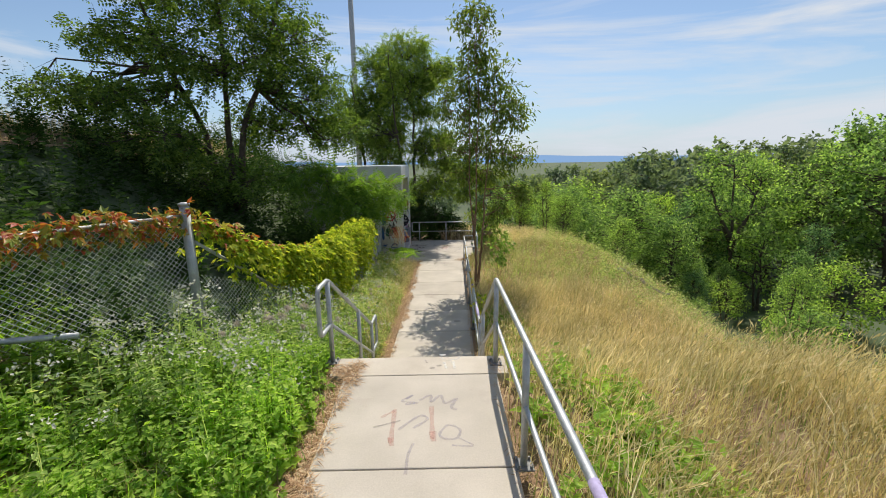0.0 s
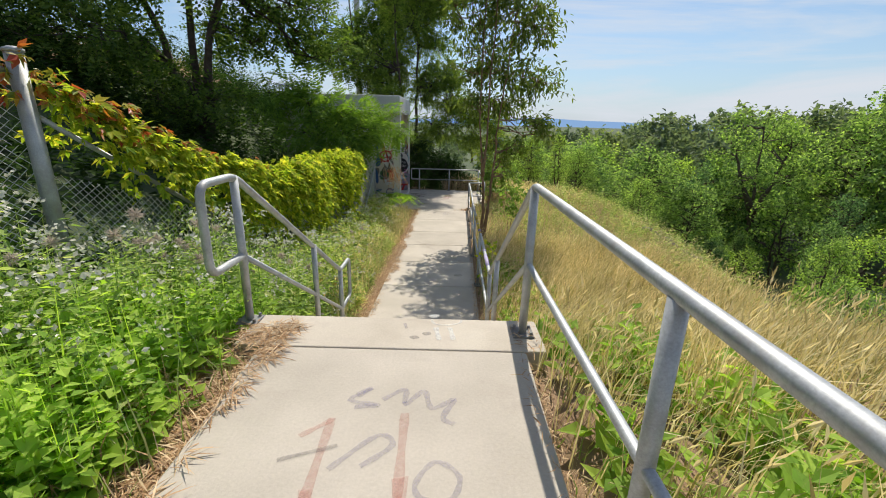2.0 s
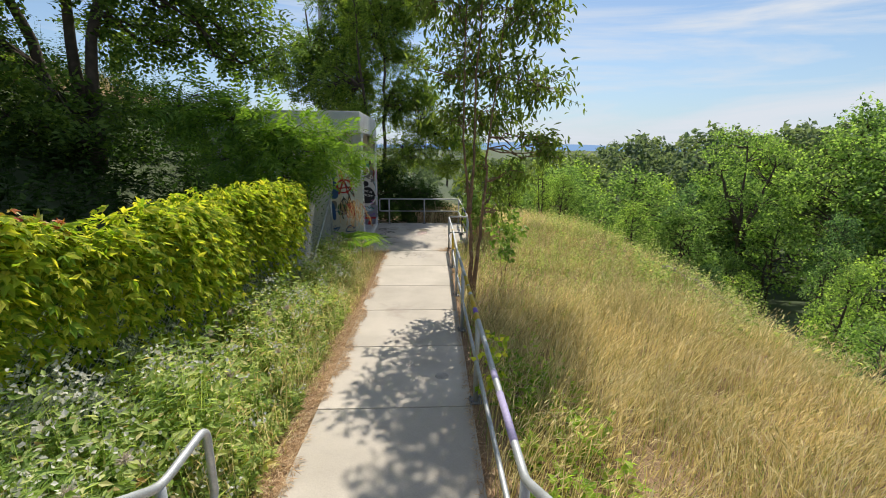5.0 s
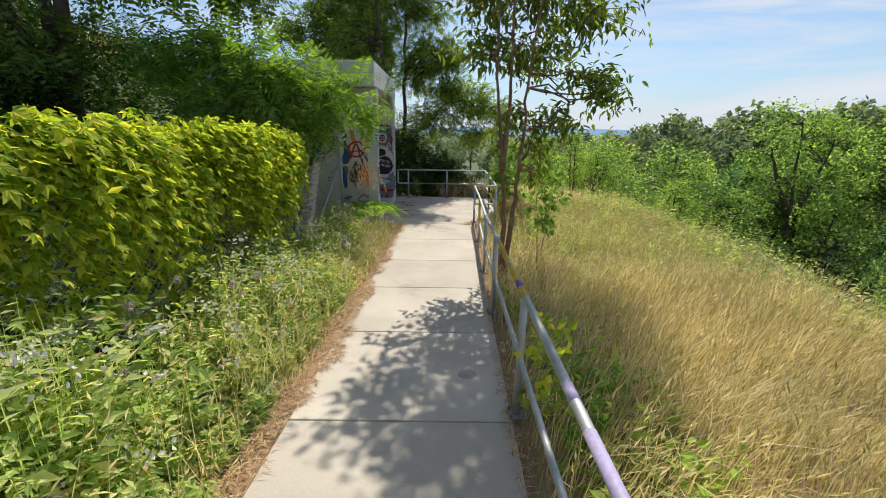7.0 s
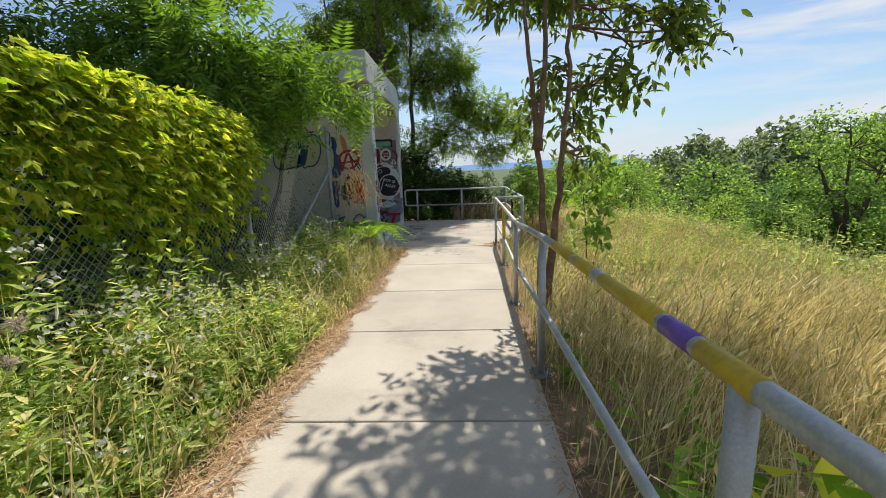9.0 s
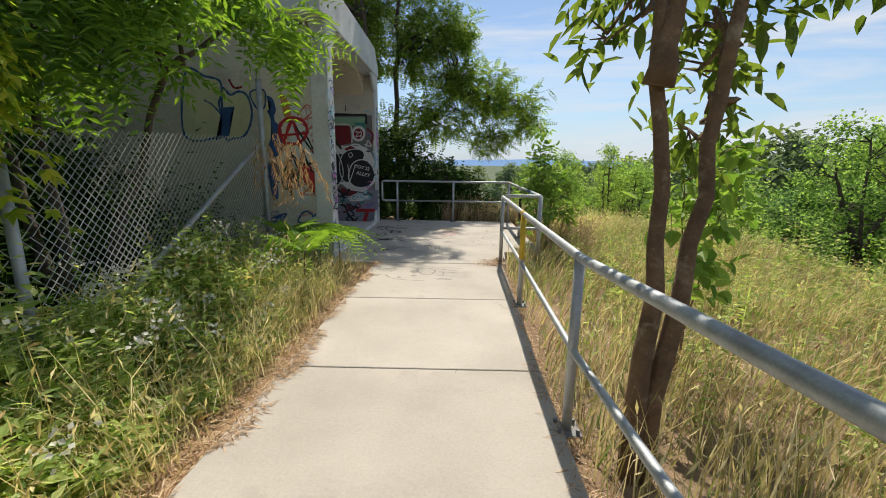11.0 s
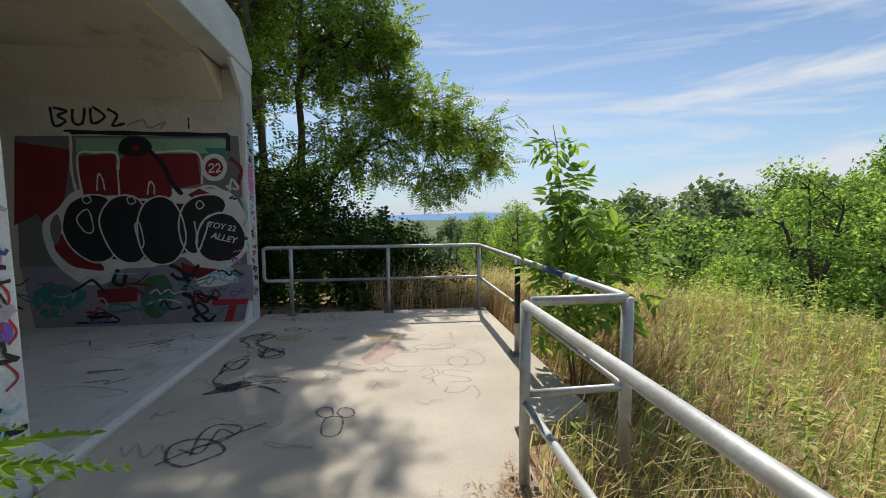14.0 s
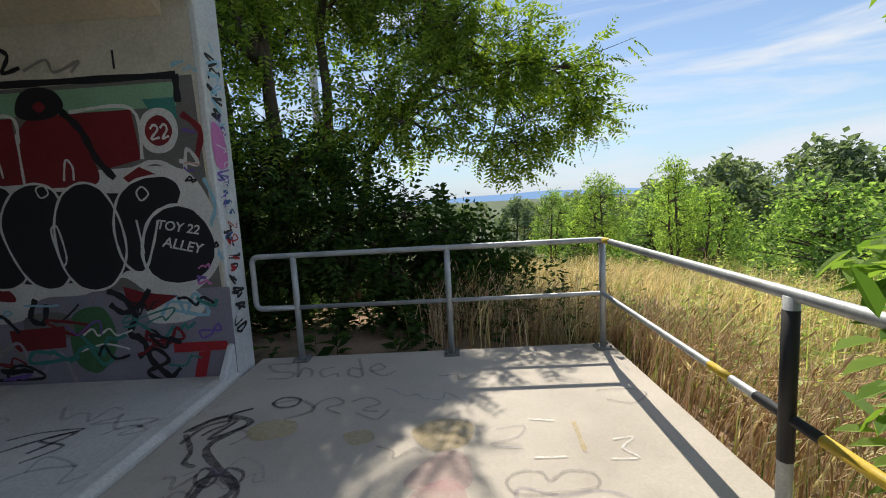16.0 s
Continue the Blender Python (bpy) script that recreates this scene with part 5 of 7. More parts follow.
meadow("dry_grass", 1500, 0.0, 2.4, 19.66, 21.2, 0.3, 0.65, 0.008, 0.45, (0.1, -0.3), "straw", "rust-brown dry grass behind the end railing", 0.4)
meadow("green_grass", 17000, 0.65, 7.0, -0.5, 16, 0.15, 0.42, 0.008, 0.5, (0.3, -0.1), "grass_green", "green blades among the dry grass", tuft=0.07)
meadow("dry_grass", 9000, 0.9, 9.5, 12, 21, 0.2, 0.5, 0.008, 0.9, (0.3, -0.3), "straw", "matted brown grass beside the platform", 0.3)
meadow("green_grass", 11000, 1.2, 9.0, 12.5, 22, 0.2, 0.5, 0.009, 0.5, (0.3, -0.1), "grass_green", "greener grass and weeds on the level ground", tuft=0.1)
meadow("green_grass", 9000, -5.2, -0.95, -0.8, 4.6, 0.12, 0.45, 0.008, 0.65, (0.5, -0.3), "grass_green", "long green grass beside the upper slabs", tuft=0.10)
meadow("green_grass", 3000, -2.3, -0.95, 4.5, 15.5, 0.15, 0.5, 0.007, 0.5, (0.5, -0.1), "grass_green", "yellow-green grass tufts along the path", gap=0.2, tuft=0.07)
meadow("dry_grass", 5500, -1.5, -0.88, 6.0, 15.6, 0.10, 0.30, 0.005, 0.8, (0.3, -0.1), "grass", "dry grass fringe along the path", 0.2, gap=0.10)
meadow("dry_grass", 4200, -2.3, -0.95, 11.3, 14.7, 0.22, 0.58, 0.006, 0.8, (0.4, -0.2), "grass", "matted straw-coloured grass below the fence end", 0.2, gap=0.08)
meadow("dry_grass", 1700, -2.3, -1.1, 6.2, 13.8, 0.35, 0.85, 0.006, 0.35, (-0.1, -0.2), "grass", "tall dry stems among the weeds", 0.6, gap=0.1)
meadow("dry_grass", 3500, -2.6, -0.95, -0.5, 4.2, 0.10, 0.3, 0.006, 0.9, (0.7, -0.2), "straw", "flattened brown grass along the slabs", gap=0.0)
meadow("dry_grass", 6000, -12.0, -9.2, 2, 20, 0.3, 0.6, 0.012, 0.4, (0.3, 0.0), "grass", "dry grass on the crest of the bank", 0.3)


def litter(name, n, xs, ys, mat, label, size=0.09):
    """Flat straw and leaf scraps lying on the ground and the slab edges."""
    x, y = xs(n), ys(n)
    z = np.where(clear_of_path(x, y), np.maximum(ground_z(x, y), floor_z(y) - 0.05), floor_z(y)) + 0.008 + rng.uniform(0, 0.02, n)
    a = rng.uniform(0, math.tau, n)
    d = unit(np.stack([np.cos(a), np.sin(a), rng.normal(size=n) * 0.12], 1))
    nrm = unit(np.array([0, 0, 1.0]) + rng.normal(size=(n, 3)) * 0.25)
    s = size * rng.uniform(0.4, 1.5, n)
    return tagged(quads(name, leaf_quads(np.stack([x, y, z], 1), d, nrm, s, 0.003 + 0.028 * s), M[mat], None, label), "", "straw", kind="stuff")


def strip(lo_of_y, w, y0, y1):
    def ys(n):
        ys.v = rng.uniform(y0, y1, n)
        return ys.v

    def xs(n):
        ys(n)
        return lo_of_y(ys.v) + np.abs(rng.normal(size=n)) * w
    return xs, lambda n: ys.v


xs, ys = strip(lambda y: np.interp(y, [6, 12, 15.5], [-0.89, -0.82, -0.76]) + 0.12 * (vnoise(y, y * 0, 0.35, 51) - 0.5) + 0.10 * (vnoise(y, y * 0, 0.09, 52) - 0.5), -0.22, 6.1, 15.5)
litter("straw_litter", 22000, xs, ys, "straw", "brown straw and leaf litter along the path edge", 0.075)
xs, ys = strip(lambda y: -0.83 + 0.26 * (vnoise(y, y * 0, 0.5, 53) - 0.5) + 0.10 * (vnoise(y, y * 0, 0.1, 54) - 0.5), -0.24, -0.5, 4.0)
litter("straw_litter", 12000, xs, ys, "straw", "brown straw lying along the upper slabs", 0.095)
xs, ys = strip(lambda y: np.interp(y, [6, 15.5], [0.50, 0.84]), 0.09, 6.1, 15.9)
litter("straw_litter", 4000, xs, ys, "straw", "brown leaf litter under the railing", 0.06)
xs, ys = strip(lambda y: 0.5 + 0 * y, 0.10, -0.5, 4.1)
litter("straw_litter", 1500, xs, ys, "straw", "dry scraps under the upper railing", 0.06)

xs, ys = strip(lambda y: 0.86 + 0.3 * (vnoise(y, y * 0, 0.15, 55) - 0.5), -0.16, 15.35, 15.75)
litter("straw_litter", 700, xs, ys, "straw", "straw blown into the corner by the railing end", 0.06)

# ---- weeds ----


def weeds(name, n, x0, x1, y0, y1, h0, h1, leaves, leaf, mat, label, gap=0.08, taper=True, flowers=0.0, narrow=0.35, hollow=False, side=0):
    x, y = rng.uniform(x0, x1, n), rng.uniform(y0, y1, n)
    x, y = x + rng.normal(size=n) * 0.25 * (x1 - x0 > 2.5), y + rng.normal(size=n) * 0.4
    ok = clear_of_path(x, y, gap) & (hollow | off_hollow(x, y)) & (rng.uniform(size=n) < 0.30 + 1.3 * vnoise(x, y, 0.40, 61))
    if side:
        # keep to one side of the upper fence
        ok &= side * (x - np.interp(y, [E1[1], E0[1], 5.4], [E1[0], E0[0], -2.9])) > 0.22
    x, y = x[ok], y[ok]
    n = len(x)
    near = np.clip((-x - 0.95) / 0.8, 0.35, 1) if taper else 1.0
    h = rng.uniform(h0, h1, n) * near * (0.60 + 0.66 * vnoise(x, y, 0.45, 62)) * (np.interp(y, [10.8, 12.2], [1.0, 0.70]) if taper else 1.0)
    base = np.stack([x, y, ground_z(x, y)], 1)
    lean = rng.normal(size=(n, 3)) * np.array([0.18, 0.18, 0])
    out = []
    for k in range(leaves):
        f = (k + 0.6) / leaves
        p = base + (np.array([0, 0, 1.0]) + lean * f) * (h * f)[:, None]
        a = k * 2.4 + rng.uniform(0, 6.28, n)
        d = unit(np.stack([np.cos(a), np.sin(a), rng.normal(0.25, 0.3, n)], 1))
        s = leaf * (1.15 - 0.7 * f) * rng.uniform(0.7, 1.3, n)
        out.append(leaf_quads(p, d, unit(np.array([0, 0, 1.0]) + rng.normal(size=(n, 3)) * 0.3), s, s * narrow))
    sv, sf = blade_quads(base, h, 0.008, lean, np.zeros(n))
    q = np.concatenate(out)
    faces = np.concatenate([np.arange(len(q)).reshape(-1, 4), sf + len(q)])
    tagged(new(name, grid_mesh(name, np.concatenate([q, sv]), faces, M[mat])), label, "weeds", kind="stuff")
    if flowers:
        k = int(n * flowers)
        tip = base[:k] + (np.array([0, 0, 1.0]) + lean[:k]) * (h[:k] * 1.02)[:, None]
        m = 15
        c = np.repeat(tip, m, 0) + rng.normal(size=(k * m, 3)) * np.array([0.05, 0.05, 0.02])
        tagged(quads(name + "_flowers", leaf_quads(c, rand_dirs(k * m, 0.3), rand_dirs(k * m, 1.0), 0.032, 0.026), M["flower"], None, "small white flower heads on the weeds"), "", "flowers", kind="stuff")


weeds("ground_cover", 6200, -4.6, -0.95, -0.6, 4.6, 0.08, 0.34, 8, 0.095, "clover", "lush low green ground cover beside the slabs", 0.14, taper=False, narrow=0.75)
weeds("weeds", 1700, -5.2, -1.25, 3.0, 7.4, 0.4, 0.90, 24, 0.12, "weed_green", "white-flowered weeds round the fence and handrail", 0.25, flowers=0.3, side=1)
weeds("weeds", 650, -2.7, -1.3, 4.9, 7.2, 0.65, 1.2, 24, 0.12, "weed_green", "tall white-flowered weeds against the handrail", 0.22, False, flowers=0.18)
weeds("ground_cover", 520, -2.3, -1.15, 2.4, 4.5, 0.30, 0.60, 15, 0.085, "clover", "bushy green weeds round the handrail foot", 0.06, False, narrow=0.65)
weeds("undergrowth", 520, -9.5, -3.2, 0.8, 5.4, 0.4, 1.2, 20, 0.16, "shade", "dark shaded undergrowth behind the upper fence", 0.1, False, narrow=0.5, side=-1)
weeds("weeds", 1500, -2.5, -1.15, 6.3, 14.2, 0.5, 1.1, 24, 0.125, "weed", "tall leafy weeds between fence and path", 0.22, flowers=0.10)
weeds("weeds", 620, -2.35, -1.4, 6.3, 14.2, 0.7, 1.15, 26, 0.15, "weed", "tall pale-green weeds crowding the fence foot", 0.3, flowers=0.12)
weeds("weeds", 70, -1.95, -1.35, 6.75, 7.3, 0.9, 1.15, 28, 0.16, "weed", "tall broad-leaved weeds near the handrail end", 0.3, False, flowers=0.08, narrow=0.42)
weeds("weeds", 1500, -1.7, -1.0, 6.3, 14.4, 0.25, 0.65, 18, 0.10, "weed", "low weeds along the path", 0.22)
weeds("broadleaf_weeds", 240, 0.72, 1.9, -0.3, 4.6, 0.2, 0.45, 9, 0.16, "clover", "broad green leaves under the railing", 0.06, False, narrow=0.5)
weeds("broadleaf_weeds", 110, 0.9, 1.8, 6.5, 9.5, 0.25, 0.45, 9, 0.14, "clover", "broad green leaves in the dry grass", 0.1, False, narrow=0.5)
weeds("broadleaf_weeds", 1300, 1.6, 10, 11, 22, 0.25, 0.7, 16, 0.10, "weed", "scattered green weeds in the meadow", 0.1, False)
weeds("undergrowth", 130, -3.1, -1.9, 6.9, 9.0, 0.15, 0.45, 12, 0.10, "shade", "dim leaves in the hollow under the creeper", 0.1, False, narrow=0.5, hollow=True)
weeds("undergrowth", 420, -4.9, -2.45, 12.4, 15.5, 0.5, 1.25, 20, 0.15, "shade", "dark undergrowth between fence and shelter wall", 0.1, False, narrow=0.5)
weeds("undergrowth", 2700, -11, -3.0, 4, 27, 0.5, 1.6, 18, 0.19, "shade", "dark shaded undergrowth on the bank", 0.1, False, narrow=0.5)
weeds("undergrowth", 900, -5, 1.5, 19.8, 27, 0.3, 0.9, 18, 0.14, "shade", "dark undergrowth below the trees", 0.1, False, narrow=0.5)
weeds("edge_weeds", 900, 5.0, 10.5, 3, 26, 0.3, 1.0, 18, 0.15, "weed", "weeds at the brink of the gully", 0.1, False, narrow=0.45)

# downy thistle heads
n = 46
y = rng.uniform(3.4, 9.5, n)
x = rng.uniform(-2.3, -1.35, n)
c = np.stack([x, y, ground_z(x, y) + rng.uniform(0.55, 0.95, n)], 1)
m = 60
p = np.repeat(c, m, 0) + rng.normal(size=(n * m, 3)) * 0.006
tagged(quads("thistle_down", leaf_quads(p, rand_dirs(n * m, 0.3), rand_dirs(n * m), 0.045, 0.007), M["fluff"], None, "pale downy seed heads above the weeds"), "", "seed heads", kind="stuff")

# yellowed creeper climbing a rail post
n = 70
p = np.stack([rng.normal(0.78, 0.06, n), rng.normal(8.05, 0.10, n), rng.uniform(-1.25, -0.55, n)], 1)
tagged(quads("vine", leaf_quads(p, rand_dirs(n, -0.4), rand_dirs(n, 0.3), 0.075, 0.05), M["vine"], None, "yellow leaves climbing beside a railing post"), "", "vine", kind="stuff")

# ---- sprayed tags: thin coats of paint on walls and floors ----


def smooth_line(pts, closed, n=6):
    P = [np.array(p, float) for p in pts]
    k = len(P)
    out = []
    for i in range(k if closed else k - 1):
        p0 = P[i - 1] if (closed or i) else P[i]
        p1, p2 = P[i], P[(i + 1) % k]
        p3 = P[(i + 2) % k] if (closed or i + 2 < k) else p2
        for j in range(n):
            t = j / n
            out.append(0.5 * (2 * p1 + (p2 - p0) * t + (2 * p0 - 5 * p1 + 4 * p2 - p3) * t * t + (3 * p1 - p0 - 3 * p2 + p3) * t ** 3))
    if not closed:
        out.append(P[-1])
    return out


FACES = {"far": (shelter, lambda u, v, h: (u, YF0 - h, v)), "near": (shelter, lambda u, v, h: (u, YN0 - h, v)), "pier": (shelter, lambda u, v, h: (XF + 0.012 + h, u, v)), "fpier": (shelter, lambda u, v, h: (XF + 0.012 + h, u, v)),
         "plat": (platform, lambda u, v, h: (u, v, PZ + h)), "low": (walkway, lambda u, v, h: (u, v, float(floor_z(v)) + h)), "top": (walkway, lambda u, v, h: (u, v, h)), "room": (shelter, lambda u, v, h: (u, v, FZ + h))}


coats = {}


def spray(face, kind, mat, width, pts, layer):
    """One sprayed shape on a face: an open stroke, a closed line, a straight-edged fill or a rounded blob."""
    owner, put_at = FACES[face]
    coats[face] = coats.get(face, 0) + 1
    lift = 0.0015 + 0.0003 * layer + 0.00008 * coats[face]
    if face in ("plat", "low", "top", "room"):
        mat = "w_" + {"white": "chalk"}.get(mat, mat)
    bm = bmesh.new()
    if kind in ("fill", "blob"):
        ring = smooth_line(pts, True) if kind == "blob" else pts
        f = bm.faces.new([bm.verts.new(put_at(p[0], p[1], lift)) for p in ring])
        bmesh.ops.triangulate(bm, faces=[f])
    else:
        line = smooth_line(pts, kind == "line")
        if kind == "line":
            line.append(line[0])
        prev = None
        for k, p in enumerate(line):
            a, b = line[max(0, k - 1)], line[min(len(line) - 1, k + 1)]
            d = unit(np.array(b) - np.array(a))
            w = width * 0.5 * (0.85 + 0.15 * math.sin(k * 1.7))
            s = np.array([-d[1], d[0]]) * w
            h = lift + 0.00001 * k
            row = (bm.verts.new(put_at(p[0] + s[0], p[1] + s[1], h)), bm.verts.new(put_at(p[0] - s[0], p[1] - s[1], h)))
            if prev:
                bm.faces.new((prev[0], prev[1], row[1], row[0]))
            prev = row
    return sub("graffiti", bm, M[mat], owner, "sprayed " + mat.replace("w_", "").replace("_", " ") + " paint")


def lettering(text, x, z, size, mat, tilt=0.0):
    cu = bpy.data.curves.new("lettering", "FONT")
    cu.body, cu.size, cu.offset, cu.shear = text, size, 0.002, 0.18
    ob = new("lettering", cu)
    cu.materials.append(M[mat])
    ob.parent = shelter
    ob.matrix_parent_inverse = Matrix.Translation(-shelter.location)
    ob.matrix_basis = pose(x, YF0 - 0.014, z, 90, 0, 0) @ pose(0, 0, 0, 0, 0, tilt)
    tagged(ob, "white sprayed lettering on black")


lettering("TOY 22", -1.89, -0.44, 0.098, "white", -11)
lettering("ALLEY", -1.86, -0.575, 0.108, "white", -14)
spray("far", "fill", "purple", 0, [(-3.945, -0.857), (-1.394, -0.911), (-1.403, -1.647), (-3.83, -1.651)], 0)
spray("far", "fill", "grey", 0, [(-3.891, 0.603), (-1.492, 0.644), (-1.453, -0.91), (-3.948, -0.889)], 0)
spray("far", "fill", "crimson", 0, [(-3.895, 0.541), (-3.329, 0.455), (-3.425, -0.087), (-3.573, -0.538), (-3.729, -0.279), (-3.968, -0.405)], 1)
spray("far", "fill", "mint", 0, [(-3.262, 0.589), (-1.633, 0.603), (-1.628, 0.431), (-3.273, 0.424)], 2)
spray("far", "fill", "teal", 0, [(-1.878, 0.494), (-1.638, 0.497), (-1.632, 0.345), (-1.808, 0.376)], 2)
spray("far", "stroke", "black", 0.058, [(-3.385, 0.656), (-2.546, 0.652), (-1.606, 0.649)], 3)
spray("far", "stroke", "black", 0.058, [(-1.612, 0.656), (-1.614, 0.458)], 3)
spray("far", "stroke", "white", 0.035, [(-3.386, 0.637), (-3.319, 0.6), (-3.332, 0.233), (-3.293, -0.055)], 3)
spray("far", "blob", "white", 0, [(-3.68, -0.408), (-3.604, -0.798), (-3.316, -1.089), (-3.026, -1.09), (-2.858, -0.933), (-2.512, -0.914), (-2.206, -0.799), (-2.009, -0.925), (-1.702, -0.946), (-1.459, -0.744), (-1.409, -0.463), (-1.555, -0.089), (-1.774, 0.011), (-2.276, 0.011), (-2.885, 0.01), (-3.302, -0.01), (-3.504, -0.216)], 2)
spray("far", "blob", "crimson", 0, [(-3.571, -0.668), (-3.42, -0.868), (-3.245, -0.925), (-3.065, -0.942), (-3.119, -0.841), (-3.351, -0.738), (-3.489, -0.507)], 3)
spray("far", "blob", "grey", 0, [(-3.599, -0.408), (-3.52, -0.28), (-3.482, -0.41), (-3.519, -0.604), (-3.578, -0.603)], 3)
spray("far", "fill", "crimson", 0, [(-3.252, 0.386), (-2.86, 0.416), (-2.854, -0.062), (-3.248, -0.075)], 4)
spray("far", "stroke", "white", 0.03, [(-3.236, -0.075), (-3.258, 0.386), (-3.061, 0.427), (-2.848, 0.416), (-2.835, 0.236)], 5)
spray("far", "blob", "crimson", 0, [(-2.872, -0.062), (-2.831, 0.301), (-2.642, 0.445), (-2.44, 0.382), (-2.329, 0.175), (-2.28, -0.075), (-2.589, -0.101)], 4)
spray("far", "stroke", "white", 0.024, [(-2.843, 0.301), (-2.842, -0.062)], 5)
spray("far", "fill", "crimson", 0, [(-2.438, 0.421), (-1.968, 0.427), (-1.936, 0.071), (-2.201, 0.017)], 4)
spray("far", "stroke", "white", 0.03, [(-2.425, 0.435), (-1.962, 0.434), (-1.929, 0.071)], 5)
spray("far", "blob", "black", 0, [(-2.823, 0.442), (-2.779, 0.571), (-2.656, 0.624), (-2.513, 0.588), (-2.458, 0.486), (-2.548, 0.407), (-2.718, 0.392)], 6)
spray("far", "blob", "crimson", 0, [(-2.688, 0.483), (-2.638, 0.522), (-2.592, 0.484), (-2.636, 0.445)], 7)
spray("far", "stroke", "black", 0.061, [(-2.485, 0.447), (-2.358, 0.305), (-2.271, 0.096), (-2.155, -0.055)], 6)
spray("far", "stroke", "white", 0.018, [(-3.078, -0.01), (-3.053, 0.183), (-3.01, 0.119), (-2.994, -0.01)], 6)
spray("far", "stroke", "white", 0.019, [(-2.538, -0.055), (-2.505, 0.095), (-2.459, 0.043), (-2.464, -0.055)], 6)
spray("far", "blob", "white", 0, [(-1.927, 0.256), (-1.883, 0.382), (-1.774, 0.429), (-1.668, 0.384), (-1.636, 0.259), (-1.692, 0.138), (-1.795, 0.105), (-1.888, 0.144)], 6)
spray("far", "blob", "crimson", 0, [(-1.883, 0.257), (-1.854, 0.336), (-1.776, 0.377), (-1.708, 0.338), (-1.68, 0.258), (-1.722, 0.185), (-1.793, 0.158), (-1.854, 0.191)], 7)
spray("far", "stroke", "white", 0.019, [(-1.844, 0.283), (-1.811, 0.31), (-1.787, 0.277), (-1.841, 0.211), (-1.777, 0.218)], 8)
spray("far", "stroke", "white", 0.019, [(-1.768, 0.284), (-1.735, 0.311), (-1.718, 0.271), (-1.758, 0.211), (-1.707, 0.225)], 8)
spray("far", "stroke", "white", 0.038, [(-2.139, -0.235), (-2.119, -0.089), (-1.995, 0.004), (-1.823, 0.045), (-1.65, -0.056), (-1.53, -0.258), (-1.472, -0.429)], 5)
spray("far", "stroke", "white", 0.032, [(-1.658, 0.045), (-1.518, 0.012), (-1.59, 0.125), (-1.624, -0.056)], 5)
spray("far", "fill", "crimson", 0, [(-2.092, -0.056), (-1.963, 0.018), (-1.815, -0.056), (-2.003, -0.142)], 5)
spray("far", "stroke", "crimson", 0.051, [(-1.599, 0.378), (-1.476, 0.246), (-1.53, 0.045)], 4)
spray("far", "blob", "black", 0, [(-3.397, -0.541), (-3.403, -0.281), (-3.192, -0.126), (-2.652, -0.127), (-2.098, -0.169), (-1.833, -0.156), (-1.79, -0.331), (-1.602, -0.427), (-1.581, -0.701), (-1.747, -0.801), (-2.127, -0.746), (-2.319, -0.81), (-3.056, -0.796)], 7)
spray("far", "blob", "black", 0, [(-3.47, -0.397), (-3.383, -0.165), (-3.188, -0.062), (-2.987, -0.088), (-2.914, -0.258), (-2.883, -0.547), (-2.959, -0.785), (-3.144, -0.847), (-3.317, -0.751), (-3.436, -0.592)], 8)
spray("far", "line", "white", 0.021, [(-3.47, -0.397), (-3.383, -0.165), (-3.188, -0.062), (-2.987, -0.088), (-2.914, -0.258), (-2.883, -0.547), (-2.959, -0.785), (-3.144, -0.847), (-3.317, -0.751), (-3.436, -0.592)], 9)
spray("far", "blob", "black", 0, [(-3.076, -0.361), (-2.954, -0.127), (-2.769, -0.062), (-2.616, -0.141), (-2.534, -0.419), (-2.547, -0.658), (-2.669, -0.844), (-2.853, -0.84), (-2.988, -0.678)], 10)
spray("far", "line", "white", 0.021, [(-3.076, -0.361), (-2.954, -0.127), (-2.769, -0.062), (-2.616, -0.141), (-2.534, -0.419), (-2.547, -0.658), (-2.669, -0.844), (-2.853, -0.84), (-2.988, -0.678)], 11)
spray("far", "blob", "black", 0, [(-2.668, -0.404), (-2.581, -0.167), (-2.416, -0.075), (-2.259, -0.142), (-2.158, -0.369), (-2.147, -0.638), (-2.284, -0.851), (-2.497, -0.874), (-2.637, -0.71)], 12)
spray("far", "line", "white", 0.021, [(-2.668, -0.404), (-2.581, -0.167), (-2.416, -0.075), (-2.259, -0.142), (-2.158, -0.369), (-2.147, -0.638), (-2.284, -0.851), (-2.497, -0.874), (-2.637, -0.71)], 13)
spray("far", "blob", "black", 0, [(-2.212, -0.435), (-2.149, -0.195), (-1.993, -0.076), (-1.765, -0.062), (-1.667, -0.17), (-1.738, -0.318), (-1.84, -0.317), (-1.928, -0.559), (-2.027, -0.761), (-2.162, -0.691)], 12)
spray("far", "line", "white", 0.022, [(-2.212, -0.435), (-2.149, -0.195), (-1.993, -0.076), (-1.765, -0.062), (-1.667, -0.17), (-1.738, -0.318), (-1.84, -0.317), (-1.928, -0.559), (-2.027, -0.761), (-2.162, -0.691)], 13)
spray("far", "blob", "black", 0, [(-2.018, -0.585), (-1.932, -0.37), (-1.762, -0.277), (-1.584, -0.319), (-1.463, -0.511), (-1.484, -0.716), (-1.633, -0.851), (-1.853, -0.86), (-1.989, -0.762)], 14)
spray("far", "line", "white", 0.028, [(-2.018, -0.585), (-1.932, -0.37), (-1.762, -0.277), (-1.584, -0.319), (-1.463, -0.511), (-1.484, -0.716), (-1.633, -0.851), (-1.853, -0.86), (-1.989, -0.762)], 15)
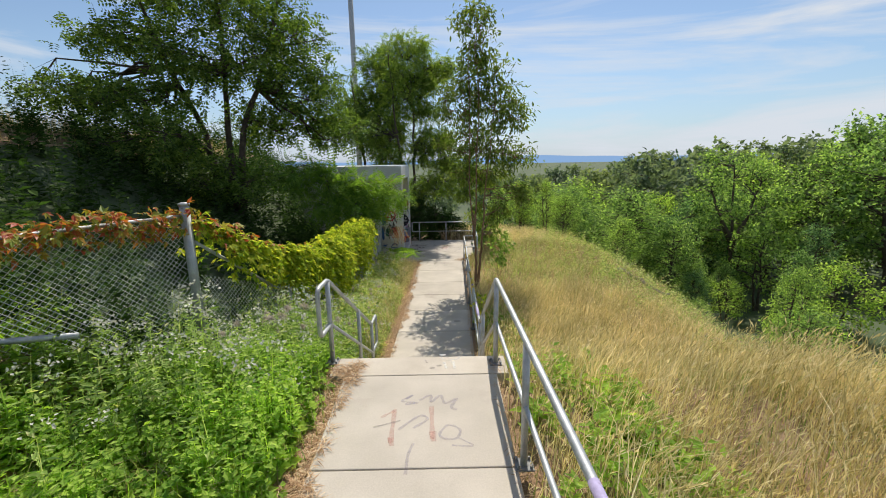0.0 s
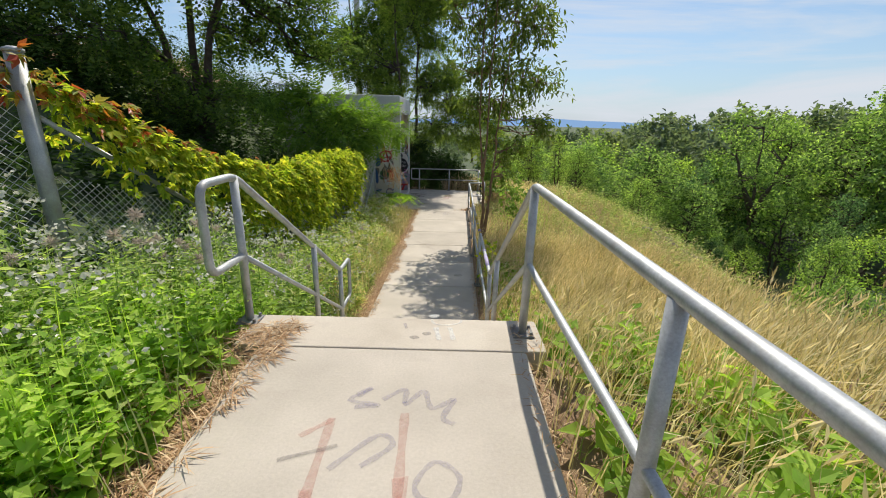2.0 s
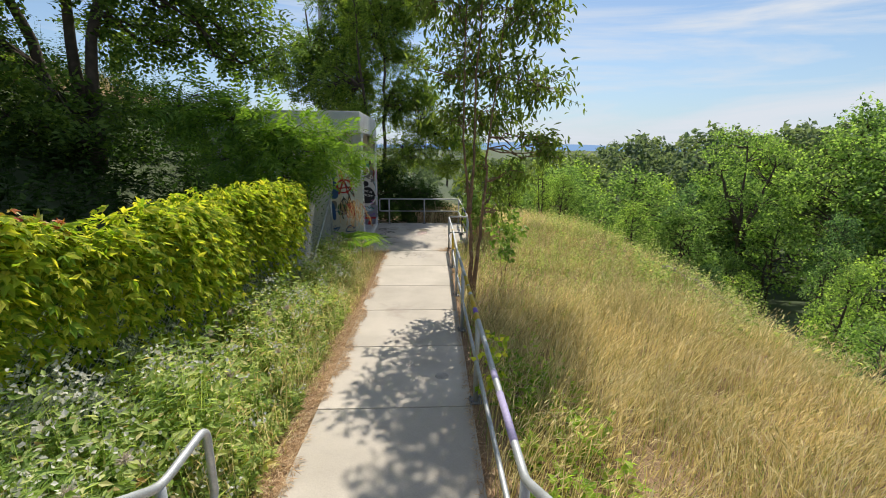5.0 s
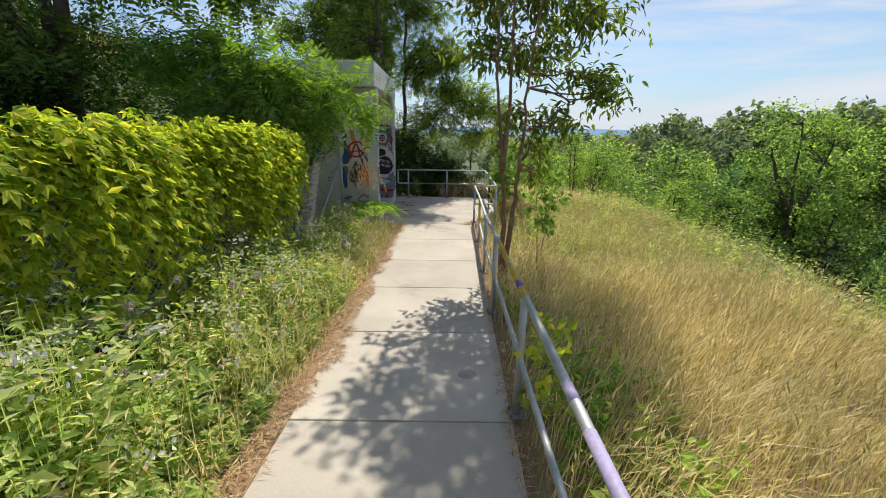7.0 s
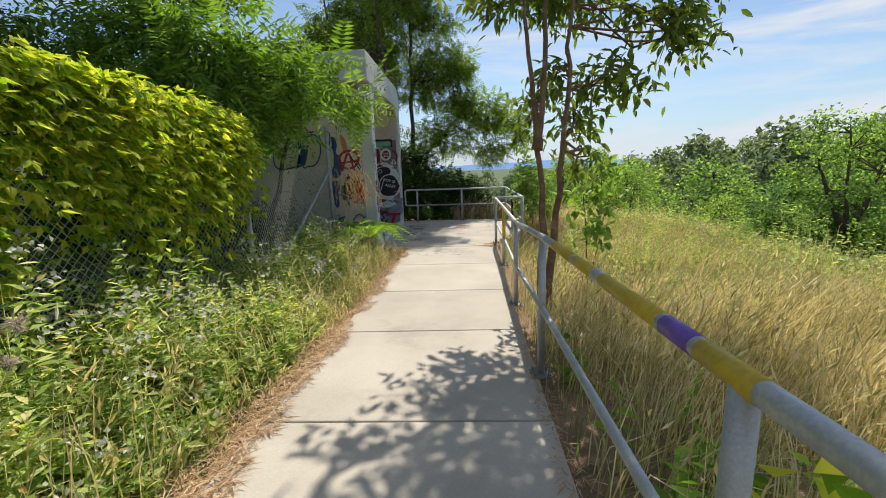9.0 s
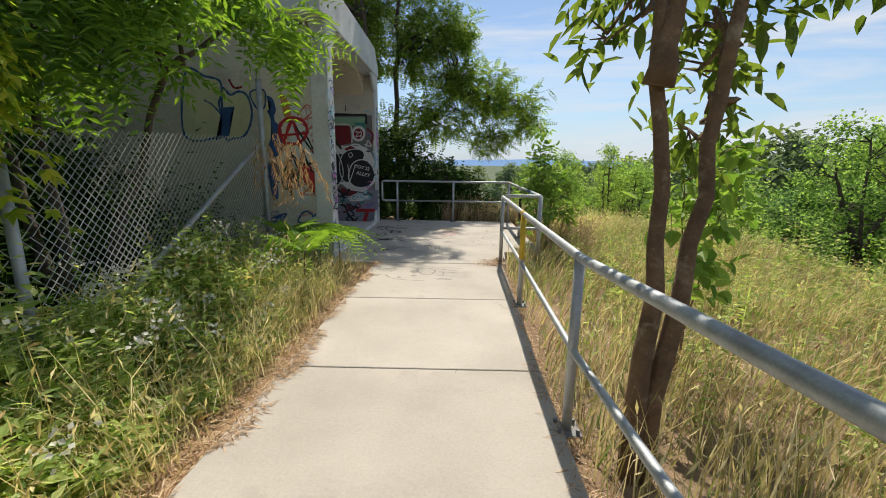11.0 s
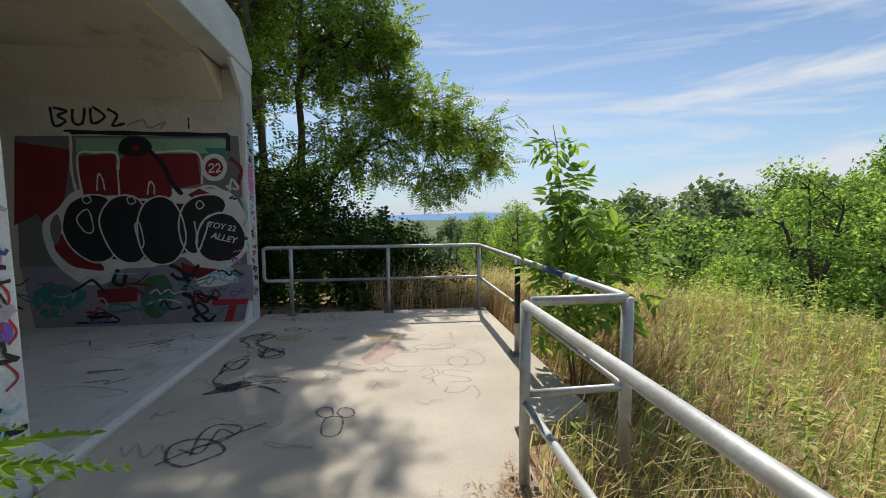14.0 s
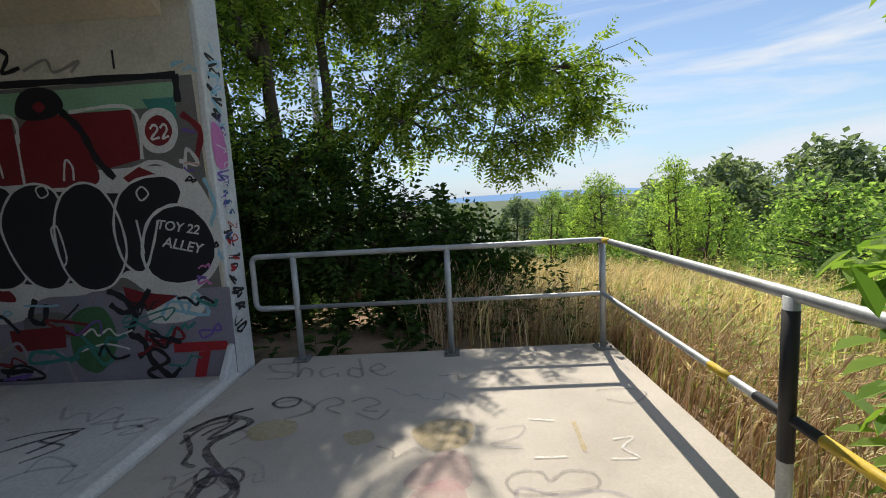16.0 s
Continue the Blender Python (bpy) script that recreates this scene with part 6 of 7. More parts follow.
spray("far", "line", "white", 0.018, [(-3.312, -0.333), (-3.187, -0.23), (-3.143, -0.465), (-3.228, -0.49)], 11)
spray("far", "line", "white", 0.018, [(-2.694, -0.43), (-2.643, -0.391), (-2.607, -0.617), (-2.647, -0.67)], 14)
spray("far", "stroke", "white", 0.019, [(-2.033, -0.37), (-2.007, -0.626)], 14)
spray("far", "line", "white", 0.015, [(-3.238, -0.1), (-3.177, -0.075), (-3.145, -0.126), (-3.206, -0.159)], 11)
spray("far", "line", "white", 0.015, [(-2.759, -0.101), (-2.698, -0.082), (-2.671, -0.141), (-2.733, -0.167)], 12)
spray("far", "line", "white", 0.016, [(-2.004, -0.169), (-1.958, -0.129), (-1.916, -0.182), (-1.975, -0.229)], 15)
spray("far", "blob", "white", 0, [(-2.046, -1.02), (-1.932, -0.913), (-1.687, -0.905), (-1.589, -1.045), (-1.73, -1.153), (-2.008, -1.159)], 3)
spray("far", "stroke", "sky", 0.032, [(-1.941, -1.105), (-1.818, -0.957), (-1.747, -1.097), (-1.663, -0.947), (-1.579, -1.115), (-1.849, -1.066)], 4)
spray("far", "stroke", "sky", 0.026, [(-1.91, -0.996), (-1.602, -1.031)], 4)
spray("far", "fill", "crimson", 0, [(-2.209, -0.867), (-2.041, -0.925), (-1.793, -0.958), (-2.003, -1.062), (-2.192, -1.017)], 4)
spray("far", "blob", "green", 0, [(-2.646, -1.087), (-2.393, -1.025), (-2.314, -1.301), (-2.484, -1.535), (-2.665, -1.426)], 2)
spray("far", "blob", "teal", 0, [(-3.825, -1.187), (-3.554, -1.095), (-3.263, -1.204), (-3.456, -1.398), (-3.757, -1.454)], 1)
spray("far", "blob", "grey", 0, [(-3.013, -1.077), (-2.706, -1.051), (-2.654, -1.222), (-2.965, -1.28)], 2)
spray("far", "stroke", "black", 0.049, [(-2.907, -0.932), (-2.965, -1.078), (-2.87, -1.121), (-2.824, -0.974)], 5)
spray("far", "stroke", "black", 0.057, [(-2.336, -0.891), (-2.214, -0.962), (-2.145, -1.1), (-2.203, -1.235), (-2.105, -1.307), (-2.061, -1.461), (-1.926, -1.605)], 6)
spray("far", "stroke", "black", 0.05, [(-2.329, -1.0), (-2.232, -1.07), (-2.103, -1.019), (-2.008, -0.898)], 6)
spray("far", "stroke", "black", 0.038, [(-2.162, -1.43), (-2.031, -1.365), (-1.932, -1.466), (-2.104, -1.55), (-1.966, -1.625), (-1.845, -1.525)], 6)
spray("far", "fill", "crimson", 0, [(-3.153, -1.173), (-2.712, -1.152), (-2.721, -1.322), (-3.139, -1.342)], 3)
spray("far", "stroke", "white", 0.019, [(-2.58, -1.238), (-2.496, -1.186), (-2.455, -1.241), (-2.365, -1.19), (-2.305, -1.246), (-2.182, -1.209)], 6)
spray("far", "stroke", "white", 0.019, [(-2.612, -1.359), (-2.409, -1.311), (-2.222, -1.359)], 5)
spray("far", "fill", "red", 0, [(-1.874, -1.329), (-1.457, -1.328), (-1.446, -1.398), (-1.878, -1.405)], 9)
spray("far", "fill", "red", 0, [(-1.683, -1.404), (-1.591, -1.401), (-1.668, -1.658), (-1.759, -1.654)], 9)
spray("far", "stroke", "faded_grey", 0.029, [(-3.815, -1.451), (-3.688, -1.323), (-3.646, -1.558), (-3.513, -1.362), (-3.47, -1.599)], 4)
spray("far", "stroke", "faded_violet", 0.03, [(-3.274, -1.371), (-3.087, -1.276), (-2.982, -1.55), (-2.785, -1.354), (-2.677, -1.631)], 3)
spray("far", "stroke", "sky", 0.032, [(-1.49, -0.089), (-1.428, -0.293), (-1.488, -0.497), (-1.418, -0.703)], 4)
spray("far", "stroke", "black", 0.034, [(-3.503, 0.934), (-3.472, 0.723), (-3.353, 0.776), (-3.43, 0.836), (-3.334, 0.888), (-3.469, 0.922)], 5)
spray("far", "stroke", "black", 0.035, [(-3.274, 0.915), (-3.273, 0.765), (-3.181, 0.754), (-3.145, 0.931)], 5)
spray("far", "stroke", "black", 0.035, [(-3.087, 0.932), (-3.075, 0.756), (-2.941, 0.835), (-3.063, 0.945)], 5)
spray("far", "stroke", "black", 0.035, [(-2.911, 0.924), (-2.81, 0.851), (-2.864, 0.735), (-2.731, 0.763)], 5)
spray("far", "stroke", "faded_grey", 0.024, [(-2.709, 0.738), (-2.537, 0.806), (-2.482, 0.717), (-2.296, 0.785), (-2.361, 0.707)], 5)
spray("far", "stroke", "black", 0.019, [(-2.041, 0.843), (-2.041, 0.713)], 5)
spray("near", "blob", "cream", 0, [(-3.238, 0.795), (-3.002, 0.743), (-2.813, 0.689), (-2.798, 0.53), (-2.845, 0.407), (-2.818, 0.203), (-2.883, -0.007), (-3.341, 0.004)], 1)
spray("near", "line", "blue", 0.033, [(-3.238, 0.795), (-3.002, 0.743), (-2.813, 0.689), (-2.798, 0.53), (-2.845, 0.407), (-2.818, 0.203), (-2.883, -0.007), (-3.341, 0.004)], 2)
spray("near", "blob", "cream", 0, [(-2.793, 0.578), (-2.685, 0.517), (-2.573, 0.56), (-2.47, 0.514), (-2.421, 0.336), (-2.455, 0.149), (-2.554, 0.0), (-2.692, -0.028), (-2.799, -0.005)], 1)
spray("near", "line", "blue", 0.033, [(-2.793, 0.578), (-2.685, 0.517), (-2.573, 0.56), (-2.47, 0.514), (-2.421, 0.336), (-2.455, 0.149), (-2.554, 0.0), (-2.692, -0.028), (-2.799, -0.005)], 2)
spray("near", "fill", "blue", 0, [(-2.809, 0.359), (-2.642, 0.372), (-2.7, 0.288), (-2.747, 0.004), (-2.931, -0.059), (-2.777, 0.113)], 3)
spray("near", "stroke", "blue", 0.021, [(-3.037, 0.451), (-2.922, 0.381), (-2.822, 0.236), (-2.836, 0.036)], 3)
spray("near", "blob", "cream", 0, [(-2.41, 0.54), (-2.258, 0.568), (-2.258, 0.381), (-2.343, 0.363)], 1)
spray("near", "line", "blue", 0.025, [(-2.426, 0.548), (-2.241, 0.577), (-2.25, 0.373), (-2.352, 0.354)], 2)
spray("near", "blob", "cream", 0, [(-2.209, 0.464), (-2.173, 0.301), (-2.189, 0.008), (-2.242, -0.12), (-2.315, -0.079), (-2.258, 0.381)], 1)
spray("near", "blob", "blue", 0, [(-2.214, 0.505), (-2.141, 0.482), (-2.102, 0.344), (-2.138, 0.219), (-2.046, 0.096), (-2.069, -0.203), (-2.212, -0.266), (-2.234, -0.12), (-2.168, 0.051), (-2.193, 0.259), (-2.222, 0.321), (-2.158, 0.384)], 2)
spray("near", "stroke", "crimson", 0.033, [(-2.689, 0.708), (-2.626, 0.607), (-2.526, 0.617)], 3)
spray("near", "blob", "orange", 0, [(-2.036, 0.542), (-1.95, 0.471), (-1.906, 0.266), (-1.97, 0.198), (-2.018, 0.346)], 2)
spray("near", "fill", "pale", 0, [(-1.897, 0.391), (-1.475, 0.393), (-1.492, -0.234), (-1.848, -0.372), (-1.972, -0.287)], 1)
spray("near", "line", "faded_red", 0.017, [(-1.785, 0.311), (-1.704, 0.379), (-1.65, 0.306), (-1.731, 0.229)], 3)
spray("near", "stroke", "faded_red", 0.017, [(-1.713, 0.371), (-1.693, 0.146), (-1.809, 0.202), (-1.594, 0.249), (-1.53, 0.167), (-1.667, 0.02), (-1.538, 0.031), (-1.66, -0.151), (-1.517, -0.053), (-1.625, -0.28), (-1.535, -0.235)], 3)
spray("near", "stroke", "black", 0.026, [(-1.758, 0.077), (-1.681, -0.066), (-1.583, -0.306)], 6)
spray("near", "stroke", "black", 0.022, [(-1.6, -0.306), (-1.752, -0.37), (-1.778, -0.24), (-1.794, -0.076)], 6)
spray("near", "stroke", "black", 0.021, [(-1.924, -0.225), (-1.836, -0.328), (-1.727, -0.529)], 6)
spray("near", "stroke", "black", 0.022, [(-1.857, -0.372), (-1.601, -0.315)], 6)
spray("near", "stroke", "black", 0.022, [(-1.754, -0.136), (-1.787, -0.371)], 6)
spray("near", "fill", "red", 0, [(-1.817, -0.433), (-1.516, -0.366), (-1.498, -0.677), (-1.561, -0.85), (-1.651, -0.724), (-1.784, -0.592)], 3)
spray("near", "blob", "crimson", 0, [(-1.784, -0.459), (-1.722, -0.44), (-1.634, -0.589), (-1.538, -0.768), (-1.596, -0.842), (-1.693, -0.68)], 4)
spray("near", "blob", "red", 0, [(-1.669, -0.439), (-1.621, -0.368), (-1.532, -0.34), (-1.492, -0.4), (-1.548, -0.463), (-1.637, -0.483)], 5)
spray("near", "stroke", "faded_red", 0.021, [(-1.811, -0.61), (-1.663, -0.635), (-1.563, -0.57), (-1.541, -0.66)], 5)
spray("near", "stroke", "black", 0.031, [(-1.926, -0.243), (-2.016, -0.419), (-1.975, -0.685), (-1.948, -0.801)], 4)
spray("near", "stroke", "black", 0.026, [(-2.062, -0.561), (-1.962, -0.506), (-1.956, -0.666), (-1.84, -0.647)], 4)
spray("near", "blob", "green", 0, [(-2.068, -0.42), (-1.809, -0.442), (-1.84, -0.638), (-2.063, -0.686)], 2)
spray("near", "blob", "grey", 0, [(-2.252, -0.336), (-2.122, -0.334), (-2.119, -0.509), (-2.236, -0.555)], 2)
spray("near", "blob", "blue", 0, [(-2.256, -0.38), (-2.173, -0.422), (-2.14, -0.777), (-2.221, -0.801)], 3)
spray("near", "blob", "pale", 0, [(-1.929, -0.666), (-1.789, -0.664), (-1.701, -0.816), (-1.881, -0.864)], 2)
spray("near", "stroke", "orange", 0.022, [(-1.82, -0.736), (-1.711, -0.698), (-1.625, -0.733)], 4)
spray("near", "line", "red", 0.05, [(-2.073, 0.05), (-2.03, 0.185), (-1.878, 0.241), (-1.745, 0.191), (-1.709, 0.058), (-1.816, -0.069), (-1.984, -0.083)], 7)
spray("near", "stroke", "red", 0.05, [(-2.043, -0.139), (-1.898, 0.199), (-1.809, -0.123)], 7)
spray("near", "stroke", "red", 0.04, [(-2.076, 0.013), (-1.709, 0.052)], 7)
spray("near", "blob", "red", 0, [(-1.827, -0.412), (-1.722, -0.354), (-1.64, -0.397), (-1.552, -0.323), (-1.487, -0.377), (-1.496, -0.546), (-1.573, -0.719), (-1.654, -0.634), (-1.761, -0.523)], 7)
spray("near", "stroke", "red", 0.05, [(-1.763, -0.568), (-1.63, -0.72), (-1.578, -0.817), (-1.523, -0.632)], 7)
spray("near", "stroke", "black", 0.028, [(-1.858, 0.135), (-1.758, -0.024), (-1.63, -0.213), (-1.511, -0.406)], 7)
spray("near", "stroke", "black", 0.028, [(-1.936, -0.192), (-1.838, -0.412), (-1.779, -0.189), (-1.697, -0.409), (-1.616, -0.464)], 7)
spray("near", "stroke", "black", 0.03, [(-1.928, -0.247), (-1.951, -0.414), (-1.878, -0.582)], 7)
spray("near", "stroke", "rose", 0.02, [(-1.822, 0.269), (-1.704, 0.403), (-1.627, 0.326), (-1.743, 0.218), (-1.604, 0.247), (-1.555, 0.141), (-1.694, 0.112)], 7)
spray("near", "stroke", "rose", 0.02, [(-1.696, 0.085), (-1.58, 0.194), (-1.543, 0.061), (-1.649, -0.049), (-1.539, -0.074), (-1.601, -0.185)], 7)
spray("near", "stroke", "rose", 0.018, [(-1.684, -0.187), (-1.57, -0.13), (-1.537, -0.25), (-1.635, -0.296)], 7)
spray("near", "stroke", "rose", 0.02, [(-1.825, -0.384), (-1.906, -0.582), (-1.815, -0.763)], 7)
spray("near", "line", "white", 0.012, [(-1.658, -0.408), (-1.582, -0.362), (-1.528, -0.406), (-1.588, -0.463)], 7)
spray("pier", "blob", "sky", 0, [(15.645, 0.294), (15.716, 0.337), (15.872, 0.361), (15.87, 0.264), (15.741, 0.214), (15.645, 0.217)], 1)
spray("pier", "blob", "faded_violet", 0, [(15.642, 0.266), (15.742, 0.3), (15.752, 0.246), (15.652, 0.219)], 2)
spray("pier", "line", "sky", 0.011, [(15.608, 0.532), (15.652, 0.564), (15.676, 0.52), (15.647, 0.45), (15.606, 0.451)], 1)
spray("pier", "line", "sky", 0.012, [(15.695, 0.569), (15.743, 0.602), (15.769, 0.557), (15.739, 0.484), (15.694, 0.484)], 1)
spray("pier", "line", "sky", 0.012, [(15.782, 0.604), (15.834, 0.64), (15.862, 0.594), (15.829, 0.517), (15.781, 0.516)], 1)
spray("pier", "stroke", "sky", 0.014, [(15.622, 0.404), (15.684, 0.387), (15.759, 0.384), (15.869, 0.414)], 1)
spray("pier", "stroke", "black", 0.02, [(15.645, 0.294), (15.738, 0.33), (15.848, 0.339)], 4)
spray("pier", "stroke", "black", 0.017, [(15.761, 0.328), (15.778, 0.261), (15.751, 0.228), (15.643, 0.206)], 4)
spray("pier", "stroke", "black", 0.023, [(15.657, 0.127), (15.738, 0.179), (15.792, 0.163), (15.829, 0.12)], 4)
spray("pier", "line", "black", 0.023, [(15.699, 0.102), (15.771, 0.117), (15.825, 0.074), (15.803, 0.029), (15.721, 0.015), (15.694, 0.051)], 4)
spray("pier", "stroke", "black", 0.023, [(15.744, 0.007), (15.758, -0.084), (15.781, -0.022), (15.821, -0.041)], 4)
spray("pier", "line", "black", 0.023, [(15.736, -0.146), (15.797, -0.11), (15.852, -0.166), (15.837, -0.223), (15.767, -0.238), (15.73, -0.199)], 4)
spray("pier", "stroke", "black", 0.022, [(15.877, -0.102), (15.815, -0.102), (15.896, -0.182), (15.929, -0.218)], 4)
spray("pier", "blob", "black", 0, [(15.724, -0.335), (15.81, -0.316), (15.848, -0.372), (15.789, -0.433), (15.741, -0.407)], 4)
spray("pier", "stroke", "black", 0.019, [(15.838, -0.303), (15.906, -0.353), (15.846, -0.397), (15.796, -0.365)], 4)
spray("pier", "line", "black", 0.018, [(15.719, -0.696), (15.775, -0.648), (15.857, -0.64), (15.909, -0.686), (15.913, -0.746), (15.817, -0.756), (15.74, -0.742)], 5)
spray("pier", "blob", "black", 0, [(15.755, -0.677), (15.819, -0.648), (15.89, -0.69), (15.885, -0.735), (15.792, -0.739)], 4)
spray("pier", "blob", "white", 0, [(15.771, -0.691), (15.798, -0.683), (15.804, -0.709), (15.777, -0.711)], 6)
spray("pier", "blob", "white", 0, [(15.843, -0.689), (15.871, -0.687), (15.873, -0.713), (15.845, -0.712)], 6)
spray("pier", "stroke", "black", 0.018, [(15.749, -0.819), (15.831, -0.797), (15.873, -0.851), (15.823, -0.873)], 4)
spray("pier", "stroke", "black", 0.036, [(15.838, -1.086), (15.808, -1.192), (15.866, -1.281), (15.978, -1.3)], 4)
spray("pier", "stroke", "sky", 0.014, [(15.68, -0.003), (15.645, -0.058), (15.693, -0.098), (15.716, -0.032)], 2)
spray("pier", "stroke", "blue", 0.008, [(15.653, -0.125), (15.732, -0.105), (15.701, -0.172)], 3)
spray("pier", "blob", "mint", 0, [(15.859, 0.068), (15.922, 0.067), (15.921, -0.028), (15.868, -0.01)], 2)
spray("pier", "stroke", "sky", 0.019, [(15.829, -0.131), (15.888, -0.252), (15.903, -0.289)], 2)
spray("pier", "stroke", "faded_red", 0.017, [(15.647, -0.25), (15.69, -0.277), (15.653, -0.335), (15.705, -0.359), (15.669, -0.411)], 2)
spray("pier", "stroke", "faded_red", 0.016, [(15.894, -0.289), (15.911, -0.392), (15.825, -0.428)], 2)
spray("pier", "blob", "pink", 0, [(15.768, -0.469), (15.906, -0.444), (15.915, -0.535), (15.828, -0.566), (15.77, -0.536)], 2)
spray("pier", "stroke", "pink", 0.015, [(15.778, -0.451), (15.862, -0.499), (15.915, -0.45)], 3)
spray("pier", "stroke", "violet", 0.012, [(15.751, -0.553), (15.796, -0.62), (15.856, -0.563), (15.886, -0.637)], 3)
spray("pier", "blob", "faded_violet", 0, [(15.674, -0.434), (15.745, -0.449), (15.742, -0.558), (15.694, -0.542)], 1)
spray("pier", "stroke", "red", 0.012, [(15.699, -0.578), (15.709, -0.64)], 3)
spray("pier", "stroke", "red", 0.016, [(15.889, -0.605), (15.94, -0.677), (15.921, -0.761), (15.962, -0.849), (15.917, -0.894)], 3)
spray("pier", "stroke", "red", 0.012, [(15.789, -0.77), (15.88, -0.78), (15.894, -0.835)], 3)
spray("pier", "stroke", "red", 0.012, [(15.678, -0.852), (15.727, -0.945), (15.695, -1.01)], 3)
spray("pier", "stroke", "red", 0.013, [(15.89, -0.968), (15.951, -1.053), (15.886, -1.095)], 3)
spray("pier", "blob", "violet", 0, [(15.879, -0.786), (15.936, -0.81), (15.938, -0.885), (15.89, -0.868)], 2)
spray("pier", "stroke", "teal", 0.012, [(15.696, -0.453), (15.722, -0.508), (15.779, -0.531)], 3)
spray("plat", "stroke", "grey", 0.048, [(-1.294, 18.453), (-1.181, 18.604), (-0.961, 18.527), (-1.079, 18.264), (-0.752, 17.934), (-0.895, 17.813), (-0.925, 18.061)], 1)
spray("plat", "stroke", "grey", 0.032, [(-1.115, 17.423), (-1.151, 17.662), (-1.013, 17.785), (-0.995, 17.558), (-1.117, 17.498)], 1)
spray("plat", "blob", "grey", 0, [(-1.089, 17.013), (-1.033, 17.122), (-1.111, 17.261), (-0.99, 17.2), (-0.885, 17.228), (-0.865, 17.098), (-0.934, 17.048)], 1)
spray("plat", "stroke", "grey", 0.03, [(-0.943, 17.172), (-0.771, 17.212), (-0.57, 17.227)], 1)
spray("plat", "stroke", "grey", 0.029, [(-0.891, 17.082), (-0.751, 17.144), (-0.573, 17.026)], 1)
spray("plat", "line", "grey", 0.023, [(-0.914, 16.163), (-0.957, 16.308), (-0.884, 16.367), (-0.744, 16.336), (-0.64, 16.219), (-0.701, 16.144), (-0.797, 16.089)], 1)
spray("plat", "stroke", "grey", 0.02, [(-0.945, 16.119), (-0.85, 16.227), (-0.673, 16.374), (-0.5, 16.514)], 1)
spray("plat", "stroke", "grey", 0.02, [(-0.804, 16.189), (-0.847, 16.436), (-0.784, 16.533), (-0.631, 16.471), (-0.687, 16.328), (-0.814, 16.276)], 1)
spray("plat", "stroke", "grey", 0.018, [(-0.896, 16.266), (-0.759, 16.214), (-0.756, 16.462), (-0.65, 16.396)], 1)
spray("plat", "line", "grey", 0.015, [(-0.211, 16.598), (-0.195, 16.675), (-0.128, 16.666), (-0.1, 16.567), (-0.144, 16.529)], 1)
spray("plat", "line", "grey", 0.015, [(-0.073, 16.579), (-0.053, 16.655), (0.015, 16.629), (0.036, 16.548), (-0.016, 16.511)], 1)
spray("plat", "line", "grey", 0.014, [(-0.141, 16.514), (-0.038, 16.514), (-0.034, 16.31), (-0.131, 16.317)], 1)
spray("plat", "stroke", "faded_grey", 0.032, [(-0.932, 18.747), (-0.757, 18.792), (-0.619, 18.653), (-0.765, 18.541)], 1)
spray("plat", "line", "faded_violet", 0.023, [(0.201, 17.59), (0.31, 17.74), (0.506, 17.752), (0.554, 17.861), (0.714, 17.804), (0.927, 17.817), (1.085, 17.659), (1.1, 17.421), (1.004, 17.346), (0.839, 17.367), (0.661, 17.377), (0.484, 17.371), (0.312, 17.409)], 1)
spray("plat", "line", "faded_violet", 0.022, [(0.788, 17.491), (0.883, 17.592), (0.959, 17.47), (0.886, 17.311), (0.799, 17.346)], 1)
spray("plat", "stroke", "faded_violet", 0.02, [(0.509, 17.24), (0.599, 17.331), (0.625, 17.201), (0.526, 17.122), (0.608, 17.057), (0.555, 16.968)], 1)
spray("plat", "stroke", "faded_violet", 0.024, [(0.938, 17.172), (0.748, 17.255), (0.699, 17.159), (0.876, 17.058), (0.879, 16.986), (0.724, 16.997)], 1)
spray("plat", "stroke", "faded_violet", 0.02, [(0.702, 16.905), (0.674, 16.812), (0.794, 16.805), (0.89, 16.906), (0.915, 16.76), (0.867, 16.672)], 1)
spray("plat", "stroke", "faded_violet", 0.02, [(0.655, 17.276), (0.667, 17.166), (0.6, 17.094), (0.618, 16.944)], 1)
spray("plat", "blob", "faded_pink", 0, [(0.014, 17.665), (0.108, 17.882), (0.267, 17.927), (0.325, 17.755), (0.203, 17.541), (0.075, 17.477)], 1)
spray("plat", "stroke", "grey", 0.018, [(-1.109, 17.255), (-1.12, 17.398), (-1.091, 17.662), (-1.043, 17.869), (-1.136, 17.808), (-1.158, 17.635), (-1.024, 17.512), (-1.002, 17.716)], 1)
spray("plat", "blob", "grey", 0, [(-1.033, 17.122), (-0.967, 17.184), (-0.871, 17.256), (-0.786, 17.165), (-0.848, 17.101), (-0.911, 17.034)], 1)
spray("plat", "stroke", "grey", 0.023, [(-0.904, 17.113), (-0.745, 17.156), (-0.529, 17.182)], 1)
spray("plat", "stroke", "grey", 0.022, [(-0.809, 17.074), (-0.693, 17.096), (-0.535, 16.971)], 1)
spray("plat", "line", "grey", 0.023, [(-0.937, 17.862), (-0.945, 18.006), (-0.816, 18.014), (-0.719, 17.899), (-0.751, 17.77), (-0.856, 17.777)], 1)
spray("plat", "stroke", "grey", 0.031, [(-1.257, 18.319), (-1.22, 18.495), (-1.059, 18.557), (-1.122, 18.355), (-0.964, 18.485)], 1)
spray("plat", "stroke", "faded_grey", 0.016, [(-0.316, 17.294), (-0.227, 17.299), (-0.255, 17.165), (-0.113, 17.179), (-0.18, 17.085)], 1)
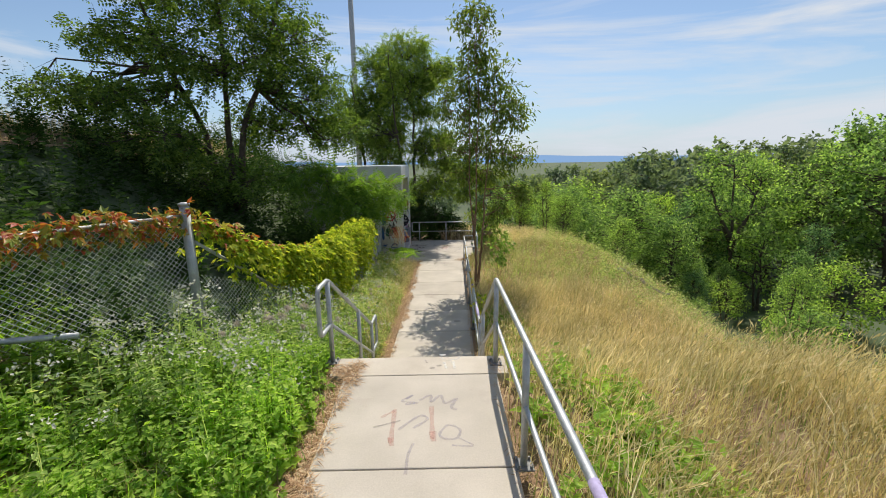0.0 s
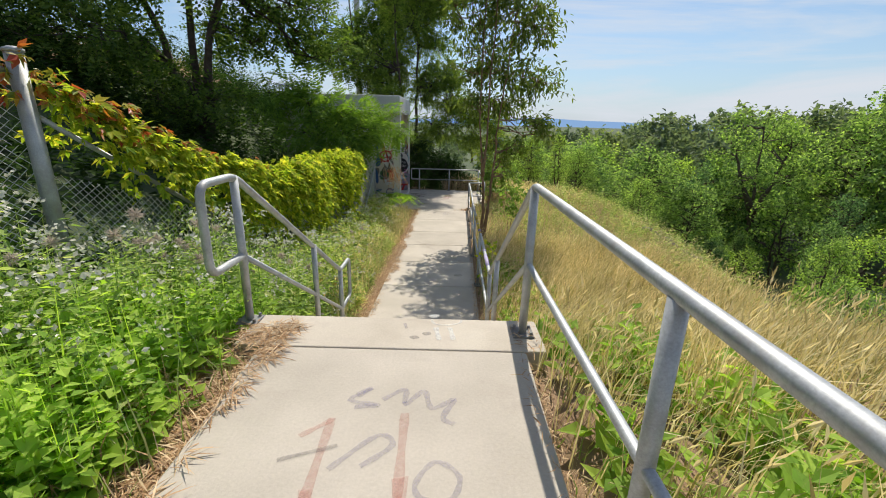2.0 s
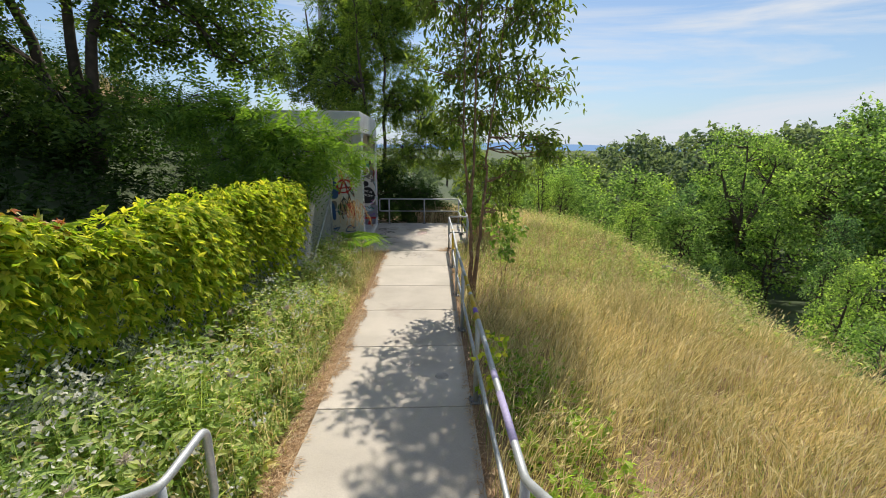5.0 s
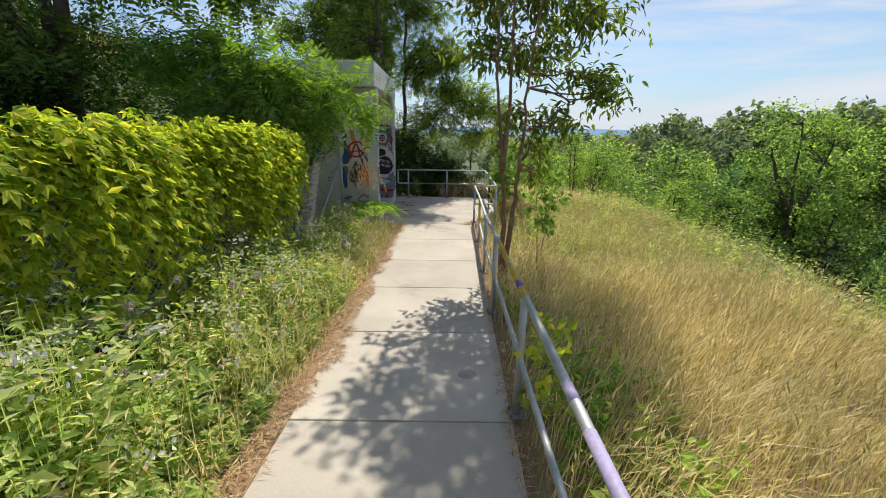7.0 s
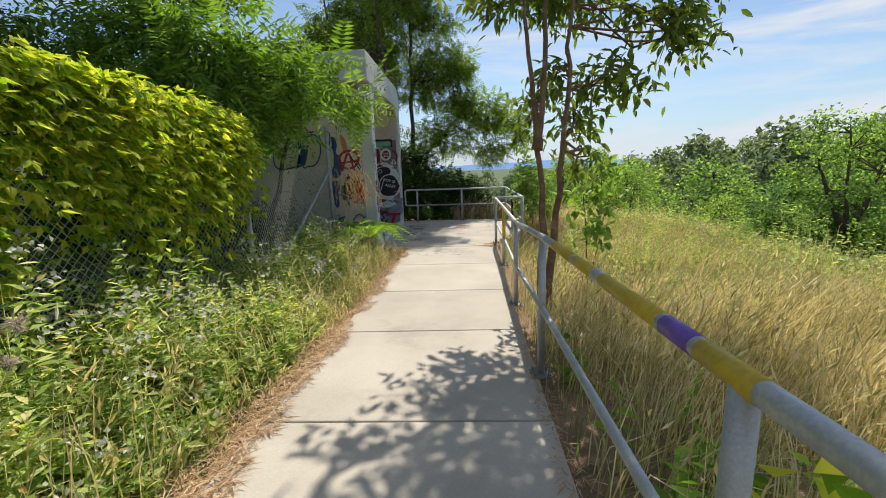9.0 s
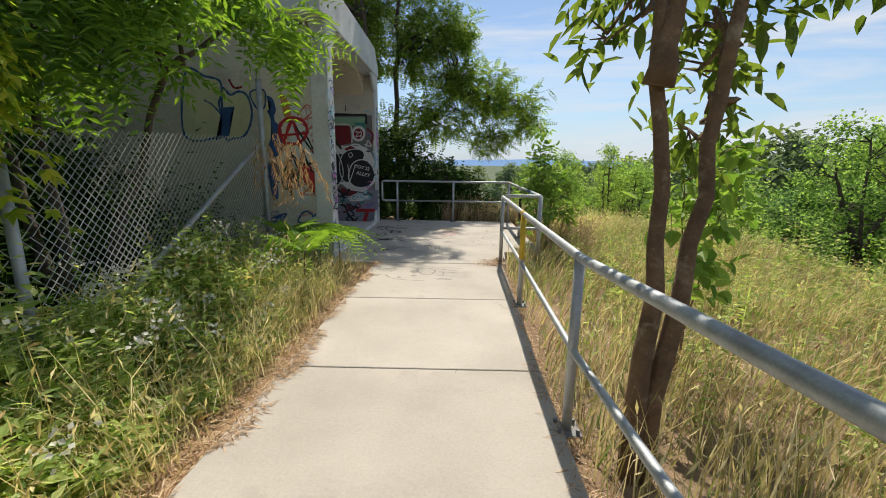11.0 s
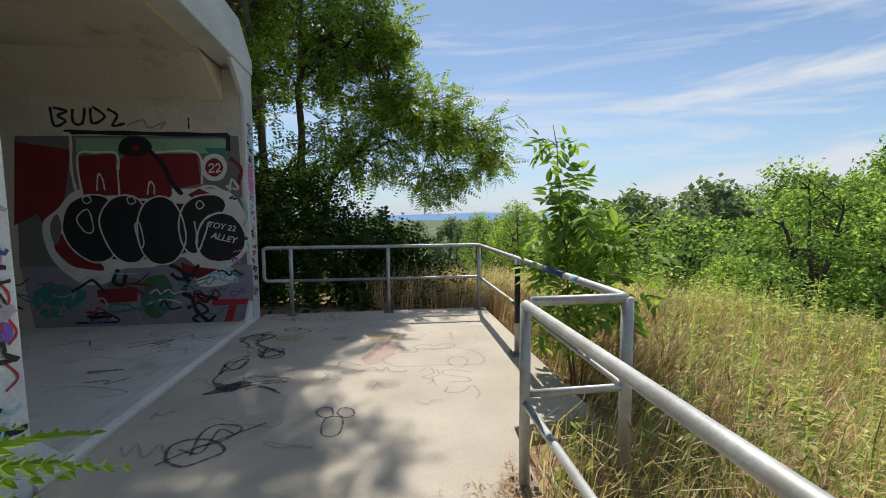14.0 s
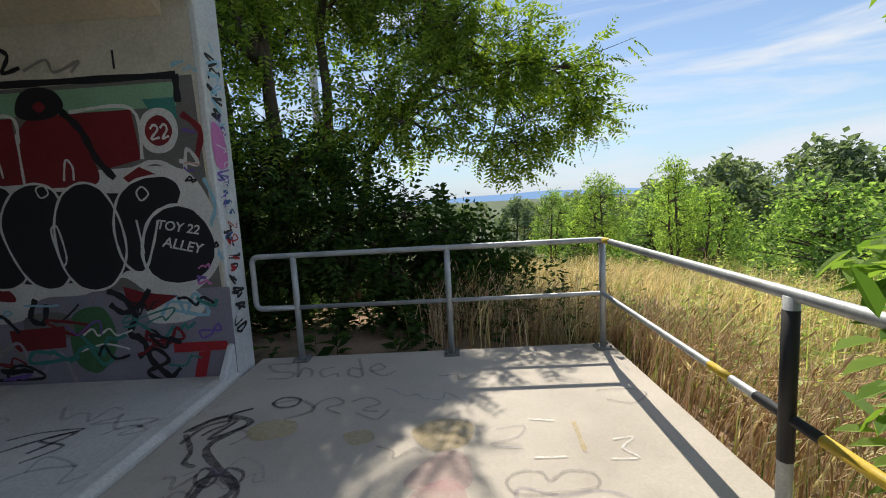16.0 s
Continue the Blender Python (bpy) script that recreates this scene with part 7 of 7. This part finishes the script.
spray("plat", "stroke", "faded_violet", 0.017, [(-0.595, 17.417), (-0.485, 17.459), (-0.343, 17.401), (-0.232, 17.472)], 1)
spray("plat", "stroke", "faded_grey", 0.029, [(-1.058, 19.445), (-1.234, 19.442), (-1.135, 19.298), (-0.978, 19.26), (-0.974, 19.159), (-1.134, 19.156)], 1)
spray("plat", "stroke", "faded_grey", 0.03, [(-1.037, 19.562), (-0.911, 19.172), (-0.928, 19.34), (-0.839, 19.287), (-0.805, 19.161)], 1)
spray("plat", "stroke", "faded_grey", 0.028, [(-0.675, 19.334), (-0.765, 19.279), (-0.708, 19.151), (-0.63, 19.202), (-0.587, 19.138)], 1)
spray("plat", "stroke", "faded_grey", 0.029, [(-0.516, 19.5), (-0.411, 19.139), (-0.519, 19.17), (-0.533, 19.296), (-0.447, 19.265)], 1)
spray("plat", "stroke", "faded_grey", 0.026, [(-0.358, 19.214), (-0.264, 19.266), (-0.324, 19.361), (-0.375, 19.258), (-0.258, 19.123), (-0.168, 19.193)], 1)
spray("plat", "stroke", "grey", 0.025, [(-1.315, 18.437), (-1.272, 18.518), (-1.189, 18.601), (-1.024, 18.697), (-1.123, 18.635), (-1.094, 18.517), (-1.15, 18.46), (-1.183, 18.394)], 1)
spray("plat", "stroke", "grey", 0.032, [(-1.286, 18.413), (-1.153, 18.245), (-1.121, 18.14), (-1.043, 18.101)], 1)
spray("plat", "line", "grey", 0.022, [(-0.989, 18.023), (-0.979, 18.088), (-0.886, 18.025), (-0.884, 17.948), (-0.943, 17.959)], 1)
spray("plat", "line", "grey", 0.02, [(-0.864, 18.024), (-0.851, 18.081), (-0.764, 18.042), (-0.749, 17.971), (-0.806, 17.959)], 1)
spray("plat", "line", "grey", 0.024, [(-0.921, 18.761), (-0.876, 18.833), (-0.76, 18.807), (-0.756, 18.717), (-0.85, 18.696)], 1)
spray("plat", "stroke", "faded_grey", 0.022, [(-0.617, 18.608), (-0.616, 18.734), (-0.525, 18.802), (-0.444, 18.719), (-0.534, 18.656), (-0.428, 18.579)], 1)
spray("plat", "stroke", "faded_grey", 0.022, [(-0.396, 18.73), (-0.297, 18.781), (-0.202, 18.698), (-0.3, 18.622), (-0.196, 18.587)], 1)
spray("plat", "stroke", "faded_grey", 0.019, [(-0.96, 18.283), (-0.9, 18.385), (-0.984, 18.448)], 1)
spray("plat", "blob", "faded_yellow", 0, [(-0.937, 18.433), (-0.858, 18.536), (-0.678, 18.509), (-0.645, 18.389), (-0.762, 18.321), (-0.859, 18.328)], 1)
spray("plat", "blob", "faded_yellow", 0, [(0.037, 18.362), (0.19, 18.467), (0.368, 18.405), (0.341, 18.215), (0.198, 18.149), (0.092, 18.212)], 1)
spray("plat", "blob", "faded_pink", 0, [(0.04, 17.899), (0.144, 18.098), (0.282, 18.152), (0.349, 18.018), (0.312, 17.863)], 1)
spray("plat", "blob", "faded_yellow", 0, [(-0.347, 18.346), (-0.217, 18.38), (-0.166, 18.28), (-0.277, 18.237)], 1)
spray("plat", "line", "faded_grey", 0.018, [(0.501, 17.903), (0.566, 17.966), (0.667, 17.96), (0.697, 17.899), (0.788, 17.961), (0.897, 17.939), (0.884, 17.847), (0.678, 17.817), (0.538, 17.825)], 2)
spray("plat", "stroke", "faded_violet", 0.015, [(0.499, 18.339), (0.655, 18.361), (0.608, 18.257), (0.454, 18.188), (0.618, 18.149)], 2)
spray("plat", "stroke", "white", 0.022, [(0.698, 18.427), (0.833, 18.399)], 2)
spray("plat", "stroke", "faded_yellow", 0.027, [(0.937, 18.385), (0.914, 18.102)], 2)
spray("plat", "stroke", "white", 0.016, [(0.657, 18.066), (0.817, 18.065)], 2)
spray("plat", "stroke", "white", 0.014, [(1.084, 18.194), (1.191, 18.206), (1.104, 18.117), (1.148, 18.036), (1.018, 18.035)], 2)
spray("plat", "stroke", "faded_grey", 0.017, [(1.182, 18.738), (1.364, 18.751), (1.473, 18.68), (1.353, 18.563), (1.208, 18.617)], 2)
spray("room", "stroke", "grey", 0.022, [(-2.351, 18.411), (-2.222, 18.483), (-1.975, 18.513), (-2.135, 18.397), (-1.937, 18.329), (-2.033, 18.178)], 1)
spray("room", "stroke", "faded_violet", 0.019, [(-1.912, 18.092), (-1.933, 18.228), (-1.697, 18.14), (-1.645, 17.996), (-1.547, 18.071)], 1)
spray("room", "stroke", "faded_grey", 0.021, [(-1.799, 18.429), (-1.713, 18.53), (-1.564, 18.471), (-1.693, 18.422), (-1.623, 18.549), (-1.523, 18.606)], 1)
spray("room", "stroke", "grey", 0.034, [(-2.285, 18.261), (-2.158, 18.387), (-1.989, 18.477), (-2.084, 18.266)], 1)
spray("room", "stroke", "faded_violet", 0.025, [(-2.543, 17.832), (-2.442, 18.021), (-2.093, 17.909), (-1.909, 18.102), (-1.673, 18.135)], 1)
spray("room", "stroke", "faded_grey", 0.021, [(-2.259, 17.21), (-2.087, 17.286), (-1.642, 17.122), (-1.809, 17.033)], 1)
spray("low", "stroke", "faded_grey", 0.025, [(-0.567, 14.853), (-0.487, 14.718), (-0.328, 14.644), (-0.085, 14.621)], 1)
spray("low", "stroke", "faded_grey", 0.026, [(-0.538, 15.004), (-0.475, 15.116), (-0.533, 15.176), (-0.34, 15.27), (-0.16, 15.303), (0.034, 15.204), (0.142, 15.236), (0.348, 15.203)], 1)
spray("low", "blob", "faded_grey", 0, [(-0.298, 15.029), (-0.248, 15.085), (-0.193, 15.001), (-0.231, 14.923)], 1)
spray("low", "line", "faded_grey", 0.025, [(-0.211, 15.114), (-0.109, 15.189), (0.006, 15.113), (-0.002, 14.96), (-0.084, 14.884), (-0.166, 14.961)], 1)
spray("low", "blob", "faded_grey", 0, [(-0.423, 14.76), (-0.387, 14.782), (-0.364, 14.716), (-0.396, 14.706)], 1)
spray("low", "blob", "faded_grey", 0, [(-0.268, 14.85), (-0.207, 14.861), (-0.203, 14.802), (-0.244, 14.791)], 1)
spray("low", "stroke", "faded_violet", 0.024, [(0.067, 14.732), (0.212, 14.698), (0.042, 14.669)], 1)
spray("low", "stroke", "faded_violet", 0.024, [(0.02, 14.722), (0.224, 14.698)], 2)
spray("low", "stroke", "faded_violet", 0.026, [(0.025, 14.871), (0.261, 14.832)], 1)
spray("low", "stroke", "faded_violet", 0.024, [(0.122, 15.012), (0.109, 14.858)], 1)
spray("low", "stroke", "faded_violet", 0.027, [(0.06, 15.026), (0.284, 14.997)], 1)
spray("low", "stroke", "faded_violet", 0.029, [(0.095, 15.142), (0.294, 15.096)], 1)
spray("top", "stroke", "white", 0.018, [(-0.001, 4.141), (0.023, 4.077), (0.105, 4.064), (0.179, 4.093), (0.197, 4.136)], 1)
spray("top", "stroke", "white", 0.021, [(0.038, 4.03), (0.048, 3.89)], 1)
spray("top", "stroke", "white", 0.021, [(0.128, 4.031), (0.138, 3.896)], 1)
spray("top", "blob", "faded_grey", 0, [(-0.127, 3.899), (-0.09, 3.917), (-0.065, 3.889), (-0.103, 3.872)], 1)
spray("top", "blob", "faded_grey", 0, [(-0.052, 3.953), (-0.007, 3.966), (0.003, 3.936), (-0.037, 3.923)], 1)
spray("top", "stroke", "faded_violet", 0.022, [(-0.171, 4.075), (-0.153, 4.002)], 1)
spray("top", "blob", "white", 0, [(-0.021, 4.202), (0.046, 4.211), (0.041, 4.172), (-0.005, 4.164)], 1)
spray("top", "stroke", "faded_violet", 0.032, [(-0.32, 3.318), (-0.265, 3.388), (-0.351, 3.291), (-0.214, 3.259), (-0.322, 3.242)], 1)
spray("top", "stroke", "faded_violet", 0.032, [(-0.201, 3.297), (-0.102, 3.381), (-0.093, 3.271), (-0.011, 3.372), (0.029, 3.245), (0.133, 3.313), (0.081, 3.187), (0.131, 3.143)], 1)
spray("top", "stroke", "faded_red", 0.043, [(-0.394, 2.721), (-0.404, 3.166)], 1)
spray("top", "fill", "faded_red", 0, [(-0.427, 2.79), (-0.376, 2.792), (-0.36, 2.69), (-0.398, 2.689)], 2)
spray("top", "stroke", "faded_red", 0.033, [(-0.401, 3.154), (-0.509, 3.05)], 1)
spray("top", "stroke", "faded_red", 0.044, [(-0.089, 3.209), (-0.076, 2.761)], 1)
spray("top", "fill", "faded_red", 0, [(-0.106, 2.846), (-0.043, 2.862), (-0.045, 2.733), (-0.084, 2.732)], 2)
spray("top", "stroke", "faded_violet", 0.03, [(-0.348, 2.882), (-0.191, 3.063), (-0.122, 3.013), (-0.231, 2.901)], 1)
spray("top", "line", "faded_violet", 0.026, [(-0.017, 2.827), (0.053, 2.931), (0.143, 2.869), (0.114, 2.768), (0.015, 2.764)], 1)
spray("top", "stroke", "faded_violet", 0.02, [(0.128, 2.768), (0.235, 2.673), (0.072, 2.686)], 1)
spray("top", "stroke", "faded_violet", 0.027, [(-0.218, 2.715), (-0.25, 2.583), (-0.252, 2.392)], 1)
spray("top", "stroke", "faded_grey", 0.024, [(-0.553, 2.921), (-0.341, 3.004)], 1)
spray("top", "stroke", "white", 0.035, [(0.029, 4.024), (0.054, 3.868)], 1)
spray("top", "stroke", "white", 0.035, [(0.118, 4.029), (0.139, 3.873)], 1)
tags = random.Random(3)
for mat, lo, hi, w in (("black", 0.1, 0.8, 0.026), ("blue", -0.5, 0.1, 0.024), ("violet", -0.3, 0.4, 0.014), ("black", -0.95, -0.45, 0.022), ("red", -0.8, -0.4, 0.014), ("black", -1.3, -0.95, 0.022), ("sky", 0.3, 0.9, 0.02), ("white", -0.7, 0.3, 0.012)):
    for face, y0, y1 in (("fpier", YF0 + 0.03, YF1 - 0.05),):
        z = hi
        while z > lo:
            # one squat letter after the other, down the pier
            h = tags.uniform(0.06, 0.13)
            n = tags.choice((3, 4, 5))
            spray(face, tags.choice(("stroke", "stroke", "line")), mat, w * tags.uniform(0.7, 1.2), [(tags.uniform(y0, y1), z - h * tags.random()) for _ in range(n)], 2)
            z -= h * 1.15
spray("fpier", "blob", "pink", 0, [(YF0 + 0.02, 0.30), (YF0 + 0.16, 0.26), (YF0 + 0.2, 0.02), (YF0 + 0.03, 0.0)], 0)
for mat, x0, x1, k in (("chalk", -0.75, 0.5, 1), ("sky", -0.9, 0.4, 2), ("violet", -0.1, 0.25, 1), ("faded_violet", 0.0, 0.5, 3), ("faded_yellow", -0.8, -0.1, 3), ("teal", 0.25, 0.55, 2), ("chalk", -0.9, 0.5, 2)):
    # worn smears of paint along the nosings
    for _ in range(7):
        x = tags.uniform(x0, x1)
        d = tags.uniform(0.03, 0.15)
        y = STEP0 + TREAD * k - tags.uniform(0.03, 0.07)
        z = -RISE * k + 0.003 + 0.001 * tags.random()
        ring = [(x + d * math.cos(a) * tags.uniform(0.7, 1.1), y + 0.022 * math.sin(a) * tags.uniform(0.2, 1.0), z) for a in [0.7 * i for i in range(9)]]
        bm = bmesh.new()
        bm.faces.new([bm.verts.new(p) for p in ring])
        sub("graffiti", bm, M["w_" + mat], stairs, "worn smear of sprayed paint")


def scribbles(face, count, u0, u1, v0, v1, size, mats, width):
    """Quick unreadable scrawls of overlapping tags on a face."""
    for _ in range(count):
        u, v = tags.uniform(u0, u1), tags.uniform(v0, v1)
        n, w = tags.randint(4, 7), size * tags.uniform(0.5, 1.0)
        pts = [(min(max(u + w * (i / n - 0.5) * 2 + tags.uniform(-0.2, 0.2) * w, u0), u1), min(max(v + tags.uniform(-0.45, 0.45) * w, v0), v1)) for i in range(n)]
        spray(face, tags.choice(("stroke", "stroke", "line")), tags.choice(mats), width * tags.uniform(0.6, 1.3), pts, tags.choice((2, 5, 6)))


scribbles("far", 34, -4.2, -1.50, -1.56, -0.98, 0.24, ("faded_violet", "teal", "sky", "faded_grey", "black", "black", "crimson", "violet"), 0.026)
scribbles("far", 10, -1.62, -1.45, -0.9, 0.75, 0.10, ("pink", "sky", "violet", "black", "faded_red"), 0.018)
scribbles("near", 14, -2.6, -1.50, -1.3, -0.45, 0.20, ("black", "teal", "faded_violet", "blue", "faded_red", "white"), 0.022)
scribbles("pier", 30, YN0 + 0.02, YN1 - 0.03, -1.3, 0.75, 0.17, ("black", "violet", "black", "blue", "faded_violet", "sky"), 0.020)
scribbles("plat", 26, -1.25, 1.0, 16.0, 19.2, 0.22, ("faded_grey", "faded_violet", "faded_grey", "faded_violet"), 0.020)
scribbles("room", 12, -3.6, -1.6, 16.3, 19.0, 0.30, ("faded_grey", "faded_violet", "grey"), 0.024)
